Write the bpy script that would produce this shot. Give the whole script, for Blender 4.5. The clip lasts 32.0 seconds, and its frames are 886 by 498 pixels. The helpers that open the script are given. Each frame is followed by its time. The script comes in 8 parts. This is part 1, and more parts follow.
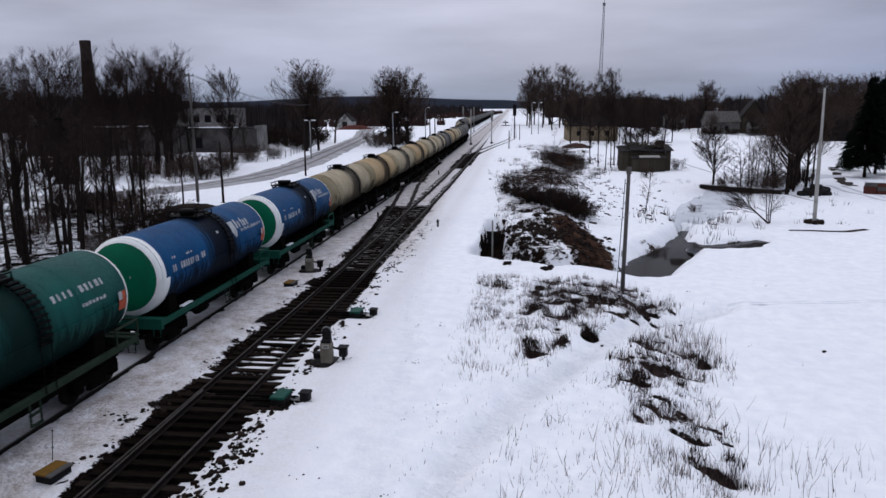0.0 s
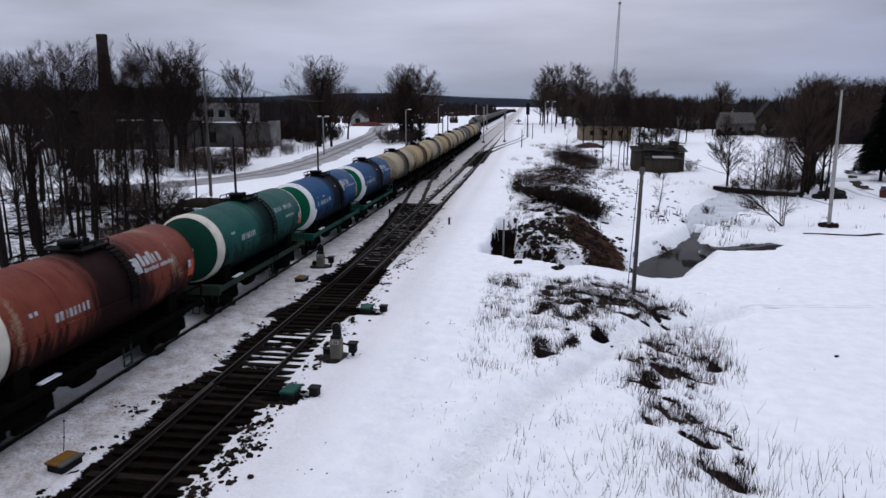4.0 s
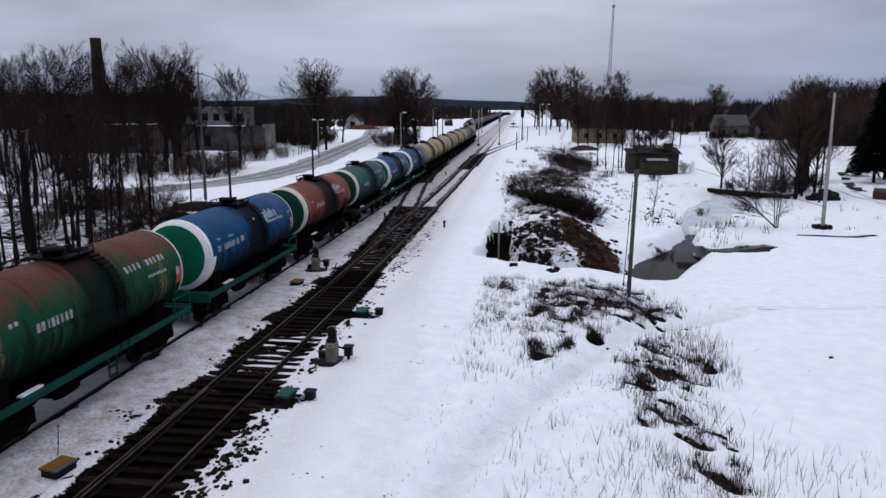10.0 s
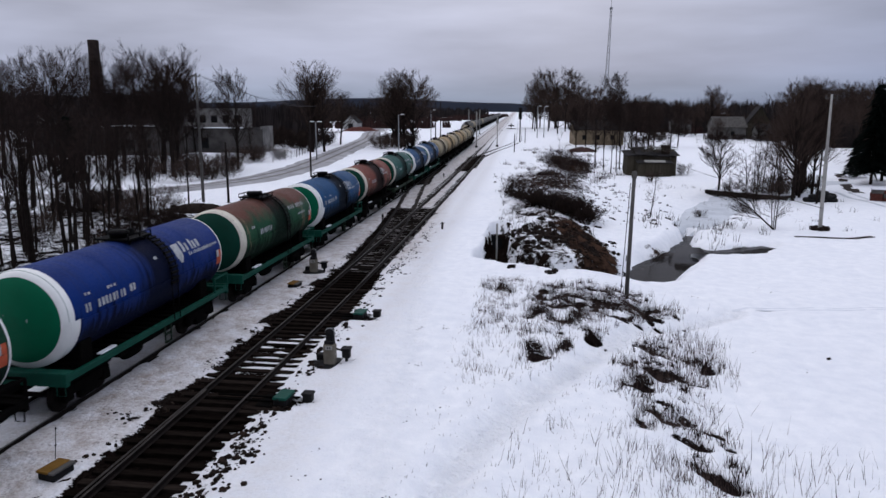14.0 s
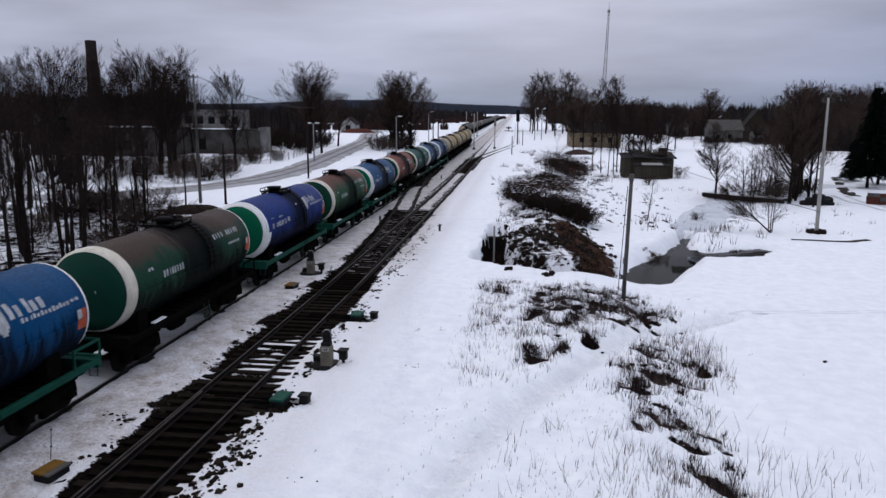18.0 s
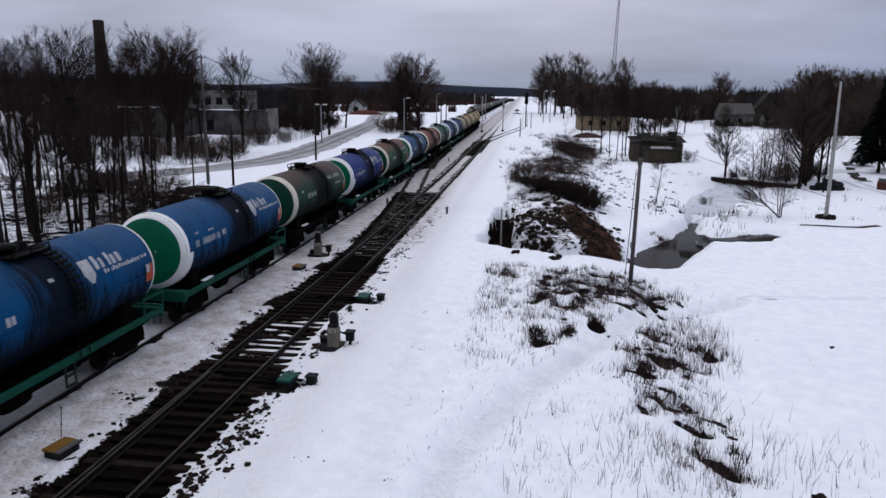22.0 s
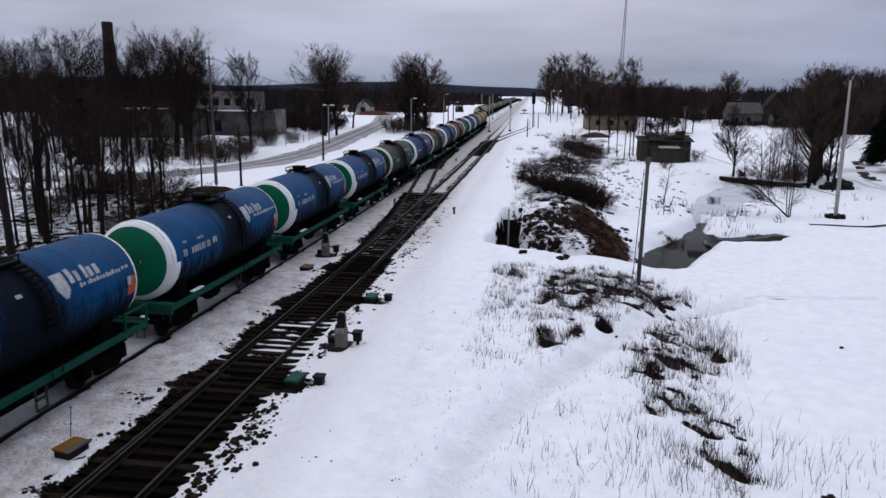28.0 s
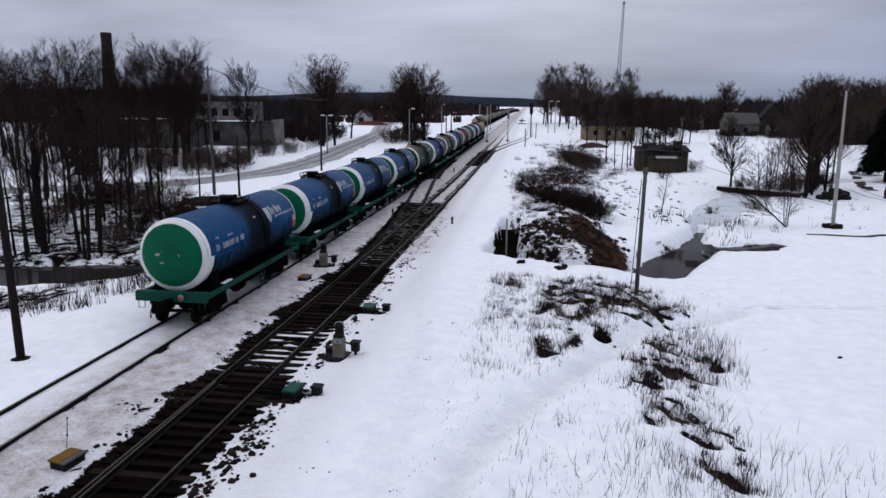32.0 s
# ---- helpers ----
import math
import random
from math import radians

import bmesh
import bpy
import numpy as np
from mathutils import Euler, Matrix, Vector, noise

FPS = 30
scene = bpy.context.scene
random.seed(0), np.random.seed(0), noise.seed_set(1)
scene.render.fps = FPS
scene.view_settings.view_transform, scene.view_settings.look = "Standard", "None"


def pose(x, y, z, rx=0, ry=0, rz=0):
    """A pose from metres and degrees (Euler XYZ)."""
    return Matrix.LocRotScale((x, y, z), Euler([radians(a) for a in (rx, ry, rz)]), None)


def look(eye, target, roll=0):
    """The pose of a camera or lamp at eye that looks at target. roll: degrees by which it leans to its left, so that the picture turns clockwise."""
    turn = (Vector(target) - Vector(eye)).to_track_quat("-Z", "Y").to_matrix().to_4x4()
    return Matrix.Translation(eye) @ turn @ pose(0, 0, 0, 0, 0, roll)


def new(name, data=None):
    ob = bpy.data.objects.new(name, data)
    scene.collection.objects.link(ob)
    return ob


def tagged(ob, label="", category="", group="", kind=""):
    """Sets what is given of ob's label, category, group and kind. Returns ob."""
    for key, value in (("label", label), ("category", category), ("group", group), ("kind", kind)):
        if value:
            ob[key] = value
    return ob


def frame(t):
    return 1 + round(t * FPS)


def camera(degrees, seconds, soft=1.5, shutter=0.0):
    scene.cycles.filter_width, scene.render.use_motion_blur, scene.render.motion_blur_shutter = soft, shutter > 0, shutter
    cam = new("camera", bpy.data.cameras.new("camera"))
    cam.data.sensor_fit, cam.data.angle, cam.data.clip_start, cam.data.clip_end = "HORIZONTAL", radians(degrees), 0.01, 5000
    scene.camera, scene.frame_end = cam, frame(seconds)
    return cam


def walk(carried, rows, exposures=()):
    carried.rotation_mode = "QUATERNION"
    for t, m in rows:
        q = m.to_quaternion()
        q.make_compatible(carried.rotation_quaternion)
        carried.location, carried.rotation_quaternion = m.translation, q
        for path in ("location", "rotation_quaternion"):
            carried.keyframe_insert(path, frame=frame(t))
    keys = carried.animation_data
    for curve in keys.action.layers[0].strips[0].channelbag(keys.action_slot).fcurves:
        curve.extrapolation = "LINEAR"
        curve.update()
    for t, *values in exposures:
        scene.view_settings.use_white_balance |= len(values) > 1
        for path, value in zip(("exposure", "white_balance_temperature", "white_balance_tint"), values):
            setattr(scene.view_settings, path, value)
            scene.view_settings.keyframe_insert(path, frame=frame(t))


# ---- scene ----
EYE = (0, 0, 8.814)
cam = camera(64.19, 32.0, soft=1.5, shutter=0.5)
walk(cam, [
    (0, pose(*EYE, 78.801, 0.377, 6.744)),
    (0.5, pose(*EYE, 78.789, 0.177, 6.717)),
    (1, pose(*EYE, 78.728, -0.038, 6.719)),
    (1.5, pose(*EYE, 78.671, -0.680, 6.994)),
    (2, pose(*EYE, 78.624, -0.805, 7.733)),
    (2.5, pose(*EYE, 78.572, -0.521, 7.852)),
    (3, pose(*EYE, 78.593, -0.438, 7.832)),
    (3.5, pose(*EYE, 78.624, -0.354, 7.826)),
    (5.5, pose(*EYE, 78.591, -0.260, 7.705)),
    (6, pose(*EYE, 78.597, -0.247, 7.657)),
    (6.5, pose(*EYE, 78.602, -0.225, 7.599)),
    (7, pose(*EYE, 78.608, -0.224, 7.576)),
    (7.5, pose(*EYE, 78.644, -0.180, 7.526)),
    (8, pose(*EYE, 78.676, -0.207, 7.509)),
    (8.5, pose(*EYE, 78.717, -0.111, 7.485)),
    (9, pose(*EYE, 78.779, -0.142, 7.427)),
    (9.5, pose(*EYE, 78.847, -0.114, 7.405)),
    (10, pose(*EYE, 78.860, -0.198, 7.374)),
    (10.5, pose(*EYE, 78.880, -0.259, 7.380)),
    (11, pose(*EYE, 78.885, -0.257, 7.351)),
    (11.5, pose(*EYE, 78.885, -0.255, 7.317)),
    (12, pose(*EYE, 78.906, -0.163, 7.305)),
    (12.5, pose(*EYE, 78.916, -0.189, 7.296)),
    (13, pose(*EYE, 78.931, -0.207, 7.251)),
    (13.5, pose(*EYE, 78.984, -0.171, 7.233)),
    (14, pose(*EYE, 79.005, -0.179, 7.206)),
    (14.5, pose(*EYE, 79.061, -0.208, 7.175)),
    (16.5, pose(*EYE, 79.236, -0.299, 7.030)),
    (17, pose(*EYE, 79.240, -0.334, 7.015)),
    (17.5, pose(*EYE, 79.218, -0.392, 7.025)),
    (18, pose(*EYE, 79.162, -0.396, 7.020)),
    (18.5, pose(*EYE, 79.113, -0.354, 7.021)),
    (19, pose(*EYE, 79.052, -0.426, 7.062)),
    (19.5, pose(*EYE, 78.999, -0.343, 7.092)),
    (20, pose(*EYE, 78.947, -0.396, 7.140)),
    (20.5, pose(*EYE, 78.372, -0.473, 7.289)),
    (21, pose(*EYE, 78.083, -0.460, 7.396)),
    (21.5, pose(*EYE, 77.920, -0.558, 7.489)),
    (22, pose(*EYE, 77.757, -0.698, 7.664)),
    (22.5, pose(*EYE, 77.680, -0.695, 7.748)),
    (23, pose(*EYE, 77.665, -0.750, 7.850)),
    (23.5, pose(*EYE, 77.716, -0.662, 7.934)),
    (24, pose(*EYE, 77.765, -0.622, 7.989)),
    (24.5, pose(*EYE, 77.823, -0.652, 8.037)),
    (25, pose(*EYE, 77.837, -0.629, 8.082)),
    (25.5, pose(*EYE, 77.814, -0.683, 8.149)),
    (27.5, pose(*EYE, 77.720, -0.517, 8.234)),
    (28, pose(*EYE, 77.764, -0.500, 8.226)),
    (28.5, pose(*EYE, 77.867, -0.404, 8.193)),
    (29, pose(*EYE, 77.950, -0.483, 8.181)),
    (29.5, pose(*EYE, 77.989, -0.557, 8.166)),
    (30, pose(*EYE, 78.043, -0.636, 8.134)),
    (30.5, pose(*EYE, 78.196, -0.699, 8.138)),
    (31, pose(*EYE, 78.323, -0.658, 8.131)),
    (31.5, pose(*EYE, 78.437, -0.652, 8.119)),
    (32, pose(*EYE, 78.569, -0.506, 8.066)),
], exposures=[(0, -0.19, 6250, 14.5), (32, -0.19, 6250, 14.5)])

# ---- world and light: an overcast winter day ----
world = bpy.data.worlds.new("overcast_sky")
scene.world = world
world.use_nodes = True
wn, wl = world.node_tree.nodes, world.node_tree.links
wn.clear()
w_out = wn.new("ShaderNodeOutputWorld")
w_bg = wn.new("ShaderNodeBackground")
w_sky = wn.new("ShaderNodeTexSky")
w_sky.sky_type, w_sky.sun_disc = "NISHITA", False
w_sky.sun_elevation, w_sky.sun_rotation = radians(38), radians(25)
w_sky.air_density, w_sky.dust_density = 1.0, 4.0
w_co = wn.new("ShaderNodeTexCoord")
w_sep = wn.new("ShaderNodeSeparateXYZ")
wl.new(w_co.outputs["Generated"], w_sep.inputs[0])
# stratus: wide soft streaks, flattened towards the horizon
w_map = wn.new("ShaderNodeMapping")
w_map.inputs["Scale"].default_value = (1.3, 1.3, 7.0)
wl.new(w_co.outputs["Generated"], w_map.inputs[0])
w_noise = wn.new("ShaderNodeTexNoise")
w_noise.inputs["Scale"].default_value, w_noise.inputs["Detail"].default_value = 1.6, 5.0
w_noise.inputs["Roughness"].default_value = 0.5
wl.new(w_map.outputs[0], w_noise.inputs["Vector"])
# the cloud layer is brighter overhead than at the horizon
w_grad = wn.new("ShaderNodeValToRGB")
cr = w_grad.color_ramp
cr.elements[0].position, cr.elements[0].color = 0.0, (0.32, 0.38, 0.49, 1)
cr.elements[1].position, cr.elements[1].color = 1.0, (1.42, 1.44, 1.53, 1)
for pos_, col_ in ((0.02, (0.41, 0.475, 0.60, 1)), (0.06, (0.475, 0.51, 0.63, 1)), (0.13, (0.545, 0.57, 0.675, 1)), (0.4, (0.95, 0.97, 1.06, 1))):
    e_ = cr.elements.new(pos_)
    e_.color = col_
wl.new(w_sep.outputs["Z"], w_grad.inputs[0])
w_ramp = wn.new("ShaderNodeMapRange")
w_ramp.inputs["From Min"].default_value, w_ramp.inputs["From Max"].default_value = 0.3, 0.7
w_ramp.inputs["To Min"].default_value, w_ramp.inputs["To Max"].default_value = 0.72, 1.28
wl.new(w_noise.outputs["Fac"], w_ramp.inputs["Value"])
w_mul = wn.new("ShaderNodeMix")
w_mul.data_type, w_mul.blend_type = "RGBA", "MULTIPLY"
w_mul.inputs["Factor"].default_value = 1.0
wl.new(w_grad.outputs["Color"], w_mul.inputs["A"])
wl.new(w_ramp.outputs["Result"], w_mul.inputs["B"])
w_dim = wn.new("ShaderNodeMix")
w_dim.data_type, w_dim.blend_type = "RGBA", "MULTIPLY"
w_dim.inputs["Factor"].default_value = 1.0
w_dim.inputs["B"].default_value = (0.1, 0.1, 0.1, 1)
wl.new(w_sky.outputs[0], w_dim.inputs["A"])
w_mix = wn.new("ShaderNodeMix")
w_mix.data_type = "RGBA"
w_mix.inputs["Factor"].default_value = 0.93
wl.new(w_dim.outputs["Result"], w_mix.inputs["A"])
wl.new(w_mul.outputs["Result"], w_mix.inputs["B"])
# heavier cloud towards the east
w_east = wn.new("ShaderNodeMapRange")
w_east.inputs["From Min"].default_value, w_east.inputs["From Max"].default_value = 0.05, 0.55
wl.new(w_sep.outputs["X"], w_east.inputs["Value"])
w_cloud = wn.new("ShaderNodeMix")
w_cloud.data_type, w_cloud.blend_type = "RGBA", "MULTIPLY"
w_cloud.inputs["B"].default_value = (0.57, 0.64, 0.75, 1)
wl.new(w_east.outputs["Result"], w_cloud.inputs["Factor"])
wl.new(w_mix.outputs["Result"], w_cloud.inputs["A"])
wl.new(w_cloud.outputs["Result"], w_bg.inputs["Color"])
w_bg.inputs["Strength"].default_value = 1.0
wl.new(w_bg.outputs[0], w_out.inputs[0])

sun = new("sun", bpy.data.lights.new("sun", "SUN"))
sun.data.energy, sun.data.angle, sun.data.color = 0.5, radians(40), (1.0, 0.96, 0.9)
sun.matrix_basis = look((30, 50, 60), (0, 20, 0))


# ---- materials ----
def nodes_of(name):
    m = bpy.data.materials.new(name)
    m.use_nodes = True
    n, l = m.node_tree.nodes, m.node_tree.links
    return m, n, l, n["Principled BSDF"]


def noise_node(n, l, vec, scale, detail=4.0, rough=0.55):
    x = n.new("ShaderNodeTexNoise")
    x.inputs["Scale"].default_value, x.inputs["Detail"].default_value, x.inputs["Roughness"].default_value = scale, detail, rough
    l.new(vec, x.inputs["Vector"])
    return x.outputs["Fac"]


def span(n, l, val, a, b, c=0.0, d=1.0):
    x = n.new("ShaderNodeMapRange")
    for k, v in (("From Min", a), ("From Max", b), ("To Min", c), ("To Max", d)):
        x.inputs[k].default_value = v
    l.new(val, x.inputs["Value"])
    return x.outputs["Result"]


def math_node(n, l, op, a, b):
    x = n.new("ShaderNodeMath")
    x.operation = op
    for i, v in enumerate((a, b)):
        if isinstance(v, (int, float)):
            x.inputs[i].default_value = v
        else:
            l.new(v, x.inputs[i])
    return x.outputs[0]


def mix_col(n, l, fac, a, b):
    x = n.new("ShaderNodeMix")
    x.data_type = "RGBA"
    if isinstance(fac, (int, float)):
        x.inputs["Factor"].default_value = fac
    else:
        l.new(fac, x.inputs["Factor"])
    for key, v in (("A", a), ("B", b)):
        if isinstance(v, tuple):
            x.inputs[key].default_value = (*v, 1)
        else:
            l.new(v, x.inputs[key])
    return x.outputs["Result"]


def bump_to(n, l, bsdf, height, strength, dist=0.02):
    b = n.new("ShaderNodeBump")
    b.inputs["Strength"].default_value, b.inputs["Distance"].default_value = strength, dist
    l.new(height, b.inputs["Height"])
    l.new(b.outputs[0], bsdf.inputs["Normal"])


def surface(name, c1, c2, scale=3.0, rough=0.8, bump=0.3, fine=25.0, metal=0.0, per_object=0.0, stretch=(1, 1, 1), gloss=0.07):
    """Two colours mixed by a coarse and a fine noise, with a fine relief."""
    m, n, l, b = nodes_of(name)
    co = n.new("ShaderNodeTexCoord")
    mp = n.new("ShaderNodeMapping")
    mp.inputs["Scale"].default_value = stretch
    l.new(co.outputs["Object"], mp.inputs[0])
    vec = mp.outputs[0]
    a, f = noise_node(n, l, vec, scale), noise_node(n, l, vec, fine, 3.0)
    fac = math_node(n, l, "ADD", math_node(n, l, "MULTIPLY", span(n, l, a, 0.35, 0.65), 0.65), math_node(n, l, "MULTIPLY", f, 0.35))
    col = mix_col(n, l, fac, c1, c2)
    if per_object:
        info = n.new("ShaderNodeObjectInfo")
        hs = n.new("ShaderNodeHueSaturation")
        l.new(col, hs.inputs["Color"])
        l.new(span(n, l, info.outputs["Random"], 0, 1, 1 - per_object, 1 + per_object), hs.inputs["Value"])
        col = hs.outputs[0]
    l.new(col, b.inputs["Base Color"])
    b.inputs["Metallic"].default_value = metal
    b.inputs["Specular IOR Level"].default_value = gloss
    l.new(span(n, l, f, 0.3, 0.7, max(0.05, rough - 0.1), min(1, rough + 0.1)), b.inputs["Roughness"])
    if bump:
        bump_to(n, l, b, f, bump)
    return m


def tank_paint(name, c, faded, oil=1.0, rust=0.0, rust_col=(0.16, 0.06, 0.035), rough=0.5, oil_at=0.6, scuff=0.0, spill=0.0):
    """Weathered enamel: faded patches, vertical dirt runs, oil spilt round the filling hatch, rust on the crown, shade
    painted on the belly.
    """
    m, n, l, b = nodes_of(name)
    co = n.new("ShaderNodeTexCoord")
    info = n.new("ShaderNodeObjectInfo")
    off = n.new("ShaderNodeVectorMath")
    off.operation = "ADD"
    sc = n.new("ShaderNodeVectorMath")
    sc.operation = "SCALE"
    sc.inputs[0].default_value = (31.0, 17.0, 11.0)
    l.new(info.outputs["Random"], sc.inputs["Scale"])
    l.new(co.outputs["Object"], off.inputs[0])
    l.new(sc.outputs[0], off.inputs[1])
    vec = off.outputs[0]
    sep = n.new("ShaderNodeSeparateXYZ")
    l.new(co.outputs["Object"], sep.inputs[0])
    mp = n.new("ShaderNodeMapping")
    mp.inputs["Scale"].default_value = (0.35, 2.4, 0.3)
    l.new(vec, mp.inputs[0])
    streak = noise_node(n, l, mp.outputs[0], 2.2, 5.0, 0.6)
    broad = noise_node(n, l, vec, 0.7, 4.0)
    fine = noise_node(n, l, vec, 14.0, 4.0)
    col = mix_col(n, l, span(n, l, broad, 0.35, 0.7), c, faded)
    col = mix_col(n, l, math_node(n, l, "MULTIPLY", span(n, l, streak, 0.52, 0.8), 0.4), col, (0.012, 0.012, 0.013))
    if scuff:
        # paint rubbed through in rings near the ends
        ring = math_node(n, l, "ABSOLUTE", math_node(n, l, "SUBTRACT", math_node(n, l, "ABSOLUTE", sep.outputs["Y"], 0.0), 3.95), 0.0)
        ring = math_node(n, l, "ADD", ring, math_node(n, l, "MULTIPLY", broad, 1.5))
        col = mix_col(n, l, math_node(n, l, "MULTIPLY", span(n, l, math_node(n, l, "ADD", ring, math_node(n, l, "MULTIPLY", fine, 0.6)), 1.2, 1.0), scuff), col, (0.22, 0.16, 0.10))
    if rust:
        top = span(n, l, math_node(n, l, "ADD", sep.outputs["Z"], math_node(n, l, "MULTIPLY", broad, 2.2)), 4.5, 5.1)
        col = mix_col(n, l, math_node(n, l, "MULTIPLY", top, rust), col, rust_col)
    # oil scales both the hatch spill and the painted belly shade
    if oil:
        dy = math_node(n, l, "ABSOLUTE", math_node(n, l, "SUBTRACT", sep.outputs["Y"], oil_at), 0.0)
        dy = math_node(n, l, "ADD", dy, math_node(n, l, "MULTIPLY", math_node(n, l, "SUBTRACT", streak, 0.5), 2.6))
        dy = math_node(n, l, "ADD", dy, span(n, l, info.outputs["Random"], 0, 1, -0.2 - spill, 0.12 - spill))
        # the spill spreads on its way down
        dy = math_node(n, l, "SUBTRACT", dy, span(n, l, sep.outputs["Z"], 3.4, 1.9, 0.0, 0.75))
        # underside shade put into the colour, its edge broken by dirt streaks
        belly_shade = math_node(n, l, "ADD", sep.outputs["Z"], math_node(n, l, "MULTIPLY", math_node(n, l, "SUBTRACT", streak, 0.5), 3.2))
        mask = math_node(n, l, "MAXIMUM", span(n, l, dy, 1.45, 0.45), math_node(n, l, "MULTIPLY", span(n, l, belly_shade, 2.85, 2.25), 0.96))
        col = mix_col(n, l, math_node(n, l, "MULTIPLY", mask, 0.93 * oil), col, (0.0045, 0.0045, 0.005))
    l.new(col, b.inputs["Base Color"])
    b.inputs["Specular IOR Level"].default_value = 0.07
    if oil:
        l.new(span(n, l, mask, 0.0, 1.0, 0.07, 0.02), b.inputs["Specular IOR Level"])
    l.new(span(n, l, fine, 0.3, 0.7, rough - 0.08, rough + 0.15), b.inputs["Roughness"])
    bump_to(n, l, b, fine, 0.06, 0.01)
    return m


def snow_material():
    m, n, l, b = nodes_of("snow_ground")
    co = n.new("ShaderNodeTexCoord")
    vec = co.outputs["Object"]
    at = n.new("ShaderNodeAttribute")
    at.attribute_name = "soil"
    gr = n.new("ShaderNodeAttribute")
    gr.attribute_name = "grit"
    grain = noise_node(n, l, vec, 34.0, 3.0, 0.6)
    big, mid, fine = noise_node(n, l, vec, 0.12, 5.0), noise_node(n, l, vec, 1.6, 6.0, 0.65), noise_node(n, l, vec, 11.0, 5.0, 0.6)
    snow = mix_col(n, l, span(n, l, mid, 0.3, 0.7), (0.74, 0.76, 0.80), (0.86, 0.87, 0.89))
    snow = mix_col(n, l, math_node(n, l, "MULTIPLY", span(n, l, big, 0.5, 0.75), 0.3), snow, (0.66, 0.69, 0.76))
    snow = mix_col(n, l, math_node(n, l, "MULTIPLY", span(n, l, grain, 0.52, 0.72), 0.35), snow, (0.60, 0.63, 0.69))
    gritty = math_node(n, l, "MULTIPLY", gr.outputs["Fac"], span(n, l, math_node(n, l, "ADD", mid, math_node(n, l, "MULTIPLY", fine, 0.5)), 0.42, 0.92))
    speck = math_node(n, l, "MULTIPLY", gr.outputs["Fac"], span(n, l, noise_node(n, l, vec, 8.0, 4.0, 0.6), 0.55, 0.68))
    snow = mix_col(n, l, gritty, snow, (0.27, 0.22, 0.188))
    snow = mix_col(n, l, math_node(n, l, "MULTIPLY", speck, 0.35), snow, (0.13, 0.105, 0.095))
    cl = n.new("ShaderNodeAttribute")
    cl.attribute_name = "clay"
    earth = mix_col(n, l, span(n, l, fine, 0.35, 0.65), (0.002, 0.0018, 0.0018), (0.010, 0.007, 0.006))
    earth = mix_col(n, l, math_node(n, l, "MULTIPLY", cl.outputs["Fac"], span(n, l, mid, 0.36, 0.66)), earth, (0.050, 0.029, 0.020))
    earth = mix_col(n, l, math_node(n, l, "MULTIPLY", span(n, l, gr.outputs["Fac"], 0.5, 0.9), span(n, l, fine, 0.35, 0.6)), earth, (0.034, 0.029, 0.026))
    k = math_node(n, l, "ADD", at.outputs["Fac"], math_node(n, l, "MULTIPLY", math_node(n, l, "SUBTRACT", math_node(n, l, "ADD", math_node(n, l, "MULTIPLY", mid, 0.65), math_node(n, l, "MULTIPLY", fine, 0.35)), 0.5), 2.4))
    k = span(n, l, k, 0.46, 0.56)
    l.new(mix_col(n, l, k, snow, earth), b.inputs["Base Color"])
    b.inputs["Roughness"].default_value = 0.85
    l.new(span(n, l, k, 0.0, 1.0, 0.08, 0.0), b.inputs["Specular IOR Level"])
    tr = n.new("ShaderNodeAttribute")
    tr.attribute_name = "trod"
    steps = noise_node(n, l, vec, 4.2, 4.0, 0.6)
    h = math_node(n, l, "ADD", math_node(n, l, "MULTIPLY", mid, 1.0), math_node(n, l, "ADD", math_node(n, l, "MULTIPLY", fine, 0.45), math_node(n, l, "MULTIPLY", grain, 0.12)))
    h = math_node(n, l, "ADD", h, math_node(n, l, "MULTIPLY", math_node(n, l, "MULTIPLY", span(n, l, steps, 0.35, 0.6), tr.outputs["Fac"]), 0.9))
    h = math_node(n, l, "ADD", h, math_node(n, l, "MULTIPLY", k, 0.5))
    bump_to(n, l, b, h, 0.74, 0.12)
    return m


M = {}
M["snow"] = snow_material()
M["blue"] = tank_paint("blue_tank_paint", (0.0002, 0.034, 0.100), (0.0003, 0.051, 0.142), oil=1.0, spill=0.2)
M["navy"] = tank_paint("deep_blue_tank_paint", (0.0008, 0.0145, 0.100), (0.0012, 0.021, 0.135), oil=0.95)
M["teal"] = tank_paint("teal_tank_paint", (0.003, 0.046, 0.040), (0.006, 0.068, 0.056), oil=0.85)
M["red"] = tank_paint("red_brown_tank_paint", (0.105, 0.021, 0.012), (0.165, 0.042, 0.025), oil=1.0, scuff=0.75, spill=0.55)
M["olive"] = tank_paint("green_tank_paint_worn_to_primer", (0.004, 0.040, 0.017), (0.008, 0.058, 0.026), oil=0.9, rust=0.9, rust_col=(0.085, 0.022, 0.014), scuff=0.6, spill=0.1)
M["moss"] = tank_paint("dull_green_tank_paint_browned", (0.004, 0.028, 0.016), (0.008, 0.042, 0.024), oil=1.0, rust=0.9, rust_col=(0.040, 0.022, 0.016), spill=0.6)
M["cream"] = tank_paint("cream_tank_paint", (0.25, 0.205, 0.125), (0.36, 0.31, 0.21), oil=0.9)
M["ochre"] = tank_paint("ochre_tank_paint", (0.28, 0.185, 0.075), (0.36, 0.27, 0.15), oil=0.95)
# for the farthest cars: the greying of distance is put into the paint
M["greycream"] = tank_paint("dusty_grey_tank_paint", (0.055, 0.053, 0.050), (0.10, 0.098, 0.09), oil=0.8)
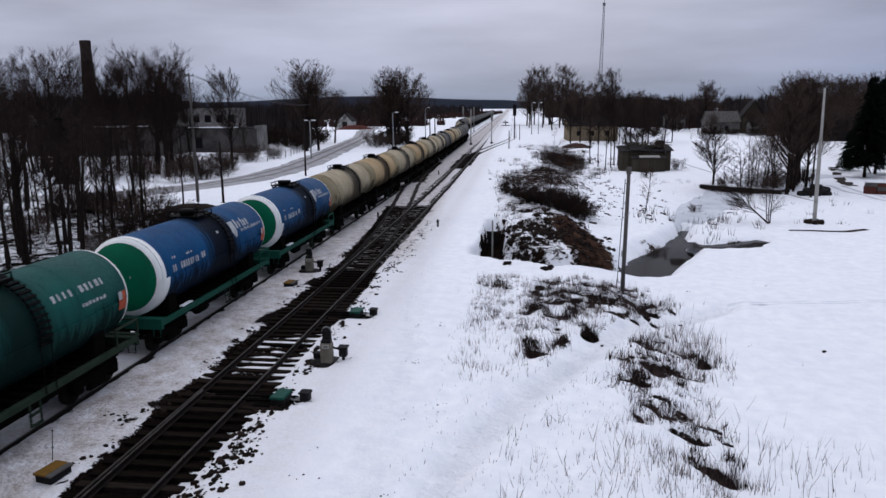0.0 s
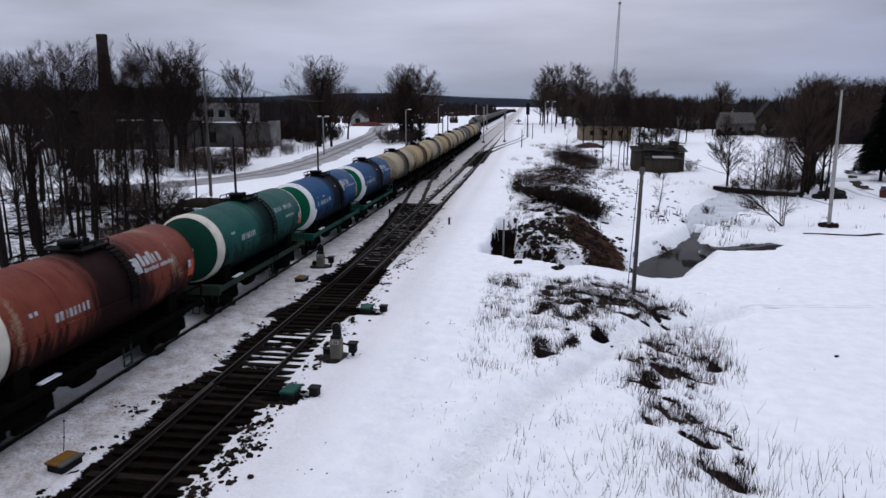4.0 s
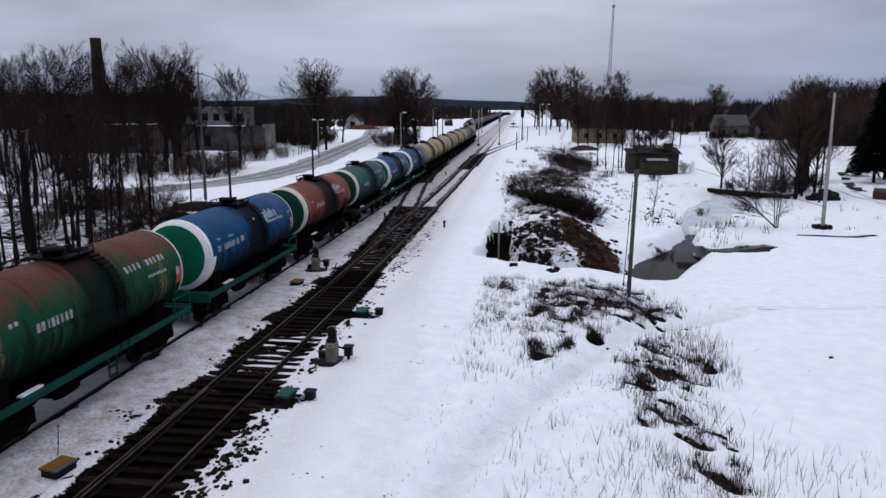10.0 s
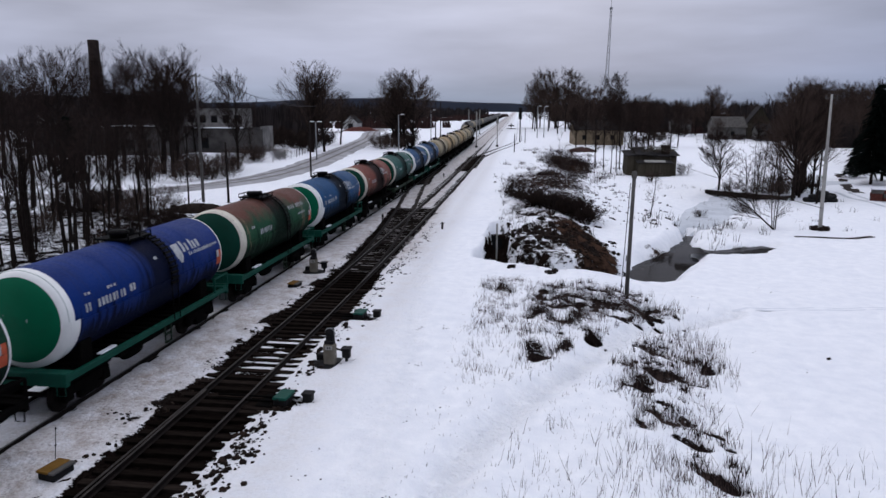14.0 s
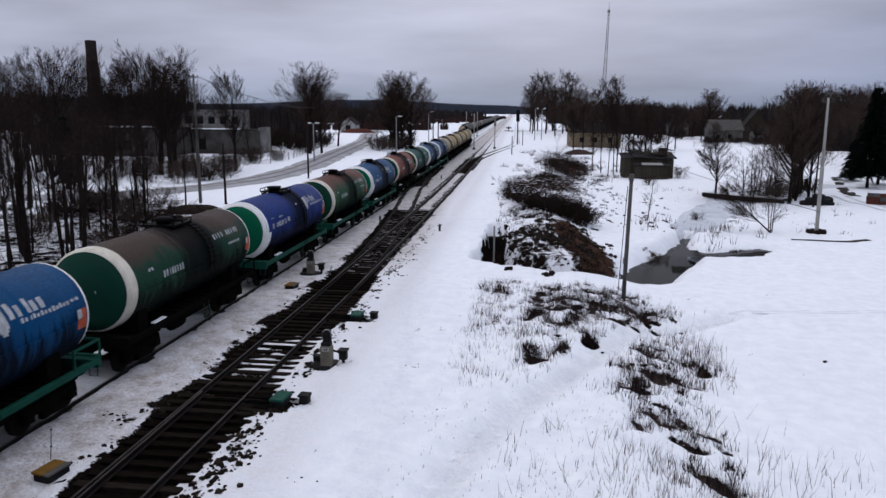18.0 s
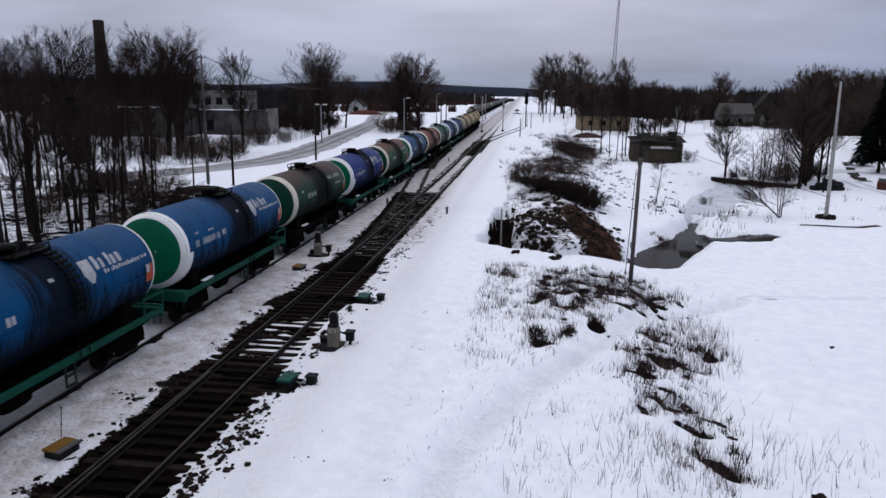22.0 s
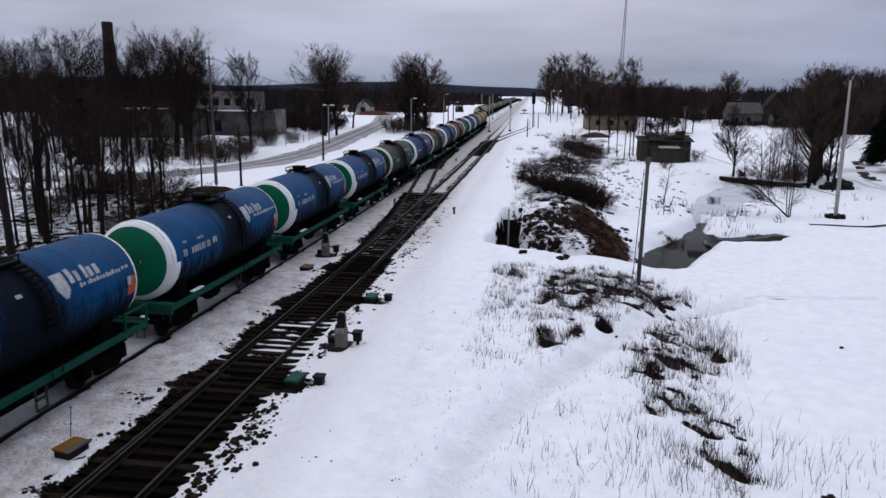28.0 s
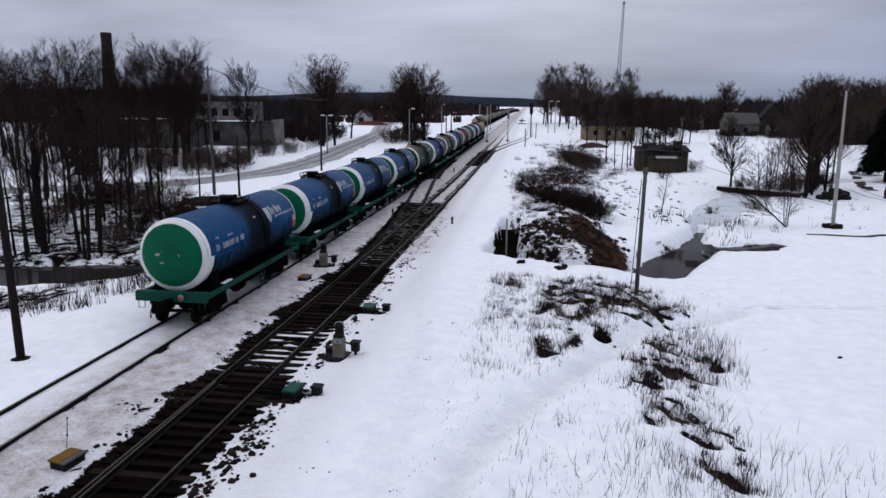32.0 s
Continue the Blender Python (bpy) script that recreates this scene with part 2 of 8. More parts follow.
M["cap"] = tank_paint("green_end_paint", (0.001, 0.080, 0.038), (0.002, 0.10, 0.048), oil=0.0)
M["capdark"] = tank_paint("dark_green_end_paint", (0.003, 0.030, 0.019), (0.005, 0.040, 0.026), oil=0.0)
M["white"] = surface("white_band_paint", (0.62, 0.62, 0.60), (0.74, 0.74, 0.72), 2.0, 0.5, 0.05)
M["aged"] = surface("yellowed_band_paint", (0.46, 0.42, 0.34), (0.62, 0.58, 0.50), 2.5, 0.6, 0.1)
M["decal"] = surface("white_lettering_paint", (0.20, 0.205, 0.21), (0.42, 0.43, 0.44), 5.0, 0.5, 0.0)
M["orange"] = surface("orange_placard", (0.30, 0.05, 0.025), (0.42, 0.10, 0.045), 4.0, 0.5, 0.0)
M["frame_green"] = surface("green_frame_paint", (0.003, 0.036, 0.024), (0.006, 0.058, 0.040), 2.0, 0.55, 0.1)
M["frame_dull"] = surface("worn_green_frame_paint", (0.010, 0.020, 0.013), (0.022, 0.034, 0.022), 2.0, 0.65, 0.2)
M["frame_black"] = surface("sooty_steel", (0.002, 0.002, 0.002), (0.005, 0.0045, 0.004), 3.0, 0.9, 0.3, gloss=0.01)
M["oil"] = surface("oily_black_steel", (0.002, 0.002, 0.0022), (0.005, 0.005, 0.005), 3.0, 0.6, 0.2, gloss=0.03)
M["wheel"] = surface("wheel_steel", (0.004, 0.0035, 0.003), (0.010, 0.008, 0.007), 4.0, 0.7, 0.2, gloss=0.02)
M["rail"] = surface("rail_side_rust", (0.005, 0.004, 0.0035), (0.012, 0.008, 0.007), 2.0, 0.75, 0.2)
M["railtop"] = surface("polished_rail_head", (0.08, 0.075, 0.074), (0.14, 0.135, 0.135), 2.0, 0.35, 0.0, metal=0.7)
M["raildull"] = surface("rusty_rail_head", (0.018, 0.0155, 0.014), (0.044, 0.038, 0.034), 2.0, 0.5, 0.0, metal=0.35)
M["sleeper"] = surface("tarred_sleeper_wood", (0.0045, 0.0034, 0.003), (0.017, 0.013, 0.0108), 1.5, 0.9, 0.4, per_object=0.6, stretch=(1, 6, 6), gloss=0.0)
# sleeper wood slightly lightened for the far timbers, distance haze in its colour
M["far_timber"] = surface("weathered_grey_timber", (0.006, 0.005, 0.0045), (0.022, 0.018, 0.016), 1.5, 0.9, 0.4, per_object=0.6, stretch=(1, 6, 6), gloss=0.0)
M["ballast"] = surface("dark_ballast", (0.012, 0.010, 0.009), (0.05, 0.04, 0.035), 6.0, 0.9, 0.8)
M["bark"] = surface("bare_bark", (0.009, 0.007, 0.0062), (0.023, 0.0175, 0.015), 6.0, 0.9, 0.3, gloss=0.02)
M["twig"] = surface("bare_twigs", (0.034, 0.024, 0.021), (0.084, 0.060, 0.050), 2.0, 0.9, 0.0, per_object=0.3, gloss=0.02)
M["brown_twig"] = surface("brown_winter_twigs", (0.024, 0.017, 0.0145), (0.060, 0.042, 0.034), 2.0, 0.9, 0.0, per_object=0.3, gloss=0.02)
M["thorn"] = surface("dark_thorny_twigs", (0.014, 0.010, 0.009), (0.038, 0.026, 0.022), 2.0, 0.9, 0.0, per_object=0.2, gloss=0.02)
M["birch"] = surface("birch_bark", (0.10, 0.09, 0.08), (0.28, 0.26, 0.24), 5.0, 0.8, 0.2)
M["needle"] = surface("spruce_needles", (0.002, 0.0035, 0.003), (0.005, 0.008, 0.006), 3.0, 0.9, 0.2, gloss=0.02)
M["grass"] = surface("dry_grass", (0.036, 0.025, 0.023), (0.092, 0.064, 0.054), 4.0, 0.9, 0.0)
M["grassdark"] = surface("dark_dry_weeds", (0.009, 0.006, 0.006), (0.028, 0.018, 0.016), 4.0, 0.9, 0.0)
M["clod"] = surface("wet_earth_clods", (0.006, 0.005, 0.0045), (0.022, 0.014, 0.010), 5.0, 0.9, 0.5)
M["concrete"] = surface("weathered_concrete", (0.22, 0.215, 0.20), (0.34, 0.33, 0.31), 1.5, 0.85, 0.3)
M["tan_concrete"] = surface("grimy_tan_concrete", (0.09, 0.08, 0.062), (0.20, 0.18, 0.145), 2.5, 0.85, 0.3)
M["concrete_dark"] = surface("damp_concrete", (0.05, 0.047, 0.044), (0.10, 0.094, 0.088), 1.5, 0.85, 0.3)
M["pole_wood"] = surface("tarred_pole_wood", (0.008, 0.0065, 0.006), (0.022, 0.017, 0.015), 3.0, 0.85, 0.3, stretch=(6, 6, 0.6))
M["galv"] = surface("grey_steel", (0.16, 0.165, 0.17), (0.26, 0.265, 0.27), 3.0, 0.5, 0.1, metal=0.5)
M["whitebrick"] = surface("white_silicate_brick", (0.10, 0.098, 0.095), (0.26, 0.25, 0.24), 0.5, 0.85, 0.3)
M["greybrick"] = surface("sooty_grey_plaster", (0.028, 0.026, 0.025), (0.075, 0.070, 0.066), 0.5, 0.88, 0.3)
M["darkbrick"] = surface("dark_chimney_brick", (0.016, 0.012, 0.011), (0.034, 0.025, 0.021), 1.2, 0.9, 0.3)
M["yellowwall"] = surface("faded_ochre_boards", (0.15, 0.115, 0.075), (0.22, 0.175, 0.12), 0.7, 0.85, 0.2)
M["boards"] = surface("grey_weathered_boards", (0.026, 0.023, 0.017), (0.066, 0.057, 0.042), 1.5, 0.9, 0.3, per_object=0.25, stretch=(5, 5, 0.5))
M["roofdark"] = surface("dark_roofing_felt", (0.012, 0.011, 0.012), (0.030, 0.028, 0.028), 1.2, 0.9, 0.3)
M["roofsnow"] = surface("snow_on_roof", (0.6, 0.62, 0.66), (0.78, 0.79, 0.82), 0.8, 0.75, 0.2)
M["void"] = surface("unlit_inside", (0.008, 0.008, 0.009), (0.015, 0.015, 0.016), 1.0, 0.9, 0.0)
M["redbrick"] = surface("red_brick_heap", (0.055, 0.020, 0.016), (0.10, 0.036, 0.028), 3.0, 0.9, 0.6)
M["rubber"] = surface("black_rubber", (0.010, 0.010, 0.010), (0.022, 0.022, 0.022), 3.0, 0.75, 0.2)
M["yellowpaint"] = surface("rusty_yellow_cover", (0.10, 0.052, 0.010), (0.17, 0.09, 0.02), 3.0, 0.7, 0.3)
M["greenbox"] = surface("green_switch_machine_paint", (0.005, 0.045, 0.032), (0.009, 0.062, 0.045), 4.0, 0.5, 0.1)
M["blackbox"] = surface("black_cast_iron", (0.005, 0.005, 0.0055), (0.015, 0.0145, 0.0145), 4.0, 0.6, 0.2)
M["lens"] = surface("dark_signal_lens", (0.01, 0.012, 0.014), (0.02, 0.02, 0.025), 2.0, 0.15, 0.0)
M["wire"] = surface("overhead_wire", (0.02, 0.02, 0.02), (0.04, 0.04, 0.04), 2.0, 0.6, 0.0)
M["roadmat"] = surface("slushy_asphalt", (0.17, 0.17, 0.175), (0.40, 0.40, 0.415), 0.35, 0.6, 0.3, fine=9.0)
M["pressed"] = surface("pressed_snow", (0.58, 0.61, 0.66), (0.72, 0.74, 0.78), 1.5, 0.7, 0.2)
M["ice"] = surface("grey_snowy_ice", (0.40, 0.43, 0.47), (0.60, 0.63, 0.67), 0.6, 0.45, 0.1)
M["farwood"] = surface("far_bare_woods", (0.014, 0.012, 0.0125), (0.032, 0.026, 0.025), 0.06, 0.95, 0.0, fine=0.5)
# the blue-grey of far haze is part of this base colour
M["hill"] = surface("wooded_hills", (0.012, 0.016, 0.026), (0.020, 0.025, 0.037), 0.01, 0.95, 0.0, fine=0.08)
M["heath"] = surface("red_brown_heath", (0.024, 0.015, 0.014), (0.052, 0.030, 0.027), 0.06, 0.95, 0.0, fine=0.5, gloss=0.02)
M["plaster"] = surface("pale_lime_plaster", (0.20, 0.20, 0.195), (0.34, 0.34, 0.33), 0.6, 0.85, 0.2)
M["housewall"] = surface("grimy_grey_plaster", (0.055, 0.053, 0.05), (0.15, 0.145, 0.138), 0.5, 0.88, 0.3)
M["mud"] = surface("muddy_slush", (0.07, 0.062, 0.06), (0.20, 0.185, 0.18), 1.2, 0.6, 0.3)


def per_island(m, amount=0.45):
    """Lightens and darkens the separate shapes of one mesh by chance."""
    n, l = m.node_tree.nodes, m.node_tree.links
    b = n["Principled BSDF"]
    src = b.inputs["Base Color"].links[0].from_socket
    geo = n.new("ShaderNodeNewGeometry")
    hs = n.new("ShaderNodeHueSaturation")
    l.new(src, hs.inputs["Color"])
    l.new(span(n, l, geo.outputs["Random Per Island"], 0, 1, 1 - amount, 1 + amount), hs.inputs["Value"])
    l.new(hs.outputs[0], b.inputs["Base Color"])


for key_ in ("farwood", "heath", "twig", "brown_twig", "thorn", "grass", "grassdark", "clod"):
    per_island(M[key_])


def water_material():
    m, n, l, b = nodes_of("dark_creek_water")
    co = n.new("ShaderNodeTexCoord")
    f = noise_node(n, l, co.outputs["Object"], 2.5, 3.0)
    l.new(mix_col(n, l, f, (0.012, 0.011, 0.010), (0.022, 0.020, 0.019)), b.inputs["Base Color"])
    b.inputs["Roughness"].default_value = 0.06
    b.inputs["IOR"].default_value = 1.33
    b.inputs["Specular IOR Level"].default_value = 0.02
    bump_to(n, l, b, f, 0.22, 0.03)
    return m


M["water"] = water_material()


# ---- mesh helpers ----
class Geo:
    """Vertices, faces and material slots of one mesh."""

    def __init__(self):
        self.v, self.f, self.m, self.s = [], [], [], []

    def face(self, idx, mat=0, smooth=False):
        self.f.append(tuple(idx))
        self.m.append(mat)
        self.s.append(smooth)

    def box(self, x0, x1, y0, y1, z0, z1, mat=0, bevel=0.0, turn=None, at=None):
        """A box; bevel chamfers its upright and top edges."""
        b = bevel
        base = len(self.v)
        if b <= 0:
            pts = [(x, y, z) for z in (z0, z1) for x, y in ((x0, y0), (x1, y0), (x1, y1), (x0, y1))]
            fs = [(3, 2, 1, 0), (4, 5, 6, 7), (0, 1, 5, 4), (1, 2, 6, 5), (2, 3, 7, 6), (3, 0, 4, 7)]
        else:
            def ring(i, z):
                return [(x0 + b + i, y0 + i, z), (x1 - b - i, y0 + i, z), (x1 - i, y0 + b + i, z), (x1 - i, y1 - b - i, z),
                        (x1 - b - i, y1 - i, z), (x0 + b + i, y1 - i, z), (x0 + i, y1 - b - i, z), (x0 + i, y0 + b + i, z)]
            pts = ring(0, z0) + ring(0, z1 - b) + ring(b * 0.6, z1)
            fs = [tuple(range(7, -1, -1)), tuple(range(16, 24))]
            for r in (0, 8):
                fs += [(r + i, r + (i + 1) % 8, r + 8 + (i + 1) % 8, r + 8 + i) for i in range(8)]
        if turn is not None:
            pts = [turn @ Vector(p) for p in pts]
        if at is not None:
            pts = [Vector(p) + Vector(at) for p in pts]
        self.v += [tuple(p) for p in pts]
        for f in fs:
            self.face([base + i for i in f], mat)

    def tube(self, pts, radii, sides=6, mat=0, cap=True, smooth=True):
        """A tapered tube along a polyline."""
        pts = [Vector(p) for p in pts]
        if not hasattr(radii, "__len__"):
            radii = [radii] * len(pts)
        base = len(self.v)
        ref = None
        for i, p in enumerate(pts):
            d = (pts[min(i + 1, len(pts) - 1)] - pts[max(i - 1, 0)]).normalized()
            if ref is None:
                ref = Vector((1, 0, 0)) if abs(d.x) < 0.8 else Vector((0, 1, 0))
            a = (ref - d * ref.dot(d)).normalized()
            ref = a
            b = d.cross(a)
            for k in range(sides):
                w = 2 * math.pi * k / sides
                q = p + (a * math.cos(w) + b * math.sin(w)) * radii[i]
                self.v.append((q.x, q.y, q.z))
        for i in range(len(pts) - 1):
            for k in range(sides):
                s0, s1 = base + i * sides, base + (i + 1) * sides
                self.face((s0 + k, s0 + (k + 1) % sides, s1 + (k + 1) % sides, s1 + k), mat, smooth)
        if cap:
            self.face([base + k for k in range(sides)][::-1], mat)
            self.face([base + (len(pts) - 1) * sides + k for k in range(sides)], mat)

    def turned(self, prof, sides=24, axis="z", at=(0, 0, 0), mat=0, smooth=True):
        """A surface of revolution: prof is a list of (radius, height)."""
        base = len(self.v)
        for r, h in prof:
            for k in range(sides):
                w = 2 * math.pi * k / sides
                c, s = r * math.cos(w), r * math.sin(w)
                p = {"z": (c, s, h), "y": (c, h, s), "x": (h, c, s)}[axis]
                self.v.append((p[0] + at[0], p[1] + at[1], p[2] + at[2]))
        for i in range(len(prof) - 1):
            for k in range(sides):
                a, b = base + i * sides, base + (i + 1) * sides
                q = (a + k, a + (k + 1) % sides, b + (k + 1) % sides, b + k)
                self.face(q if axis != "y" else q[::-1], mat, smooth)

    def blade(self, p, q, w, mat=0, side=None):
        """A thin tapered sliver from p to q."""
        base = len(self.v)
        p, q = Vector(p), Vector(q)
        s = side if side is not None else Vector((random.uniform(-1, 1), random.uniform(-1, 1), 0))
        s = s.normalized() * w * 0.5 if s.length > 0 else Vector((w / 2, 0, 0))
        self.v += [tuple(p - s), tuple(p + s), tuple(q)]
        self.face((base, base + 1, base + 2), mat)

    def mesh(self, name, mats):
        me = bpy.data.meshes.new(name)
        me.from_pydata(self.v, [], self.f)
        for mt in mats if isinstance(mats, (list, tuple)) else [mats]:
            me.materials.append(mt)
        me.polygons.foreach_set("material_index", self.m)
        me.polygons.foreach_set("use_smooth", self.s)
        me.update()
        return me


def part(name, g, mats, parent=None, label="", at=None):
    """Links a Geo (or a ready mesh) as one mesh object under a thing or under a part."""
    me = g.mesh(name, mats) if isinstance(g, Geo) else g
    ob = new(name, me)
    if parent is not None:
        ob.parent = parent
    if at is not None:
        ob.matrix_basis = at
    if label:
        ob["label"] = label
    return ob


def thing(name, label, category, group="", at=None):
    ob = new(name)
    ob.empty_display_size = 0.2
    if at is not None:
        ob.matrix_basis = at
    return tagged(ob, label, category, group)


# ---- the lie of the land ----
def hash2(ix, iy, seed):
    h = np.sin(ix * 127.1 + iy * 311.7 + seed * 74.7) * 43758.5453
    return h - np.floor(h)


def lumps(x, y, size, seed=0):
    """Smooth value noise in -1..1."""
    x, y = np.asarray(x, float) / size, np.asarray(y, float) / size
    ix, iy = np.floor(x), np.floor(y)
    fx, fy = x - ix, y - iy
    fx, fy = fx * fx * (3 - 2 * fx), fy * fy * (3 - 2 * fy)
    a = hash2(ix, iy, seed) * (1 - fx) + hash2(ix + 1, iy, seed) * fx
    b = hash2(ix, iy + 1, seed) * (1 - fx) + hash2(ix + 1, iy + 1, seed) * fx
    return (a * (1 - fy) + b * fy) * 2 - 1


def ramp01(v, a, b):
    t = np.clip((np.asarray(v, float) - a) / (b - a), 0, 1)
    return t * t * (3 - 2 * t)


def rise(y):
    t = np.maximum(0, np.asarray(y, float) - 40)
    return np.minimum(8.0, 0.0055 * t * t / (t + 60))


def line_dist(x, y, line):
    """Distance to a polyline of (x, y, inner half width, outer half width) and the widths there."""
    best = np.full(np.shape(x), 1e9)
    wi, wo = np.zeros(np.shape(x)), np.ones(np.shape(x))
    for (ax, ay, ai, ao), (bx, by, bi, bo) in zip(line, line[1:]):
        dx, dy = bx - ax, by - ay
        t = np.clip(((x - ax) * dx + (y - ay) * dy) / (dx * dx + dy * dy), 0, 1)
        d = np.hypot(x - ax - t * dx, y - ay - t * dy)
        near = d < best
        best = np.where(near, d, best)
        wi, wo = np.where(near, ai + t * (bi - ai), wi), np.where(near, ao + t * (bo - ao), wo)
    return best, wi, wo


CREEK = [(-2.6, 57.5, 0.3, 0.75), (-2.4, 50, 0.4, 0.95), (-1.9, 44.6, 0.8, 1.8), (2.2, 42.8, 0.9, 2.2), (6.6, 43.6, 0.7, 3.2), (9.2, 49.5, 0.4, 3.1), (12.0, 57, 0.05, 1.6), (13.7, 62.6, 0.0, 0.8)]
ICE = [(13.6, 61.5, 2.2), (15.6, 68, 4.2), (17.5, 73, 5.0), (21.5, 82, 5.0), (26, 90, 4.5), (32, 98, 4.5), (44, 108, 5.0)]
SIDE_CREEK = [(10.6, 52.6, 0.5, 1.3), (13.4, 51.6, 0.6, 1.5), (15.2, 52.2, 0.8, 1.7), (17.8, 54.6, 0.35, 1.1)]
DITCH = [(-15.9, 55, 0.4, 1.0), (-19, 46, 0.8, 3.2), (-23.5, 40, 1.2, 3.8), (-30, 37.5, 1.5, 4.2), (-46, 35, 1.6, 4.5), (-90, 30, 1.6, 5.0)]
ROAD = [(-150, 36), (-110, 47), (-75, 58), (-55, 65), (-46, 70.5), (-41, 75.5), (-37.3, 82.5), (-35.7, 92), (-35.9, 106), (-37.5, 122), (-40.5, 145), (-45, 180), (-50, 215), (-60, 262), (-72, 330), (-100, 460)]


def height(x, y):
    x, y = np.asarray(x, float), np.asarray(y, float)
    z = -0.13 + rise(y)
    # the field lies lower than the line
    edge = 2.6 + 0.5 * lumps(x * 0, y, 6, 3)
    z = z - 0.65 * ramp01(x, edge, edge + 4.6) * (1 - ramp01(y, 120, 260))
    z = z - 0.9 * ramp01(-x, 18.5, 26) * (1 - ramp01(y, 48, 66))
    for line, depth in ((CREEK, 1.75), (DITCH, 1.1), (SIDE_CREEK, 0.6)):
        d, wi, wo = line_dist(x, y, line)
        wob = 0.3 * lumps(x, y, 1.9, 5) + 0.2 * lumps(x, y, 0.7, 6)
        z = z - depth * (1 - ramp01(d + wob, wi, wo))
    d, wi, wo = line_dist(x, y, [(a, b, c * 0.4, c * 0.9) for a, b, c in ICE])
    z = z - 0.45 * (1 - ramp01(d, wi, wo))
    off = np.minimum(np.abs(x + 14.6), np.abs(x + 9.5))
    wild = ramp01(off, 2.2, 5.0)
    d, _, _ = line_dist(x, y, [(a, b, 1, 1) for a, b in ROAD])
    wild = wild * ramp01(d, 3.6, 6.5)
    z = z + wild * (0.10 * lumps(x, y, 4.5, 1) + 0.05 * lumps(x, y, 1.3, 2)) + 0.015 * lumps(x, y, 0.8, 8)
    d, _, _ = line_dist(x, y, [(a, b, 1, 1) for a, b in PATH])
    z = z - 0.30 * np.exp(-(d / 0.6) ** 2) + 0.07 * np.exp(-((d - 1.0) / 0.3) ** 2)
    # rough grassy bank beside the path
    band = np.exp(-((x - 4.6) / 1.9) ** 2) * ramp01(y, 12, 15) * (1 - ramp01(y, 27, 31))
    band2 = np.exp(-((x - 1.6) / 3.2) ** 2) * ramp01(y, 21, 25) * (1 - ramp01(y, 35, 39))
    z = z + (band + band2) * 0.14 * lumps(x, y, 0.75, 11)
    # heaped spoil between line and creek
    mound = np.exp(-(((x - 0.9) / 2.6) ** 2 + ((y - 56) / 9.0) ** 2))
    z = z + mound * (0.55 + 0.35 * lumps(x, y, 1.2, 12) + 0.16 * lumps(x, y, 0.55, 19))
    mound = np.exp(-(((x - 3.2) / 3.4) ** 2 + ((y - 86) / 16) ** 2))
    z = z + mound * (0.5 + 0.25 * lumps(x, y, 2.0, 13) + 0.12 * lumps(x, y, 0.9, 16))
    rough = np.exp(-(((x - 3.5) / 7.5) ** 2 + ((y - 84) / 26) ** 2) ** 2)
    z = z + rough * (0.16 * lumps(x, y, 1.3, 17) + 0.10 * lumps(x, y, 2.6, 18))
    # earth breaks step down from the snow
    for px_, py_, rx_, ry_, k_ in SCARPS if x.size > 50 or (x.max() > -2 and x.min() < 9 and y.max() > 14 and y.min() < 40) else ():
        u, v = (x - px_) * 0.80 - (y - py_) * 0.60, (x - px_) * 0.60 + (y - py_) * 0.80
        z = z - 0.16 * k_ * np.exp(-((u / rx_) ** 2 + (v / ry_) ** 2) ** 1.5)
    # footmarks
    z = z - 0.10 * trod_mask(x, y) * np.maximum(0, lumps(x, y, 0.36, 14))
    # the open bed of the second track lies deeper between its sleepers
    cx = SIDE_X + track_bend(y)
    swing = np.clip((y - 32) / 76, 0, 1)
    bed = (1 - ramp01(np.abs(x - cx), 0.95, 1.3)) * (1 - ramp01(y, 62, 67))
    bed = np.maximum(bed, (1 - ramp01(np.abs(x - cx + 5.04 * swing * swing * (3 - 2 * swing)), 1.15, 1.7)) * (1 - ramp01(y, 62, 67)))
    full = np.exp(-((y - 24.4) / 3.0) ** 4)
    z = z - bed * (0.17 - full * (0.075 + 0.05 * lumps(x, y, 0.35, 22) + 0.05 * lumps(x, y, 1.1, 24)))
    # the train's own bed
    z = np.where(np.abs(x + 9.54) < 1.5, np.minimum(z, -0.20 + rise(y) + 0.012 * lumps(x, y, 0.4, 9)), z)
    far = ramp01(np.hypot(x, y), 900, 2200)
    return z + far * 2.0


def ground_z(x, y):
    return float(height(np.array([x]), np.array([y]))[0])


PATH = [(-2.2, 12.5), (-2.0, 15.6), (-1.7, 17.4), (-0.2, 20.9), (1.7, 24.3), (3.0, 27.0), (4.5, 30.2), (5.9, 31.5), (7.2, 32.4), (10, 35)]
TRAIL = [(-3.2, 11), (-3.7, 15.3), (-4.2, 20.8), (-4.7, 26.4), (-5.8, 35.6), (-6.4, 45), (-6.6, 60)]
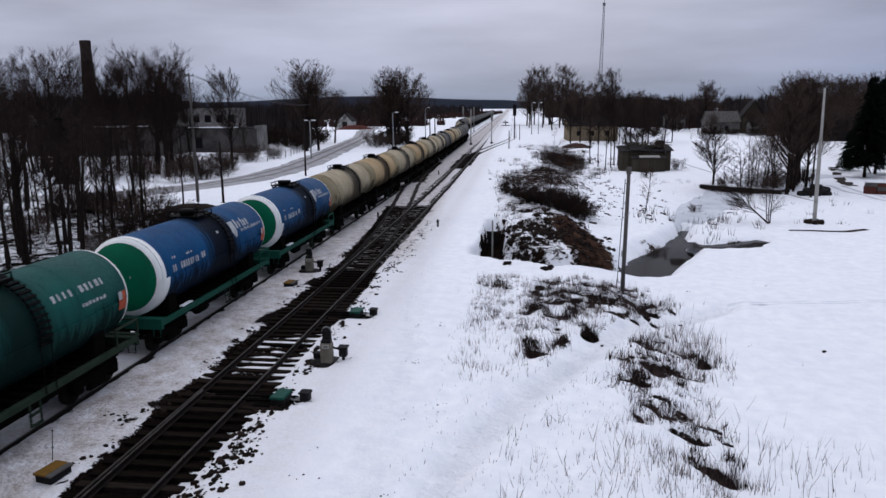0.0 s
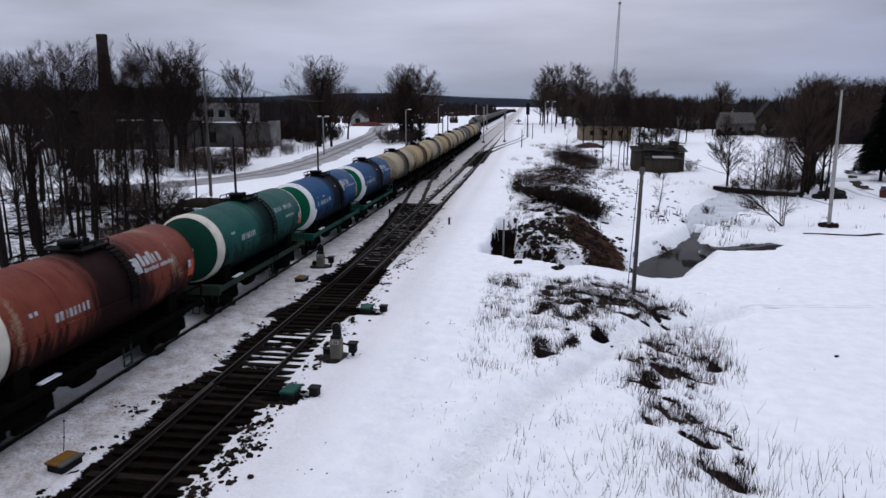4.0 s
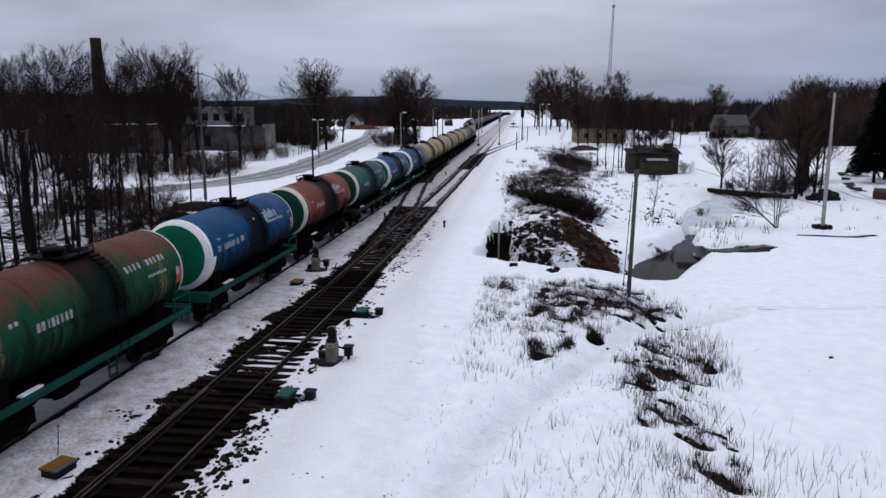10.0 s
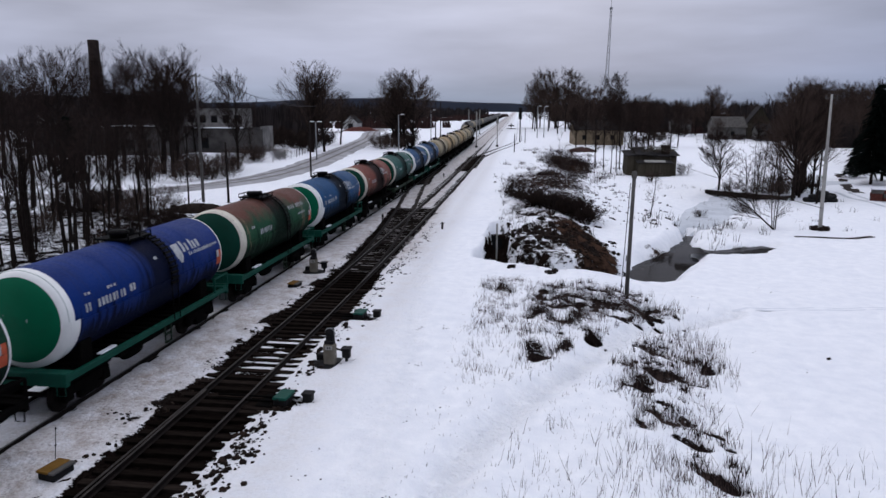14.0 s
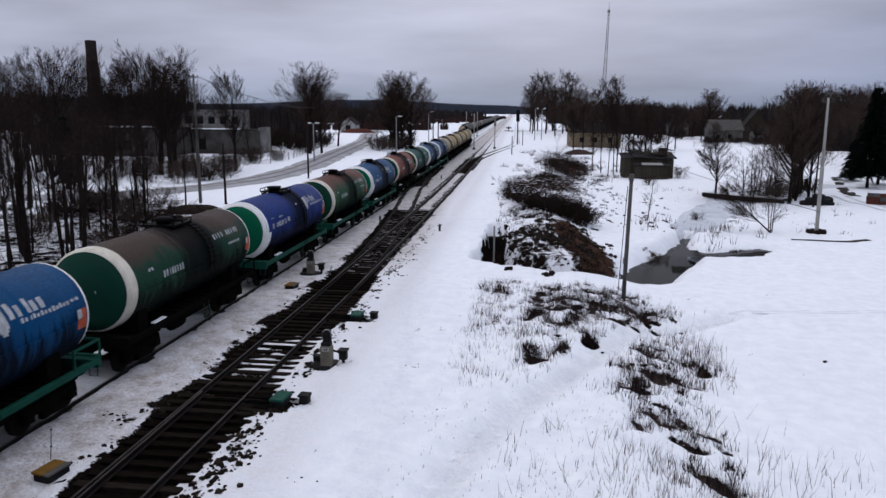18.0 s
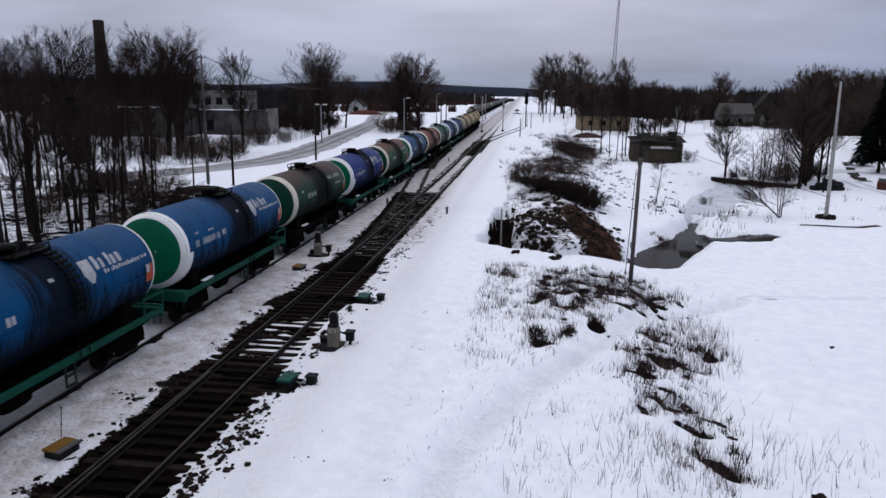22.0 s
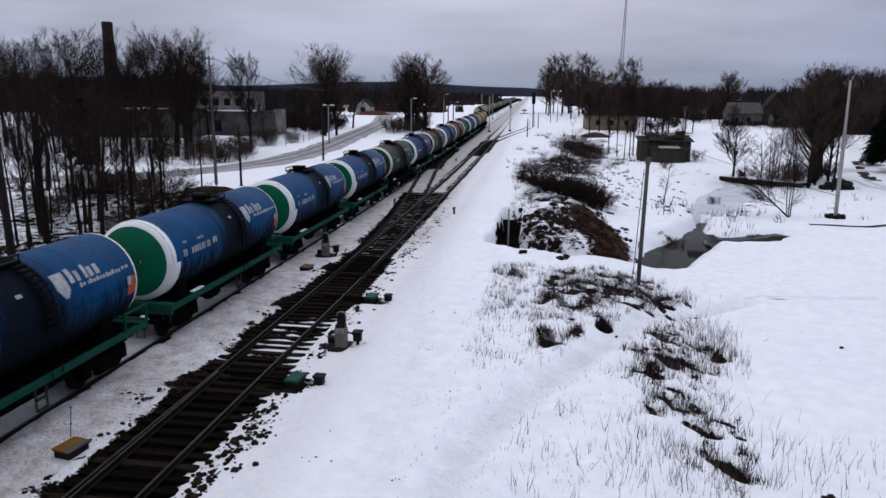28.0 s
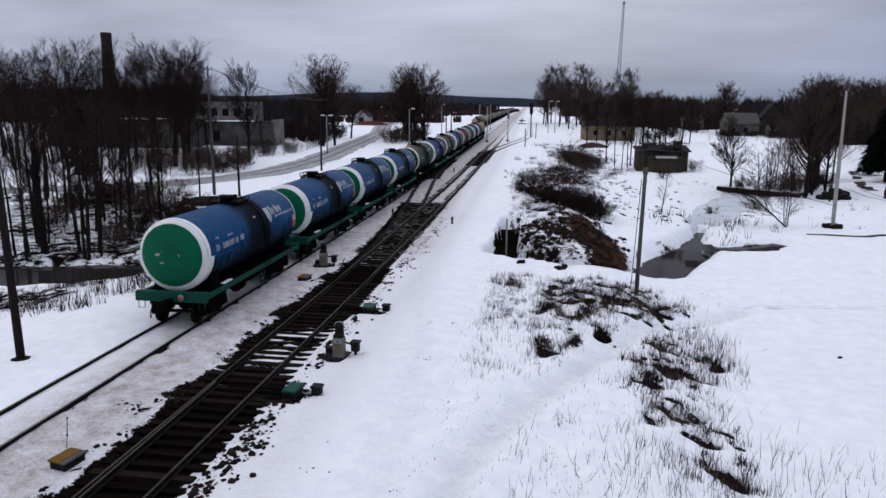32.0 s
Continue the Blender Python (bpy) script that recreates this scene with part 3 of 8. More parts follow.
# bare earth on the grassy bank, then beside the switch machines and the track
PATCHES = [(2.7, 34.2, 1.1, 1.2, 1.0), (3.6, 33.2, 0.9, 1.0, 1.0), (4.9, 32.9, 0.8, 0.7, 1.0), (6.1, 34.6, 0.9, 0.5, 1.05), (6.9, 33.4, 0.4, 0.4, 1.1), (1.7, 30.2, 0.6, 0.8, 0.95), (2.65, 28.2, 0.3, 0.75, 1.15),
           (0.45, 25.5, 0.5, 0.7, 1.1), (1.4, 26.5, 0.3, 0.5, 1.0), (0.4, 31.0, 0.35, 0.4, 1.05), (-1.5, 35.2, 0.5, 0.5, 0.9), (3.75, 23.4, 0.55, 0.6, 1.15), (3.7, 25.2, 0.35, 0.4, 1.05), (4.6, 25.0, 0.4, 0.45, 1.1),
           (5.3, 25.1, 0.35, 0.5, 1.05), (4.9, 27.8, 0.6, 0.6, 1.1), (6.8, 26.7, 0.35, 0.8, 1.1), (4.4, 20.9, 0.4, 0.45, 1.15), (4.0, 21.6, 0.35, 0.4, 1.1),
           (-7.3, 20.0, 1.1, 0.6, 1.0), (-7.1, 29.3, 1.1, 0.6, 1.0), (-7.4, 23.6, 1.0, 0.6, 1.0), (-7.6, 26.2, 0.5, 0.5, 0.95), (-11.75, 18.3, 0.55, 0.3, 1.15), (-7.75, 16.6, 0.35, 1.5, 0.92), (-7.6, 18.0, 0.35, 0.8, 0.85)]

scarp_rnd = random.Random(15)
# small breaks in the snow of the bank where the earth looks out
SCARPS = [(5.0, 17.75, 0.72, 0.23, 1.6), (4.9, 19.7, 0.6, 0.26, 1.6), (5.55, 20.6, 0.55, 0.24, 1.5), (5.9, 19.8, 0.25, 0.2, 1.4), (4.5, 20.9, 0.55, 0.34, 1.6), (4.0, 21.5, 0.4, 0.24, 1.4),
          (3.75, 23.3, 0.7, 0.36, 1.6), (4.65, 25.0, 0.5, 0.26, 1.5), (5.4, 25.2, 0.45, 0.24, 1.45), (4.9, 27.9, 0.6, 0.3, 1.5), (5.3, 26.9, 0.4, 0.24, 1.4), (6.8, 26.4, 0.3, 0.5, 1.4), (2.65, 28.1, 0.3, 0.6, 1.6), (0.45, 25.4, 0.55, 0.5, 1.45)]
for i_ in range(34):
    y0_ = scarp_rnd.uniform(19.0, 29)
    SCARPS.append((4.3 + 0.13 * (y0_ - 21) + scarp_rnd.gauss(0, 0.8), y0_, scarp_rnd.uniform(0.2, 0.5), scarp_rnd.uniform(0.14, 0.26), scarp_rnd.uniform(1.05, 1.4)))
for i_ in range(80):
    x0_ = scarp_rnd.uniform(0.6, 6.2)
    SCARPS.append((x0_, 34.2 - 0.35 * abs(x0_ - 3.2) + scarp_rnd.gauss(0, 1.5), scarp_rnd.uniform(0.25, 0.7), scarp_rnd.uniform(0.18, 0.42), scarp_rnd.uniform(1.0, 1.4)))


def trod_mask(x, y):
    t = np.zeros(np.shape(x))
    for line, w in ((PATH, 0.55), (TRAIL, 0.9)):
        d, _, _ = line_dist(x, y, [(a, b, 1, 1) for a, b in line])
        t = np.maximum(t, (1.3 if w < 0.6 else 0.6) * np.exp(-(d / w) ** 2))
    c = track_bend(y)
    return np.maximum(t, 0.7 * np.exp(-((x - c + 12.4) / 1.6) ** 4))


def soil_mask(x, y):
    s = np.full(np.shape(x), -0.55)
    # spoil bank
    e = np.exp(-(((x - 4.0 - 0.12 * (48 - y)) / 2.2) ** 2 + ((y - 50.0) / 11.0) ** 2) ** 2)
    s = np.maximum(s, -0.55 + 1.5 * e)
    e = np.exp(-(((x - 0.6) / 3.0) ** 2 + ((y - 49.0) / 10.5) ** 2) ** 2)
    s = np.maximum(s, -0.55 + 1.12 * e)
    e = np.exp(-(((x - 0.6) / 4.6) ** 2 + ((y - 65) / 9.0) ** 2) ** 2)
    s = np.maximum(s, -0.55 + 1.14 * e)
    e = np.exp(-(((x - 9.3) / 1.2) ** 2 + ((y - 53.4) / 1.0) ** 2) ** 2)
    s = np.maximum(s, -0.55 + 1.05 * e)
    e = np.exp(-(((x - 2.2) / 7.5) ** 2 + ((y - 92) / 24) ** 2) ** 2)
    s = np.maximum(s, -0.55 + 1.17 * e)
    # brown soil by the rivulet, also standing in for its bank's shade
    e = np.exp(-(((x - 15.6) / 2.5) ** 2 + ((y - 53.3 - (x - 15.6) * 0.55) / 0.95) ** 2) ** 2)
    s = np.maximum(s, -0.55 + 1.35 * e)
    e = np.exp(-(((x - 6.5) / 5.5) ** 2 + ((y - 130) / 30) ** 2) ** 2)
    s = np.maximum(s, -0.55 + 1.34 * e)
    # open bed of the second track
    yy = np.asarray(y, float)
    w = 1.5 + 0.35 * lumps(x, y, 1.1, 21)
    cx = -9.75 + track_bend(yy)
    bed = 1 - ramp01(np.abs(x - cx) , w - 0.25, w + 0.35)
    bed = bed * (1 - ramp01(yy, 64.5, 66.5)) + bed * ramp01(yy, 104, 108) * (1 - ramp01(yy, 138, 143))
    swing = np.clip((yy - 32) / 76, 0, 1)
    cross = SIDE_X + track_bend(yy) - 5.04 * swing * swing * (3 - 2 * swing)
    side = 1 - ramp01(np.abs(x - cross), 1.35 + 0.2 * lumps(x, y, 1.1, 21), 1.75)
    bed = np.maximum(bed, side * ramp01(yy, 36, 40) * (1 - ramp01(yy, 64.5, 66.5)))
    bed = np.maximum(bed, side * ramp01(yy, 82, 88) * (1 - ramp01(yy, 116, 122)))
    snowy = np.exp(-((yy - 24.4) / 3.0) ** 4) * (1 - 0.9 * ramp01(SIDE_X + track_bend(yy) - x, 0.75, 0.95))
    bed = bed * (1 - ramp01(x - SIDE_X - track_bend(yy), 0.95, 1.25) * ramp01(yy, 32, 40))
    s = np.maximum(s, -0.55 + (1.5 - (0.55 + 0.35 * lumps(x, yy, 0.35, 22) + 0.4 * lumps(x, yy, 1.1, 24)) * snowy) * bed)
    # stones thrown along the shoulder of the track
    sh = np.exp(-((x + 7.6) / 0.55) ** 2) * (1 - ramp01(yy, 55, 66))
    s = np.maximum(s, -0.55 + 0.92 * sh)
    sh = np.exp(-((x - cx + 1.75) / 0.42) ** 2) * (1 - ramp01(yy, 50, 62))
    s = np.maximum(s, -0.55 + 0.98 * sh)
    # near-black tone over the whole culvert pit
    e = np.exp(-(((x + 2.4) / 0.95) ** 2 + ((yy - 51) / 8.0) ** 2) ** 2)
    s = np.maximum(s, -0.55 + 1.9 * e)
    # bare patches on the grassy bank, and beside the switch machines
    for px_, py_, rx_, ry_, k_ in PATCHES:
        e = np.exp(-(((x - px_) / rx_) ** 2 + ((yy - py_) / ry_) ** 2) ** 1.5)
        s = np.maximum(s, -0.55 + (k_ + 0.16) * e)
    for px_, py_, rx_, ry_, k_ in SCARPS if x.size > 50 or (x.max() > -2 and x.min() < 9 and y.max() > 14 and y.min() < 40) else ():
        u, v = (x - px_) * 0.80 - (yy - py_) * 0.60, (x - px_) * 0.60 + (yy - py_) * 0.80
        e = np.exp(-((u / rx_ / 1.15) ** 2 + (v / ry_ / 1.25) ** 2) ** 1.5)
        s = np.maximum(s, -0.55 + (k_ + 0.12) * e)
    # thawed strips along the rails farther out
    for dx in (-0.8, 0.8, -4.3, -5.8):
        sh = np.exp(-((x - cx + 0.2 - dx) / 0.55) ** 2) * ramp01(yy, 62, 68) * (1 - ramp01(yy, 150, 240))
        s = np.maximum(s, -0.55 + 1.25 * sh)
    # wooded ground on the far side of the train
    e = ramp01(-x, 20, 25) * (1 - ramp01(yy, 60, 72)) * ramp01(yy, 20, 28)
    s = np.maximum(s, -0.55 + (1.06 + 0.18 * lumps(x, yy, 1.6, 23)) * e)
    e = np.exp(-(((x + 30) / 7) ** 2 + ((yy - 61) / 4.5) ** 2))
    s = np.maximum(s, -0.55 + 0.95 * e)
    return s


def grit_mask(x, y):
    yy = np.asarray(y, float)
    c = track_bend(yy)
    g = np.exp(-((x - c + 12.9) / 2.1) ** 4) * 0.85
    g = np.maximum(g, 0.35 * np.exp(-((x - c + 9.6) / 3.2) ** 4))
    g = np.maximum(g, 0.30 * np.exp(-((x - c + 6.6) / 1.1) ** 2))
    g = np.maximum(g, 0.95 * np.exp(-((x - c + 11.8) / 2.5) ** 4) * ramp01(yy, 66, 74) * (1 - ramp01(yy, 98, 106)))
    swing = np.clip((yy - 32) / 76, 0, 1)
    cross = c + SIDE_X - 2.52 * swing * swing * (3 - 2 * swing)
    return np.maximum(g, 0.9 * np.exp(-((x - cross) / 3.2) ** 4) * ramp01(yy, 34, 46))


TRACK_X, SIDE_X = -14.58, -9.54


def track_bend(y):
    """The lines bear slightly to the left beyond 20 m."""
    y = np.asarray(y, float)
    t = np.clip(y - 20, 0, 120)
    return -8.3e-5 * t * t - 0.0199 * np.maximum(0, y - 140)


def train_x(y):
    """The train's line takes a turnout to the left far out."""
    return TRACK_X + track_bend(y) - 5.2 * ramp01(y, 180, 250)


def grid_line(stops):
    out = [stops[0][0]]
    for (a, sa), (b, sb) in zip(stops, stops[1:]):
        while out[-1] < b - 1e-6:
            t = (out[-1] - a) / (b - a)
            out.append(min(b, out[-1] + sa + (sb - sa) * t))
    return np.array(out)


def build_ground():
    xs = grid_line([(-2600, 300), (-300, 30), (-60, 2.5), (-36, 0.8), (-18, 0.45), (-8, 0.36), (-6.5, 0.2), (7.5, 0.17), (9.5, 0.35), (22, 0.45), (34, 0.9), (60, 2.5), (300, 30), (2600, 300)])
    ys = grid_line([(-120, 12), (0, 1.5), (12, 0.25), (15, 0.17), (37, 0.2), (41, 0.33), (62, 0.45), (110, 0.9), (150, 1.6), (220, 5), (700, 25), (3200, 260)])
    X, Y = np.meshgrid(xs, ys)
    Z = height(X, Y)
    nx, ny = len(xs), len(ys)
    co = np.column_stack([X.ravel(), Y.ravel(), Z.ravel()])
    me = bpy.data.meshes.new("ground")
    i = np.arange((ny - 1) * (nx - 1))
    r, c = i // (nx - 1), i % (nx - 1)
    a = r * nx + c
    quads = np.column_stack([a, a + 1, a + nx + 1, a + nx])
    me.vertices.add(len(co))
    me.vertices.foreach_set("co", co.ravel())
    me.loops.add(quads.size)
    me.loops.foreach_set("vertex_index", quads.ravel())
    me.polygons.add(len(quads))
    me.polygons.foreach_set("loop_start", np.arange(0, quads.size, 4))
    me.polygons.foreach_set("loop_total", np.full(len(quads), 4))
    me.polygons.foreach_set("use_smooth", np.ones(len(quads), bool))
    for key, val in (("soil", soil_mask(X, Y)), ("grit", grit_mask(X, Y)), ("trod", trod_mask(X, Y)),
                     ("clay", 1.3 * np.exp(-(((X - 4.0 - 0.12 * (48 - Y)) / 2.4) ** 2 + ((Y - 49.5) / 12) ** 2) ** 2) + 0.9 * np.exp(-(((X - 2.2) / 7) ** 2 + ((Y - 84) / 24) ** 2)) + 0.8 * np.exp(-(((X - 6.0) / 6) ** 2 + ((Y - 128) / 32) ** 2)) + np.exp(-(((X - 9.3) / 1.3) ** 2 + ((Y - 53.4) / 1.2) ** 2)))):
        at = me.attributes.new(key, "FLOAT", "POINT")
        at.data.foreach_set("value", val.ravel().astype(np.float32))
    me.update()
    me.validate()
    me.materials.append(M["snow"])
    ob = new("ground", me)
    return tagged(ob, "snow-covered ground with bare dark earth showing through", "ground", kind="structure")


build_ground()


def ribbon(name, line, width, lift, mat, label, category, step=1.5, z=None, rag=0.25, kind="structure"):
    """A flat band along a polyline, laid on the land or at a fixed level."""
    pts = []
    for (ax, ay, aw), (bx, by, bw) in zip([(*p[:2], p[2] if len(p) > 2 else width) for p in line], [(*p[:2], p[2] if len(p) > 2 else width) for p in line[1:]]):
        nseg = max(1, int(math.hypot(bx - ax, by - ay) / step))
        pts += [(ax + (bx - ax) * i / nseg, ay + (by - ay) * i / nseg, aw + (bw - aw) * i / nseg) for i in range(nseg)]
    pts.append((*line[-1][:2], line[-1][2] if len(line[-1]) > 2 else width))
    pa = np.array(pts)
    for _ in range(6):
        pa[1:-1] = (pa[:-2] + 2 * pa[1:-1] + pa[2:]) / 4
    g, cols = Geo(), 7
    for i, (x, y, w) in enumerate(pa):
        d = pa[min(i + 1, len(pa) - 1)] - pa[max(i - 1, 0)]
        nrm = np.array([d[1], -d[0]]) / (np.hypot(d[0], d[1]) + 1e-9)
        for k in range(cols):
            u = (k / (cols - 1) - 0.5) * 2
            ww = w / 2 + (rag * float(lumps(np.array([x * 1.0 + 50 * np.sign(u)]), np.array([y]), 2.5, 31)[0]) if abs(u) > 0.9 else 0)
            px_, py_ = x + nrm[0] * u * ww, y + nrm[1] * u * ww
            g.v.append((px_, py_, (ground_z(px_, py_) + lift * (1 - 0.9 * abs(u) ** 4)) if z is None else z))
    for i in range(len(pa) - 1):
        for k in range(cols - 1):
            a = i * cols + k
            g.face((a, a + 1, a + cols + 1, a + cols), 0, True)
    return tagged(part(name, g, mat), label, category, kind=kind)


ribbon("road", ROAD, 6.4, 0.16, M["roadmat"], "wet grey road with slushy wheel tracks between snow banks", "road", 1.6, rag=0.5)
for off_ in (-1.15, 1.0):
    lane_ = [(x + off_ * 0.9, y + off_ * 0.35) if y < 90 else (x + off_, y) for x, y in ROAD]
    ribbon("wheel_rut", lane_, 1.25, 0.172, M["mud"], "dark wet wheel track on the slushy road", "rut", 1.6, rag=0.25)
ribbon("water", [(x, y, 2 * wo + 1.0) for x, y, wi, wo in CREEK[2:]], 4, 0, M["water"], "dark open creek water between snowy banks", "water", 1.5, z=-1.72, rag=0)
ribbon("ice", ICE, 4, 0.14, M["ice"], "grey snow-dusted ice on the upper creek", "ice", 1.0, rag=0.5)
ribbon("water", [(x, y, 2 * wo + 0.6) for x, y, wi, wo in DITCH[1:]], 4, 0, M["water"], "dark water in a ditch beyond the railway", "water", 2.0, z=-1.5, rag=0)
ribbon("water", [(x, y, 2 * wo) for x, y, wi, wo in SIDE_CREEK], 1, 0, M["water"], "narrow dark rivulet cutting through the snow", "water", 1.0, z=-1.08, rag=0)


# ---- railway tracks ----
PROFILE = [(-0.065, -0.18), (0.065, -0.18), (0.065, -0.165), (0.012, -0.14), (0.012, -0.045), (0.037, -0.035), (0.037, -0.004), (0.028, 0.0),
           (-0.028, 0.0), (-0.037, -0.004), (-0.037, -0.035), (-0.012, -0.045), (-0.012, -0.14), (-0.065, -0.165)]


def rail_mesh(name, xy, top):
    """A rail swept along (x, y) points, with its worn head in another material."""
    g, n = Geo(), len(PROFILE)
    for i, (x, y) in enumerate(xy):
        x1, y1 = xy[min(i + 1, len(xy) - 1)]
        x0, y0 = xy[max(i - 1, 0)]
        d = Vector((x1 - x0, y1 - y0)).normalized()
        for px_, pz in PROFILE:
            g.v.append((x + d.y * px_, y - d.x * px_, pz + float(rise(y))))
    for i in range(len(xy) - 1):
        for k in range(n):
            a, b = i * n + k, i * n + (k + 1) % n
            g.face((a, b, b + n, a + n), 1 if k in (6, 7, 8) else 0)
    g.face(list(range(n))[::-1], 0)
    return g.mesh(name, [M["rail"], top])


def spaced(y0, y1, fine=2.5, coarse=12.0, limit=150):
    out = [y0]
    while out[-1] < y1:
        out.append(min(y1, out[-1] + (fine if out[-1] < limit else coarse)))
    return out


def side_x(y):
    return SIDE_X + float(track_bend(y))


def turnout(y, y0, y1, shift):
    """Sideways way of a diverging route between y0 and y1: a curve, then straight, then a counter curve."""
    t = min(1.0, max(0.0, (y - y0) / (y1 - y0)))
    return shift * (t * t * (3 - 2 * t))


def track(label, centre, y0, y1, top, gauge=0.795):
    t = thing("railway_track", label, "railway track")
    t["kind"] = "structure"
    for s in (-1, 1):
        part("rail", rail_mesh("rail", [(centre(y) + s * gauge, y) for y in spaced(y0, y1)], top), None, t)
    return t


main_track = track("polished rails of the running line sunk in trodden snow", lambda y: float(train_x(y)), -60, 1500, M["railtop"])
through_track = track("rusty rails of the straight line in snow", lambda y: TRACK_X + float(track_bend(y)), 185, 1500, M["raildull"])
second_track = track("dark rails on tarred wooden sleepers and dark ballast", side_x, -25, 1500, M["raildull"])
crossover = track("rails of a crossover running between the two tracks", lambda y: side_x(y) - turnout(y, 32, 108, 5.04), 33, 107, M["rail"])
siding = track("rails of a siding bearing off from the second track", lambda y: side_x(y) + turnout(y, 122, 215, 8.0), 123, 520, M["raildull"])
# switch blades that lie against the near rail of the second track, and check rails at the frogs
for y0, y1, dx0, dx1, s in ((4.0, 20.4, 0.24, 0.075, -1),):
    ys = spaced(y0, y1, 1.5)
    part("switch_blade", rail_mesh("switch_blade", [(side_x(y) + s * 0.795 + (-s) * (dx0 + (dx1 - dx0) * (y - y0) / (y1 - y0)) * 1.0, y) for y in ys], M["raildull"]), None, second_track)
for yc, dx in ((60, -0.70), (62, 0.70), (128, 0.70), (126, -0.70)):
    part("check_rail", rail_mesh("check_rail", [(side_x(y) + dx, y) for y in spaced(yc - 2.2, yc + 2.2, 1.0)], M["rail"]), None, second_track)


# black strips where the flanges keep the snow away, painting the grooves' shade
for s in (-1, 1):
    g = Geo()
    for y in spaced(-25, 160, 1.0):
        for k in (0, 1):
            ragged = 0.05 * float(lumps(np.array([y * 1.0 + 40 * k]), np.array([s * 7.0]), 0.9, 33)[0])
            g.v.append((float(train_x(y)) + s * 0.795 + (-0.17 - ragged, 0.13 + ragged)[k], y, -0.165 + float(rise(y))))
    for i in range(len(g.v) // 2 - 1):
        g.face((2 * i, 2 * i + 1, 2 * i + 3, 2 * i + 2))
    part("oily_strip", g, M["frame_black"], main_track, "black strip for the shaded groove along the rail")


# thawed black gravel along the rails of the second track and the crossover
def thaw_strips(centre, y0, y1, owner, seed):
    for s in (-1, 1):
        g = Geo()
        for y in spaced(y0, y1, 0.8):
            x, fade = centre(y) + s * 0.795, 1.0 if y < 120 else 0.75
            for k in (-1, 1):
                ragged = 0.10 * float(lumps(np.array([y + 40.0 * k]), np.array([s * 7.0]), 0.8, seed)[0])
                xx = x + k * (0.21 + ragged) * fade
                g.v.append((xx, y, ground_z(xx, y) + 0.03))
        for i in range(len(g.v) // 2 - 1):
            g.face((2 * i, 2 * i + 1, 2 * i + 3, 2 * i + 2))
        part("thawed_strip", g, M["ballast"], owner, "black thawed gravel along the rail")


thaw_strips(side_x, 37, 190, second_track, 61)
thaw_strips(lambda y: side_x(y) - turnout(y, 32, 108, 5.04), 40, 106, crossover, 62)


def sleeper_mesh(w, long, h=0.15, mat="sleeper"):
    g = Geo()
    g.box(-long / 2, long / 2, -w / 2, w / 2, -h, 0, 0, 0.015)
    return g.mesh("sleeper", M[mat])


SLEEPER, TIMBER, FAR_TIMBER = sleeper_mesh(0.25, 2.75), sleeper_mesh(0.26, 3.6), sleeper_mesh(0.22, 2.75, 0.15, "far_timber")


# ---- dwarf signals, switch machines, boxes beside the track ----
def switch_machine(x, y, reach):
    t = thing("switch_machine", "green switch machine with black cable box beside the rail", "switch machine", "switch machines", pose(x, y, ground_z(x, y) - 0.02, 0, 0, -4))
    g = Geo()
    g.box(-0.75, 0.40, -0.48, 0.46, -0.05, 0.06, 0, 0.02)
    part("base_plate", g, M["frame_black"], t)
    g = Geo()
    g.box(-0.20, 0.22, -0.36, 0.36, 0.06, 0.24, 0, 0.04)
    g.box(-0.24, 0.26, -0.14, 0.14, 0.06, 0.18, 0, 0.03)
    body = part("housing", g, M["blackbox"], t, "dark cast lower housing")
    g = Geo()
    g.box(-0.22, 0.24, -0.38, 0.38, 0.24, 0.31, 0, 0.03)
    part("lid", g, M["greenbox"], body, "green painted lid")
    g = Geo()
    g.tube([(-0.02, -0.39, 0.27), (-0.02, -0.43, 0.24)], 0.03, 6)
    part("lock", g, M["blackbox"], body)
    g = Geo()
    g.box(0.56, 0.86, 0.10, 0.40, -0.05, 0.27, 0, 0.04)
    g.box(0.53, 0.89, 0.07, 0.43, 0.26, 0.32, 0, 0.025)
    part("cable_box", g, M["blackbox"], t, "black cast-iron cable box")
    g = Geo()
    g.tube([(0.30, 0.05, 0.12), (0.44, 0.0, 0.10), (0.50, 0.08, 0.14), (0.60, 0.2, 0.12)], 0.03, 6)
    part("cable", g, M["galv"], t)
    for dy in (-0.16, 0.16):
        g = Geo()
        g.tube([(-0.28, dy, 0.10), (-reach, dy, 0.04)], 0.03, 6)
        part("rod", g, M["frame_black"], t)
    for y0 in (-0.66, 0.40):
        g = Geo()
        g.box(-1.15, 0.34, y0, y0 + 0.24, -0.10, 0.02, 0, 0.02)
        part("bearer", g, M["sleeper"], t)
    return t


switch_machine(-7.52, 20.0, 2.3)
switch_machine(-7.40, 29.45, 2.3)


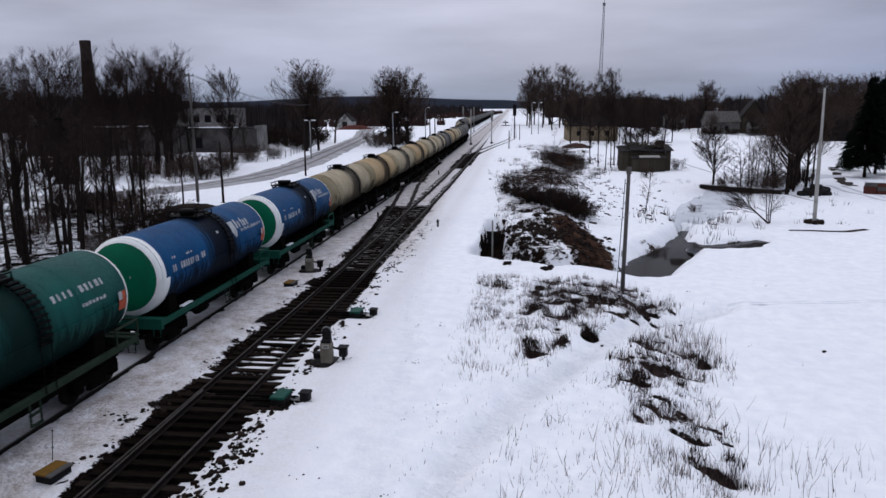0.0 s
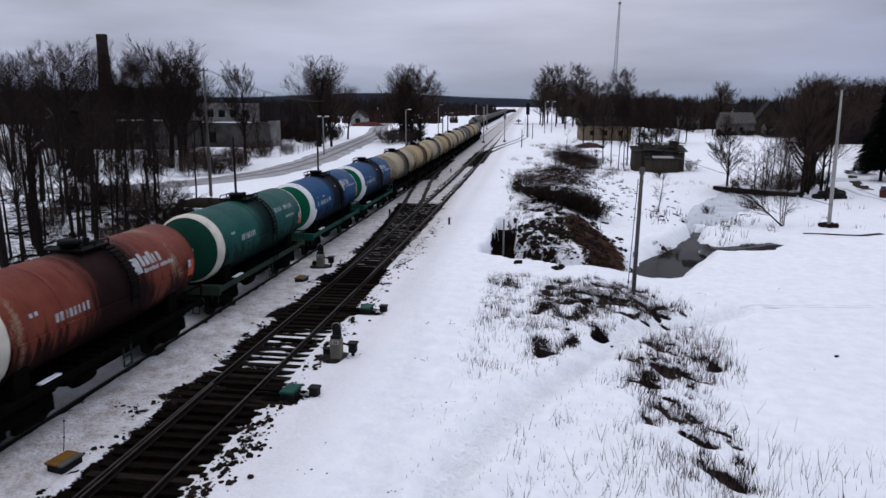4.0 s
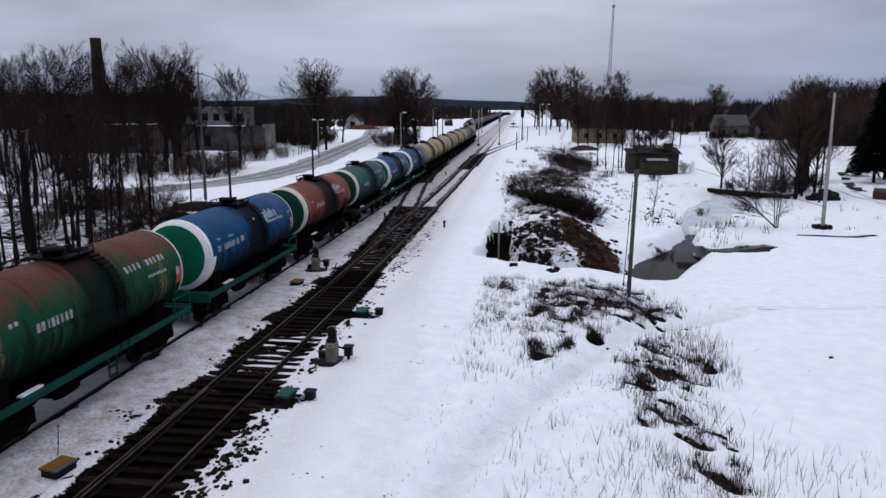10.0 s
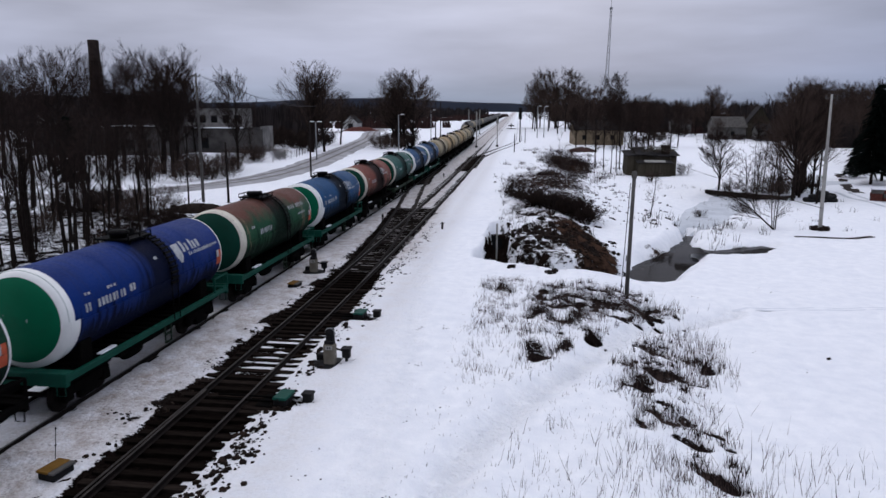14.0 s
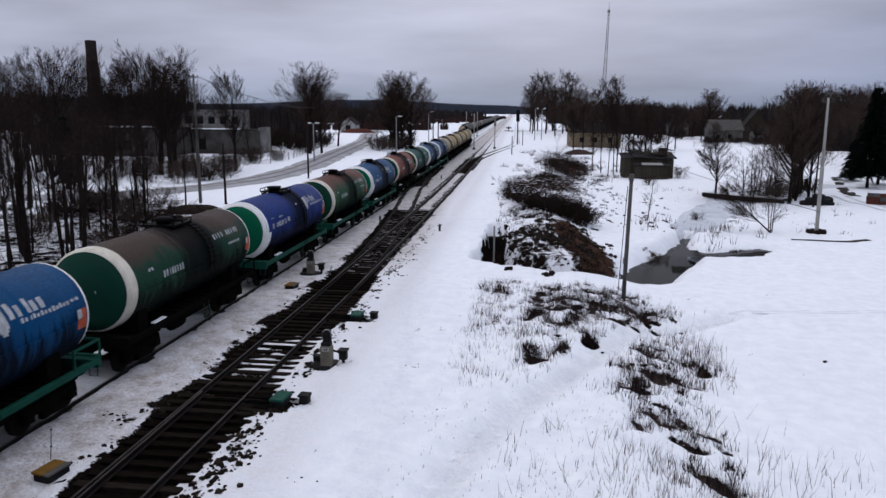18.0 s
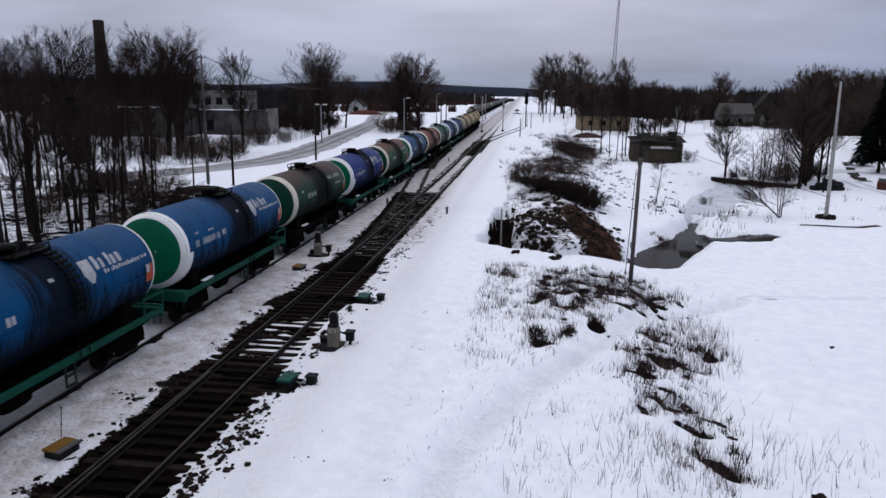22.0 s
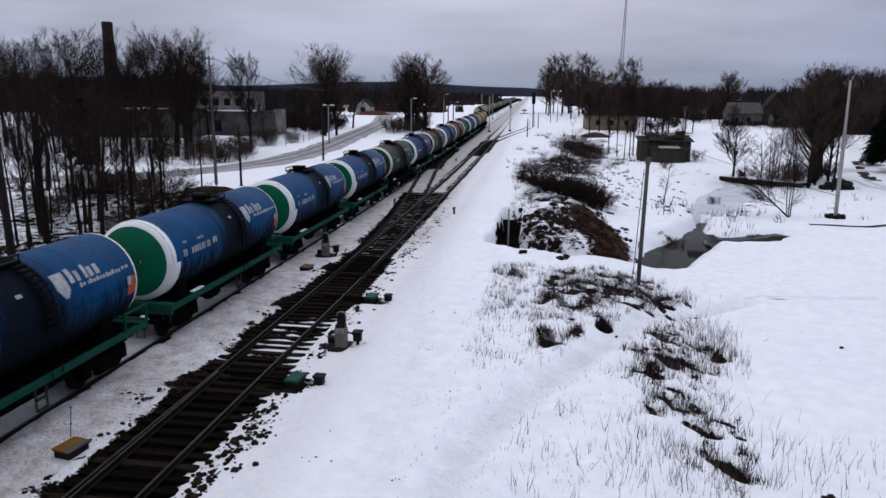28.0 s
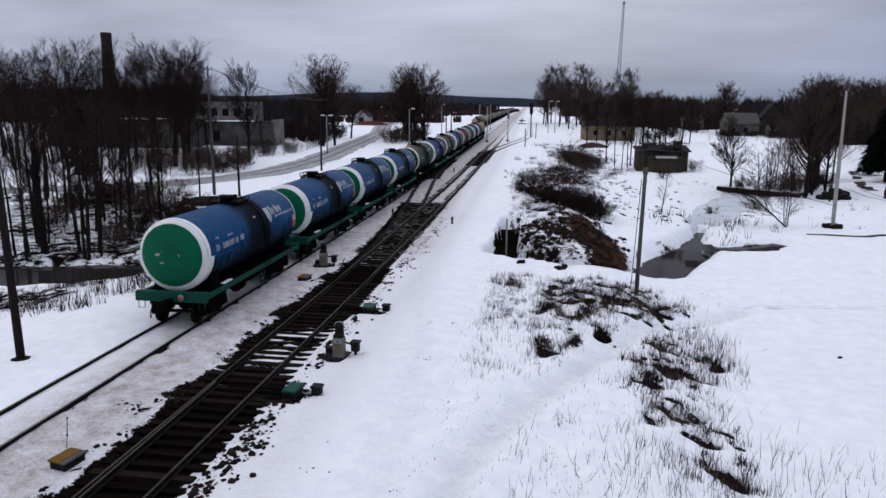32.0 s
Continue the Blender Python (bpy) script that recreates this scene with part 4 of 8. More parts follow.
def dwarf_signal(x, y, label):
    t = thing("dwarf_signal", label, "signal", "dwarf signals", pose(x, y, ground_z(x, y) - 0.02))
    g = Geo()
    g.turned([(0.0, 0.04), (0.62, 0.03), (0.66, -0.03)], 16)
    part("ground_plate", g, M["blackbox"], t)
    g = Geo()
    g.box(-0.21, 0.21, -0.16, 0.16, 0.0, 0.76, 0, 0.03)
    post = part("post", g, M["tan_concrete"], t, "short yellowish-grey concrete post")
    g = Geo()
    g.box(-0.13, 0.13, -0.175, -0.163, 0.58, 0.72, 0)
    plate = part("number_plate", g, M["concrete"], post)
    g = Geo()
    for dx in (-0.05, 0.03):
        g = Geo()
        g.box(dx, dx + 0.04, -0.182, -0.176, 0.61, 0.69, 0)
        part("marking", g, M["blackbox"], plate)
    g = Geo()
    g.box(-0.19, 0.17, -0.12, 0.16, 0.76, 0.88, 0, 0.03)
    g.box(-0.15, 0.15, -0.04, 0.2, 0.86, 1.18, 0, 0.05)
    g.turned([(0.0, 0.20), (0.10, 0.19), (0.15, 0.12), (0.15, -0.05), (0.0, -0.06)], 14, "y", (0.0, 0.0, 1.18))
    head = part("signal_head", g, M["blackbox"], t, "black rounded two-lamp head")
    for dz in (0.96, 1.18):
        g = Geo()
        g.turned([(0.085, 0.0), (0.10, 0.14), (0.075, 0.14), (0.06, 0.02)], 12, "y", (-0.01, 0.2, dz))
        part("hood", g, M["blackbox"], head)
    g = Geo()
    for k in range(7):
        w0, w1 = (radians(-20 + 30 * q) for q in (k, k + 1))
        g.tube([(0.02 + 0.17 * math.cos(w0), -0.02, 1.18 + 0.17 * math.sin(w0)), (0.02 + 0.17 * math.cos(w1), -0.02, 1.18 + 0.17 * math.sin(w1))], 0.022, 5)
    part("back_rim", g, M["galv"], head, "pale worn rim")
    g = Geo()
    g.box(0.40, 0.68, 0.10, 0.40, 0.20, 0.52, 0, 0.04)
    g.box(0.36, 0.72, 0.06, 0.44, 0.50, 0.56, 0, 0.02)
    g.tube([(0.54, 0.25, 0.2), (0.54, 0.25, 0.0)], 0.06, 8)
    g.tube([(0.40, 0.2, 0.45), (0.2, 0.1, 0.55)], 0.035, 6)
    part("cable_box", g, M["blackbox"], t)
    g = Geo()
    g.box(-0.62, -0.2, 0.3, 0.62, 0.0, 0.22, 0, 0.04)
    part("relay_box", g, M["blackbox"], t)
    return t


dwarf_signal(-7.07, 23.62, "short concrete dwarf signal with black lamp head")
dwarf_signal(-12.15, 37.9, "short concrete dwarf signal between the tracks")


def cover_box(x, y, s, turn, label, feeler):
    t = thing("track_box", label, "equipment box", "track boxes", pose(x, y, ground_z(x, y) - 0.05, 0, 0, turn))
    g = Geo()
    rim = [(0.0, 0.022), (0.46 * s, 0.02), (0.60 * s, -0.04)]
    g.turned(rim, 16, "z", (0.06 * s, 0, 0))
    part("base", g, M["clod"], t, "dark oily earth round the foot")
    g = Geo()
    g.box(-0.30 * s, 0.32 * s, -0.42 * s, 0.42 * s, 0.04, 0.30 * s, 0, 0.03)
    part("body", g, M["blackbox"], t, "dark cast body")
    g = Geo()
    g.box(-0.33 * s, 0.14 * s, -0.46 * s, 0.46 * s, 0.30 * s, 0.36 * s, 0, 0.02)
    part("cover", g, M["yellowpaint"], t, "rusty yellow cover")
    g = Geo()
    g.box(0.144 * s, 0.36 * s, -0.46 * s, 0.46 * s, 0.29 * s, 0.35 * s, 0, 0.02)
    part("flap", g, M["concrete_dark"], t, "grey worn flap")
    if feeler:
        g = Geo()
        g.tube([(-0.26, 0.25, 0.3), (-0.32, 0.36, 0.62), (-0.42, 0.5, 0.98)], 0.011, 5)
        wire = part("wire", g, M["wire"], t)
        for p in ((-0.32, 0.36, 0.62), (-0.42, 0.5, 1.0)):
            g = Geo()
            g.turned([(0.0, -0.035), (0.035, 0.0), (0.0, 0.035)], 6, "z", p)
            part("knob", g, M["blackbox"], wire)


cover_box(-11.62, 14.95, 0.8, -10, "low dark track box with a rusty yellow cover", True)
cover_box(-12.15, 34.6, 0.8, -6, "small track box with ochre cover between the rails", False)


def marker_post(x, y, h=0.55):
    t = thing("marker_post", "short dark fouling post in the snow", "post", "marker posts", pose(x, y, ground_z(x, y) - 0.05))
    g = Geo()
    g.turned([(0.0, h + 0.08), (0.05, h + 0.07), (0.085, h), (0.085, 0)], 10)
    part("stub", g, M["concrete_dark"], t)
    g = Geo()
    g.turned([(0.09, h - 0.18), (0.09, h - 0.02), (0.086, h - 0.02)], 10)
    part("band", g, M["blackbox"], t)


for x, y in ((-6.8, 53.6), (-12.4, 57.8), (-12.0, 96)):
    marker_post(x, y)


# ---- the tank train ----
PITCH, TAIL_AT_END = 12.53, 30.82
RAD, AXIS_Z, END, FORE, BEAM = 1.46, 2.86, 4.72, 5.42, 5.18


def shift_at(t):
    u = (t - 16) / 16
    return 63.820 * u - 1.511 * u ** 2 + 0.4293 * u ** 3 + 0.2873 * u ** 4 - 0.4208 * u ** 5 - 62.605


def wrap(g, y0, y1, a0, a1, r, mat=0, steps=6):
    """A curved plate on the barrel: angles in degrees from the right side upwards."""
    base = len(g.v)
    for i in range(steps + 1):
        a = radians(a0 + (a1 - a0) * i / steps)
        for y in (y0, y1):
            g.v.append((r * math.cos(a), y, AXIS_Z + r * math.sin(a)))
    for i in range(steps):
        b = base + 2 * i
        g.face((b, b + 1, b + 3, b + 2), mat, True)


def dish(r, depth, y, sgn, sides, rings, r_from=1.0, r_to=0.0):
    """Rings of a dished end between two fractions of the radius."""
    out = []
    for i in range(rings + 1):
        q = r_from + (r_to - r_from) * i / rings
        out.append((max(0.001, r * q), y + sgn * depth * math.sqrt(max(0.0, 1 - q * q))))
    return out


CAR_MESH = {}


def shared(key, build):
    if key not in CAR_MESH:
        CAR_MESH[key] = build()
    return CAR_MESH[key]


def wheelset_mesh(sides=20):
    g = Geo()
    g.tube([(-0.95, 0, 0), (0.95, 0, 0)], 0.08, 8)
    for s in (-1, 1):
        x = s * 0.76
        g.turned([(0.06, -0.05), (0.36, -0.03), (0.40, -0.065), (0.475, -0.065), (0.475, 0.05), (0.505 if s < 0 else 0.475, 0.066), (0.40, 0.07), (0.06, 0.05)], sides, "x", (x, 0, 0))
        for k in range(6):
            w = 2 * math.pi * k / 6
            g.box(-0.072, 0.078, -0.02, 0.02, 0.12, 0.34, 0, turn=Matrix.Rotation(w, 3, "X"), at=(x, 0, 0))
    return g.mesh("wheelset", M["wheel"])


def bogie_mesh():
    g = Geo()
    for s in (-1, 1):
        x = s * 1.02
        g.box(x - 0.09, x + 0.09, -1.15, 1.15, 0.48, 0.78, 0, 0.03)
        g.box(x - 0.06, x + 0.06, -1.3, 1.3, 0.80, 0.98, 0, 0.03)
        g.box(x - 0.10, x + 0.10, -0.42, 0.42, 0.22, 0.56, 0, 0.03)
        for e in (-1, 1):
            g.box(x - 0.13, x + 0.13, e * 0.925 - 0.19, e * 0.925 + 0.19, 0.34, 0.66, 0, 0.04)
        for k in (-0.18, 0.0, 0.18):
            g.tube([(x + s * 0.02, k, 0.28), (x + s * 0.02, k, 0.52)], 0.075, 8)
    g.box(-1.05, 1.05, -0.25, 0.25, 0.5, 0.82, 0, 0.03)
    return g.mesh("bogie", M["frame_black"])


def barrel_mesh(mat, sides=40, jacket=True):
    g = Geo()
    prof = [(RAD, -END)] + [(RAD, y) for y in (-3.0, 0.0, 3.0)] + [(RAD, FORE)] + dish(RAD, 0.28, FORE, 1, sides, 6)[1:]
    g.turned(prof, sides, "y", (0, 0, AXIS_Z))
    if jacket:
        for y0, y1 in ((-END + 0.36, FORE - 0.2),):
            wrap(g, y0, y1, -175, -5, RAD + 0.055, 0, 20)
            for a in (-175, -5):
                w = radians(a)
                b = len(g.v)
                for r in (RAD - 0.01, RAD + 0.055):
                    for y in (y0, y1):
                        g.v.append((r * math.cos(w), y, AXIS_Z + r * math.sin(w)))
                g.face((b, b + 1, b + 3, b + 2))
    return g.mesh("barrel", mat)


def band_mesh(upper=(0.88, 0.2), lower=0.37, mat="white"):
    """White border round the tail end: on the rim of the dished end and the start of the barrel."""
    g = Geo()
    prof = [(RAD + 0.004, -END + upper[1]), (RAD + 0.004, -END)] + [(r, y - 0.006) for r, y in dish(RAD + 0.004, 0.42, -END, -1, 40, 4, 1.0, upper[0])[1:]]
    g.turned(prof[::-1], 40, "y", (0, 0, AXIS_Z))
    if lower:
        wrap(g, -END - 0.03, -END + lower, -178, -2, RAD + 0.062, 0, 20)
        n = 20
        base = len(g.v)
        for i in range(n + 1):
            a = radians(-178 + 176 * i / n)
            for r, y in ((RAD + 0.062, -END - 0.03), (RAD * 0.90, -END - 0.2)):
                g.v.append((r * math.cos(a), y, AXIS_Z + r * math.sin(a)))
        for i in range(n):
            b = base + 2 * i
            g.face((b, b + 1, b + 3, b + 2), 0, True)
    return g.mesh("end_band", M[mat])


def cap_mesh(mat):
    g = Geo()
    g.turned(dish(RAD, 0.42, -END, -1, 40, 8, 0.995, 0.0)[::-1], 40, "y", (0, 0, AXIS_Z))
    return g.mesh("end_cap", mat)


def strap_mesh(mat, y, w=0.12):
    g = Geo()
    wrap(g, y - w / 2, y + w / 2, -60, 240, RAD + 0.012, 0, 30)
    return g.mesh("strap", mat)


def sill_mesh(mat):
    g = Geo()
    for s in (-1, 1):
        g.box(min(s * 1.36, s * 1.52), max(s * 1.36, s * 1.52), -BEAM, 5.72, 1.14, 1.32, 0, 0.02)
    return g.mesh("side_sill", mat)


def beam_mesh(mat, y):
    g = Geo()
    g.box(-1.52, 1.52, y - 0.09, y + 0.09, 1.02, 1.42, 0, 0.02)
    g.box(-1.5, 1.5, min(y, y * 0.93), max(y, y * 0.93), 1.32, 1.38, 0)
    for s in (-1, 1):
        g.tube([(s * 1.42, y, 1.05), (s * 1.42, y - 0.02, 0.72), (s * 1.15, y - 0.02, 0.72), (s * 1.15, y, 1.05)], 0.02, 5)
    return g.mesh("end_beam", mat)


def coupler_mesh(end):
    g = Geo()
    for s in (end,):
        g.box(-0.13, 0.13, min(s * 5.3, s * 6.12), max(s * 5.3, s * 6.12), 0.94, 1.18, 0, 0.03)
        g.box(-0.22, 0.22, min(s * 6.0, s * 6.25), max(s * 6.0, s * 6.25), 0.90, 1.22, 0, 0.05)
        g.tube([(s * 0.5, s * 5.7, 1.1), (s * 0.52, s * 5.9, 0.75), (s * 0.4, s * 6.1, 0.6)], 0.03, 6)
    return g.mesh("coupler", M["frame_black"])


def centre_sill_mesh():
    g = Geo()
    g.box(-0.2, 0.2, -BEAM, 5.7, 0.88, 1.25, 0, 0.02)
    for y in (-3.9, 3.9):
        g.box(-1.25, 1.25, y - 0.35, y + 0.35, 1.0, 1.36, 0, 0.03)
        for s in (-1, 1):
            g.box(min(s * 0.75, s * 1.3), max(s * 0.75, s * 1.3), y - 0.3, y + 0.3, 1.3, 2.0, 0, 0.03)
    g.tube([(0.55, -1.2, 0.85), (0.55, 0.2, 0.85)], 0.2, 10)
    g.box(-0.9, -0.4, -0.8, 0.4, 0.6, 1.05, 0, 0.03)
    return g.mesh("centre_sill", M["frame_black"])


def shade_bearers_mesh():
    """Cross bearers, brake gear and pipes between and over the bogies, added in place of shade."""
    g, rnd = Geo(), random.Random(4)
    y = -4.9
    while y < 5.3:
        w = rnd.uniform(0.16, 0.3)
        g.box(-1.34, 1.34, y, y + w, 1.02 + rnd.uniform(-0.05, 0.05), 1.24, 0, 0.02)
        y += w + rnd.uniform(0.14, 0.3)
    for x, r in ((-1.2, 0.05), (-0.95, 0.035), (0.9, 0.04), (1.18, 0.06), (0.62, 0.05)):
        g.tube([(x, -4.8, 0.98), (x, 5.3, 0.98)], r, 6)
    for x in (-0.85, 0.95):
        g.box(x - 0.25, x + 0.25, -2.1, 2.3, 0.78, 1.02, 0, 0.05)
    return g.mesh("underframe", M["frame_black"])


def brake_cylinder_mesh():
    g = Geo()
    g.turned([(0.0, -0.5), (0.17, -0.48), (0.2, -0.3), (0.2, 0.3), (0.17, 0.48), (0.0, 0.5)], 12, "y", (1.05, -1.2, 0.72))
    g.tube([(1.05, -0.7, 0.72), (1.05, 1.6, 0.70)], 0.035, 6)
    return g.mesh("brake_cylinder", M["frame_black"])


def railing_mesh(mat):
    g = Geo()
    for s in (-1, 1):
        x = s * 1.5
        g.box(x - 0.03, x + 0.03, 4.45, 5.74, 1.86, 1.93)
        g.box(x - 0.03, x + 0.03, 5.68, 5.74, 1.3, 1.88)
        g.box(x - 0.03, x + 0.03, 4.45, 4.51, 1.3, 1.88)
    g.box(-1.5, 1.5, 5.68, 5.74, 1.86, 1.93)
    return g.mesh("end_railing", mat)


def platform_mesh():
    """Walkway round the hatch with a low rail, black with oil."""
    g = Geo()
    z = AXIS_Z + RAD
    g.box(-0.66, 0.66, -0.15, 1.35, z + 0.02, z + 0.07, 0)
    for s in (-1, 1):
        x = s * 0.64
        for y in (-0.13, 0.6, 1.33):
            g.tube([(x, y, z + 0.05), (x, y, z + 0.22)], 0.025, 5)
        g.tube([(x, -0.13, z + 0.22), (x, 1.33, z + 0.22)], 0.028, 5)
        g.tube([(x * 0.75, 0.0, z - 0.35), (x, 0.0, z + 0.03)], 0.03, 5)
        g.tube([(x * 0.75, 1.2, z - 0.35), (x, 1.2, z + 0.03)], 0.03, 5)
    return g.mesh("walkway", M["oil"])


def hatch_mesh():
    g = Geo()
    z = AXIS_Z + RAD
    g.turned([(0.0, z + 0.34), (0.26, z + 0.33), (0.36, z + 0.27), (0.37, z + 0.2), (0.30, z + 0.19), (0.30, z - 0.1)], 18, "z", (0, 0.3, 0))
    for k in range(6):
        w = k * math.pi / 3
        g.tube([(0.34 * math.cos(w), 0.3 + 0.34 * math.sin(w), z + 0.2), (0.34 * math.cos(w), 0.3 + 0.34 * math.sin(w), z + 0.32)], 0.03, 5)
    return g.mesh("hatch", M["oil"])


def valve_mesh():
    g = Geo()
    z = AXIS_Z + RAD
    g.turned([(0.0, z + 0.30), (0.12, z + 0.28), (0.12, z - 0.1)], 12, "z", (0.1, 0.95, 0))
    return g.mesh("valve", M["oil"])


def side_ladder_mesh(side):
    g = Geo()
    y0, y1 = 0.95, 1.38
    n = 13
    prev = None
    for i in range(n + 1):
        a = radians(82 - 92 * i / n)
        r = RAD + 0.10
        q = (side * r * math.cos(a), AXIS_Z + r * math.sin(a))
        if prev:
            for y in (y0, y1):
                g.tube([(prev[0], y, prev[1]), (q[0], y, q[1])], 0.022, 4)
        g.box(-0.02, 0.06, y0 - 0.03, y1 + 0.03, -0.035, 0.035, 0, turn=Matrix.Rotation(-a if side > 0 else a - math.pi, 3, "Y"), at=(q[0], 0, q[1]))
        prev = q
    for y in (y0, y1):
        g.tube([(prev[0], y, prev[1]), (side * 1.56, y, 1.2)], 0.022, 4)
    return g.mesh("side_ladder", M["oil"])


def step_mesh(side):
    g = Geo()
    for s in (side,):
        x = s * 1.5
        for y in (0.3, 0.72):
            g.box(x - 0.02, x + 0.02, y - 0.025, y + 0.025, 0.5, 1.2)
        for z in (0.52, 0.82):
            g.box(x - 0.05, x + 0.05, 0.3, 0.72, z - 0.015, z + 0.015)
    return g.mesh("step", M["frame_dull"])


def one_bar(y0, y1, a0, a1, name="letter_bar", steps=3):
    g = Geo()
    wrap(g, y0, y1, a0, a1, RAD + 0.006, 0, steps)
    return g.mesh(name, M["decal"])


def letter_bars(out, y0, y1, a0, a1, seed, n, gap=0.25, rises=()):
    """Writing as a row of plain bars, each a mesh of its own; rises: how high each bar stands."""
    rnd = random.Random(seed)
    w = (y1 - y0) / n
    for i in range(n):
        k = 1 - gap * rnd.uniform(0.9, 2.0)
        top = a0 + (a1 - a0) * (rises[i % len(rises)] if rises else 1.0)
        out.append(one_bar(y0 + i * w, y0 + (i + k) * w, a0 - rnd.uniform(0, 0.4), top + rnd.uniform(0, 0.4)))


def marks(kind):
    out = []
    if kind == "shield":
        g = Geo()
        for i in range(9):
            # a shield, wide at the top and drawn to a point below
            w0, w1 = (0.25 * min(1, 0.25 + 0.25 * k) for k in (i, i + 1))
            wrap(g, 2.02 - w0, 2.02 + w1, 11 + 3.4 * i, 11 + 3.4 * (i + 1), RAD + 0.006, 0, 1)
        out.append(g.mesh("emblem", M["decal"]))
        letter_bars(out, 2.40, 3.85, 25, 43, 5, 5, 0.24, (1.0, 0.7, 0.95, 0.68, 0.7))
        letter_bars(out, 2.70, 4.70, 17.5, 22.5, 6, 13, 0.2, (1.0, 0.75, 0.8, 1.0, 0.7))
    elif kind == "flag":
        out.append(one_bar(1.55, 1.95, 16, 38, "emblem", 4))
        letter_bars(out, 2.05, 3.35, 23, 42, 7, 5, 0.22, (1.0, 0.7, 0.95, 0.68, 0.7))
        letter_bars(out, 2.05, 3.95, 14.5, 20, 8, 12, 0.18, (1.0, 0.75, 0.8, 1.0, 0.7))
    elif kind == "name":
        letter_bars(out, 1.95, 4.5, 25, 33.5, 9, 10, 0.36)
        letter_bars(out, 3.0, 4.3, 8, 12, 10, 7, 0.2, (1.0, 0.8))
    return out


def numbers(kind):
    out = []
    if kind == "blue":
        letter_bars(out, -3.98, -3.66, 1, 10.5, 11, 2, 0.28)
        letter_bars(out, -3.35, -1.8, 1, 10.5, 12, 8, 0.3)
        letter_bars(out, -1.6, -1.2, 3, 12, 13, 2, 0.2)
        letter_bars(out, -2.75, -2.2, 18, 21, 14, 3)
        letter_bars(out, -3.85, -3.55, 20, 23, 15, 2)
        letter_bars(out, 0.35, 0.65, 30, 34, 16, 1)
        letter_bars(out, 4.75, 5.15, 19, 22, 17, 2)
    else:
        letter_bars(out, -2.6, -1.0, 1, 10.5, 18, 8, 0.3)
        letter_bars(out, -3.5, -3.1, 17, 21, 19, 2)
        letter_bars(out, -2.2, -1.7, -9, -5, 20, 2)
    return out


def placard_mesh():
    g = Geo()
    wrap(g, 4.80, 5.20, -15, -3, RAD + 0.066, 0, 4)
    wrap(g, 4.80, 5.00, -2.6, 8, RAD + 0.066, 1, 4)
    wrap(g, 5.01, 5.20, -2.6, 8, RAD + 0.066, 0, 4)
    return g.mesh("hazard_placard", [M["orange"], M["decal"]])


def stencil_mesh(row):
    """Small lettering on the tail end, as bars."""
    g = Geo()
    y = -END - 0.405
    for z, w, x0 in (((3.02, 0.05, -0.35), (2.86, 0.10, -0.60), (2.55, 0.05, -0.42))[row],):
        x, rnd = x0, random.Random(int(z * 100))
        while x < -x0 * 0.55:
            k = rnd.uniform(0.05, 0.12)
            g.box(x, x + k, y, y + 0.05, z, z + w)
            x += k + 0.03
    return g.mesh("stencil", M["decal"])


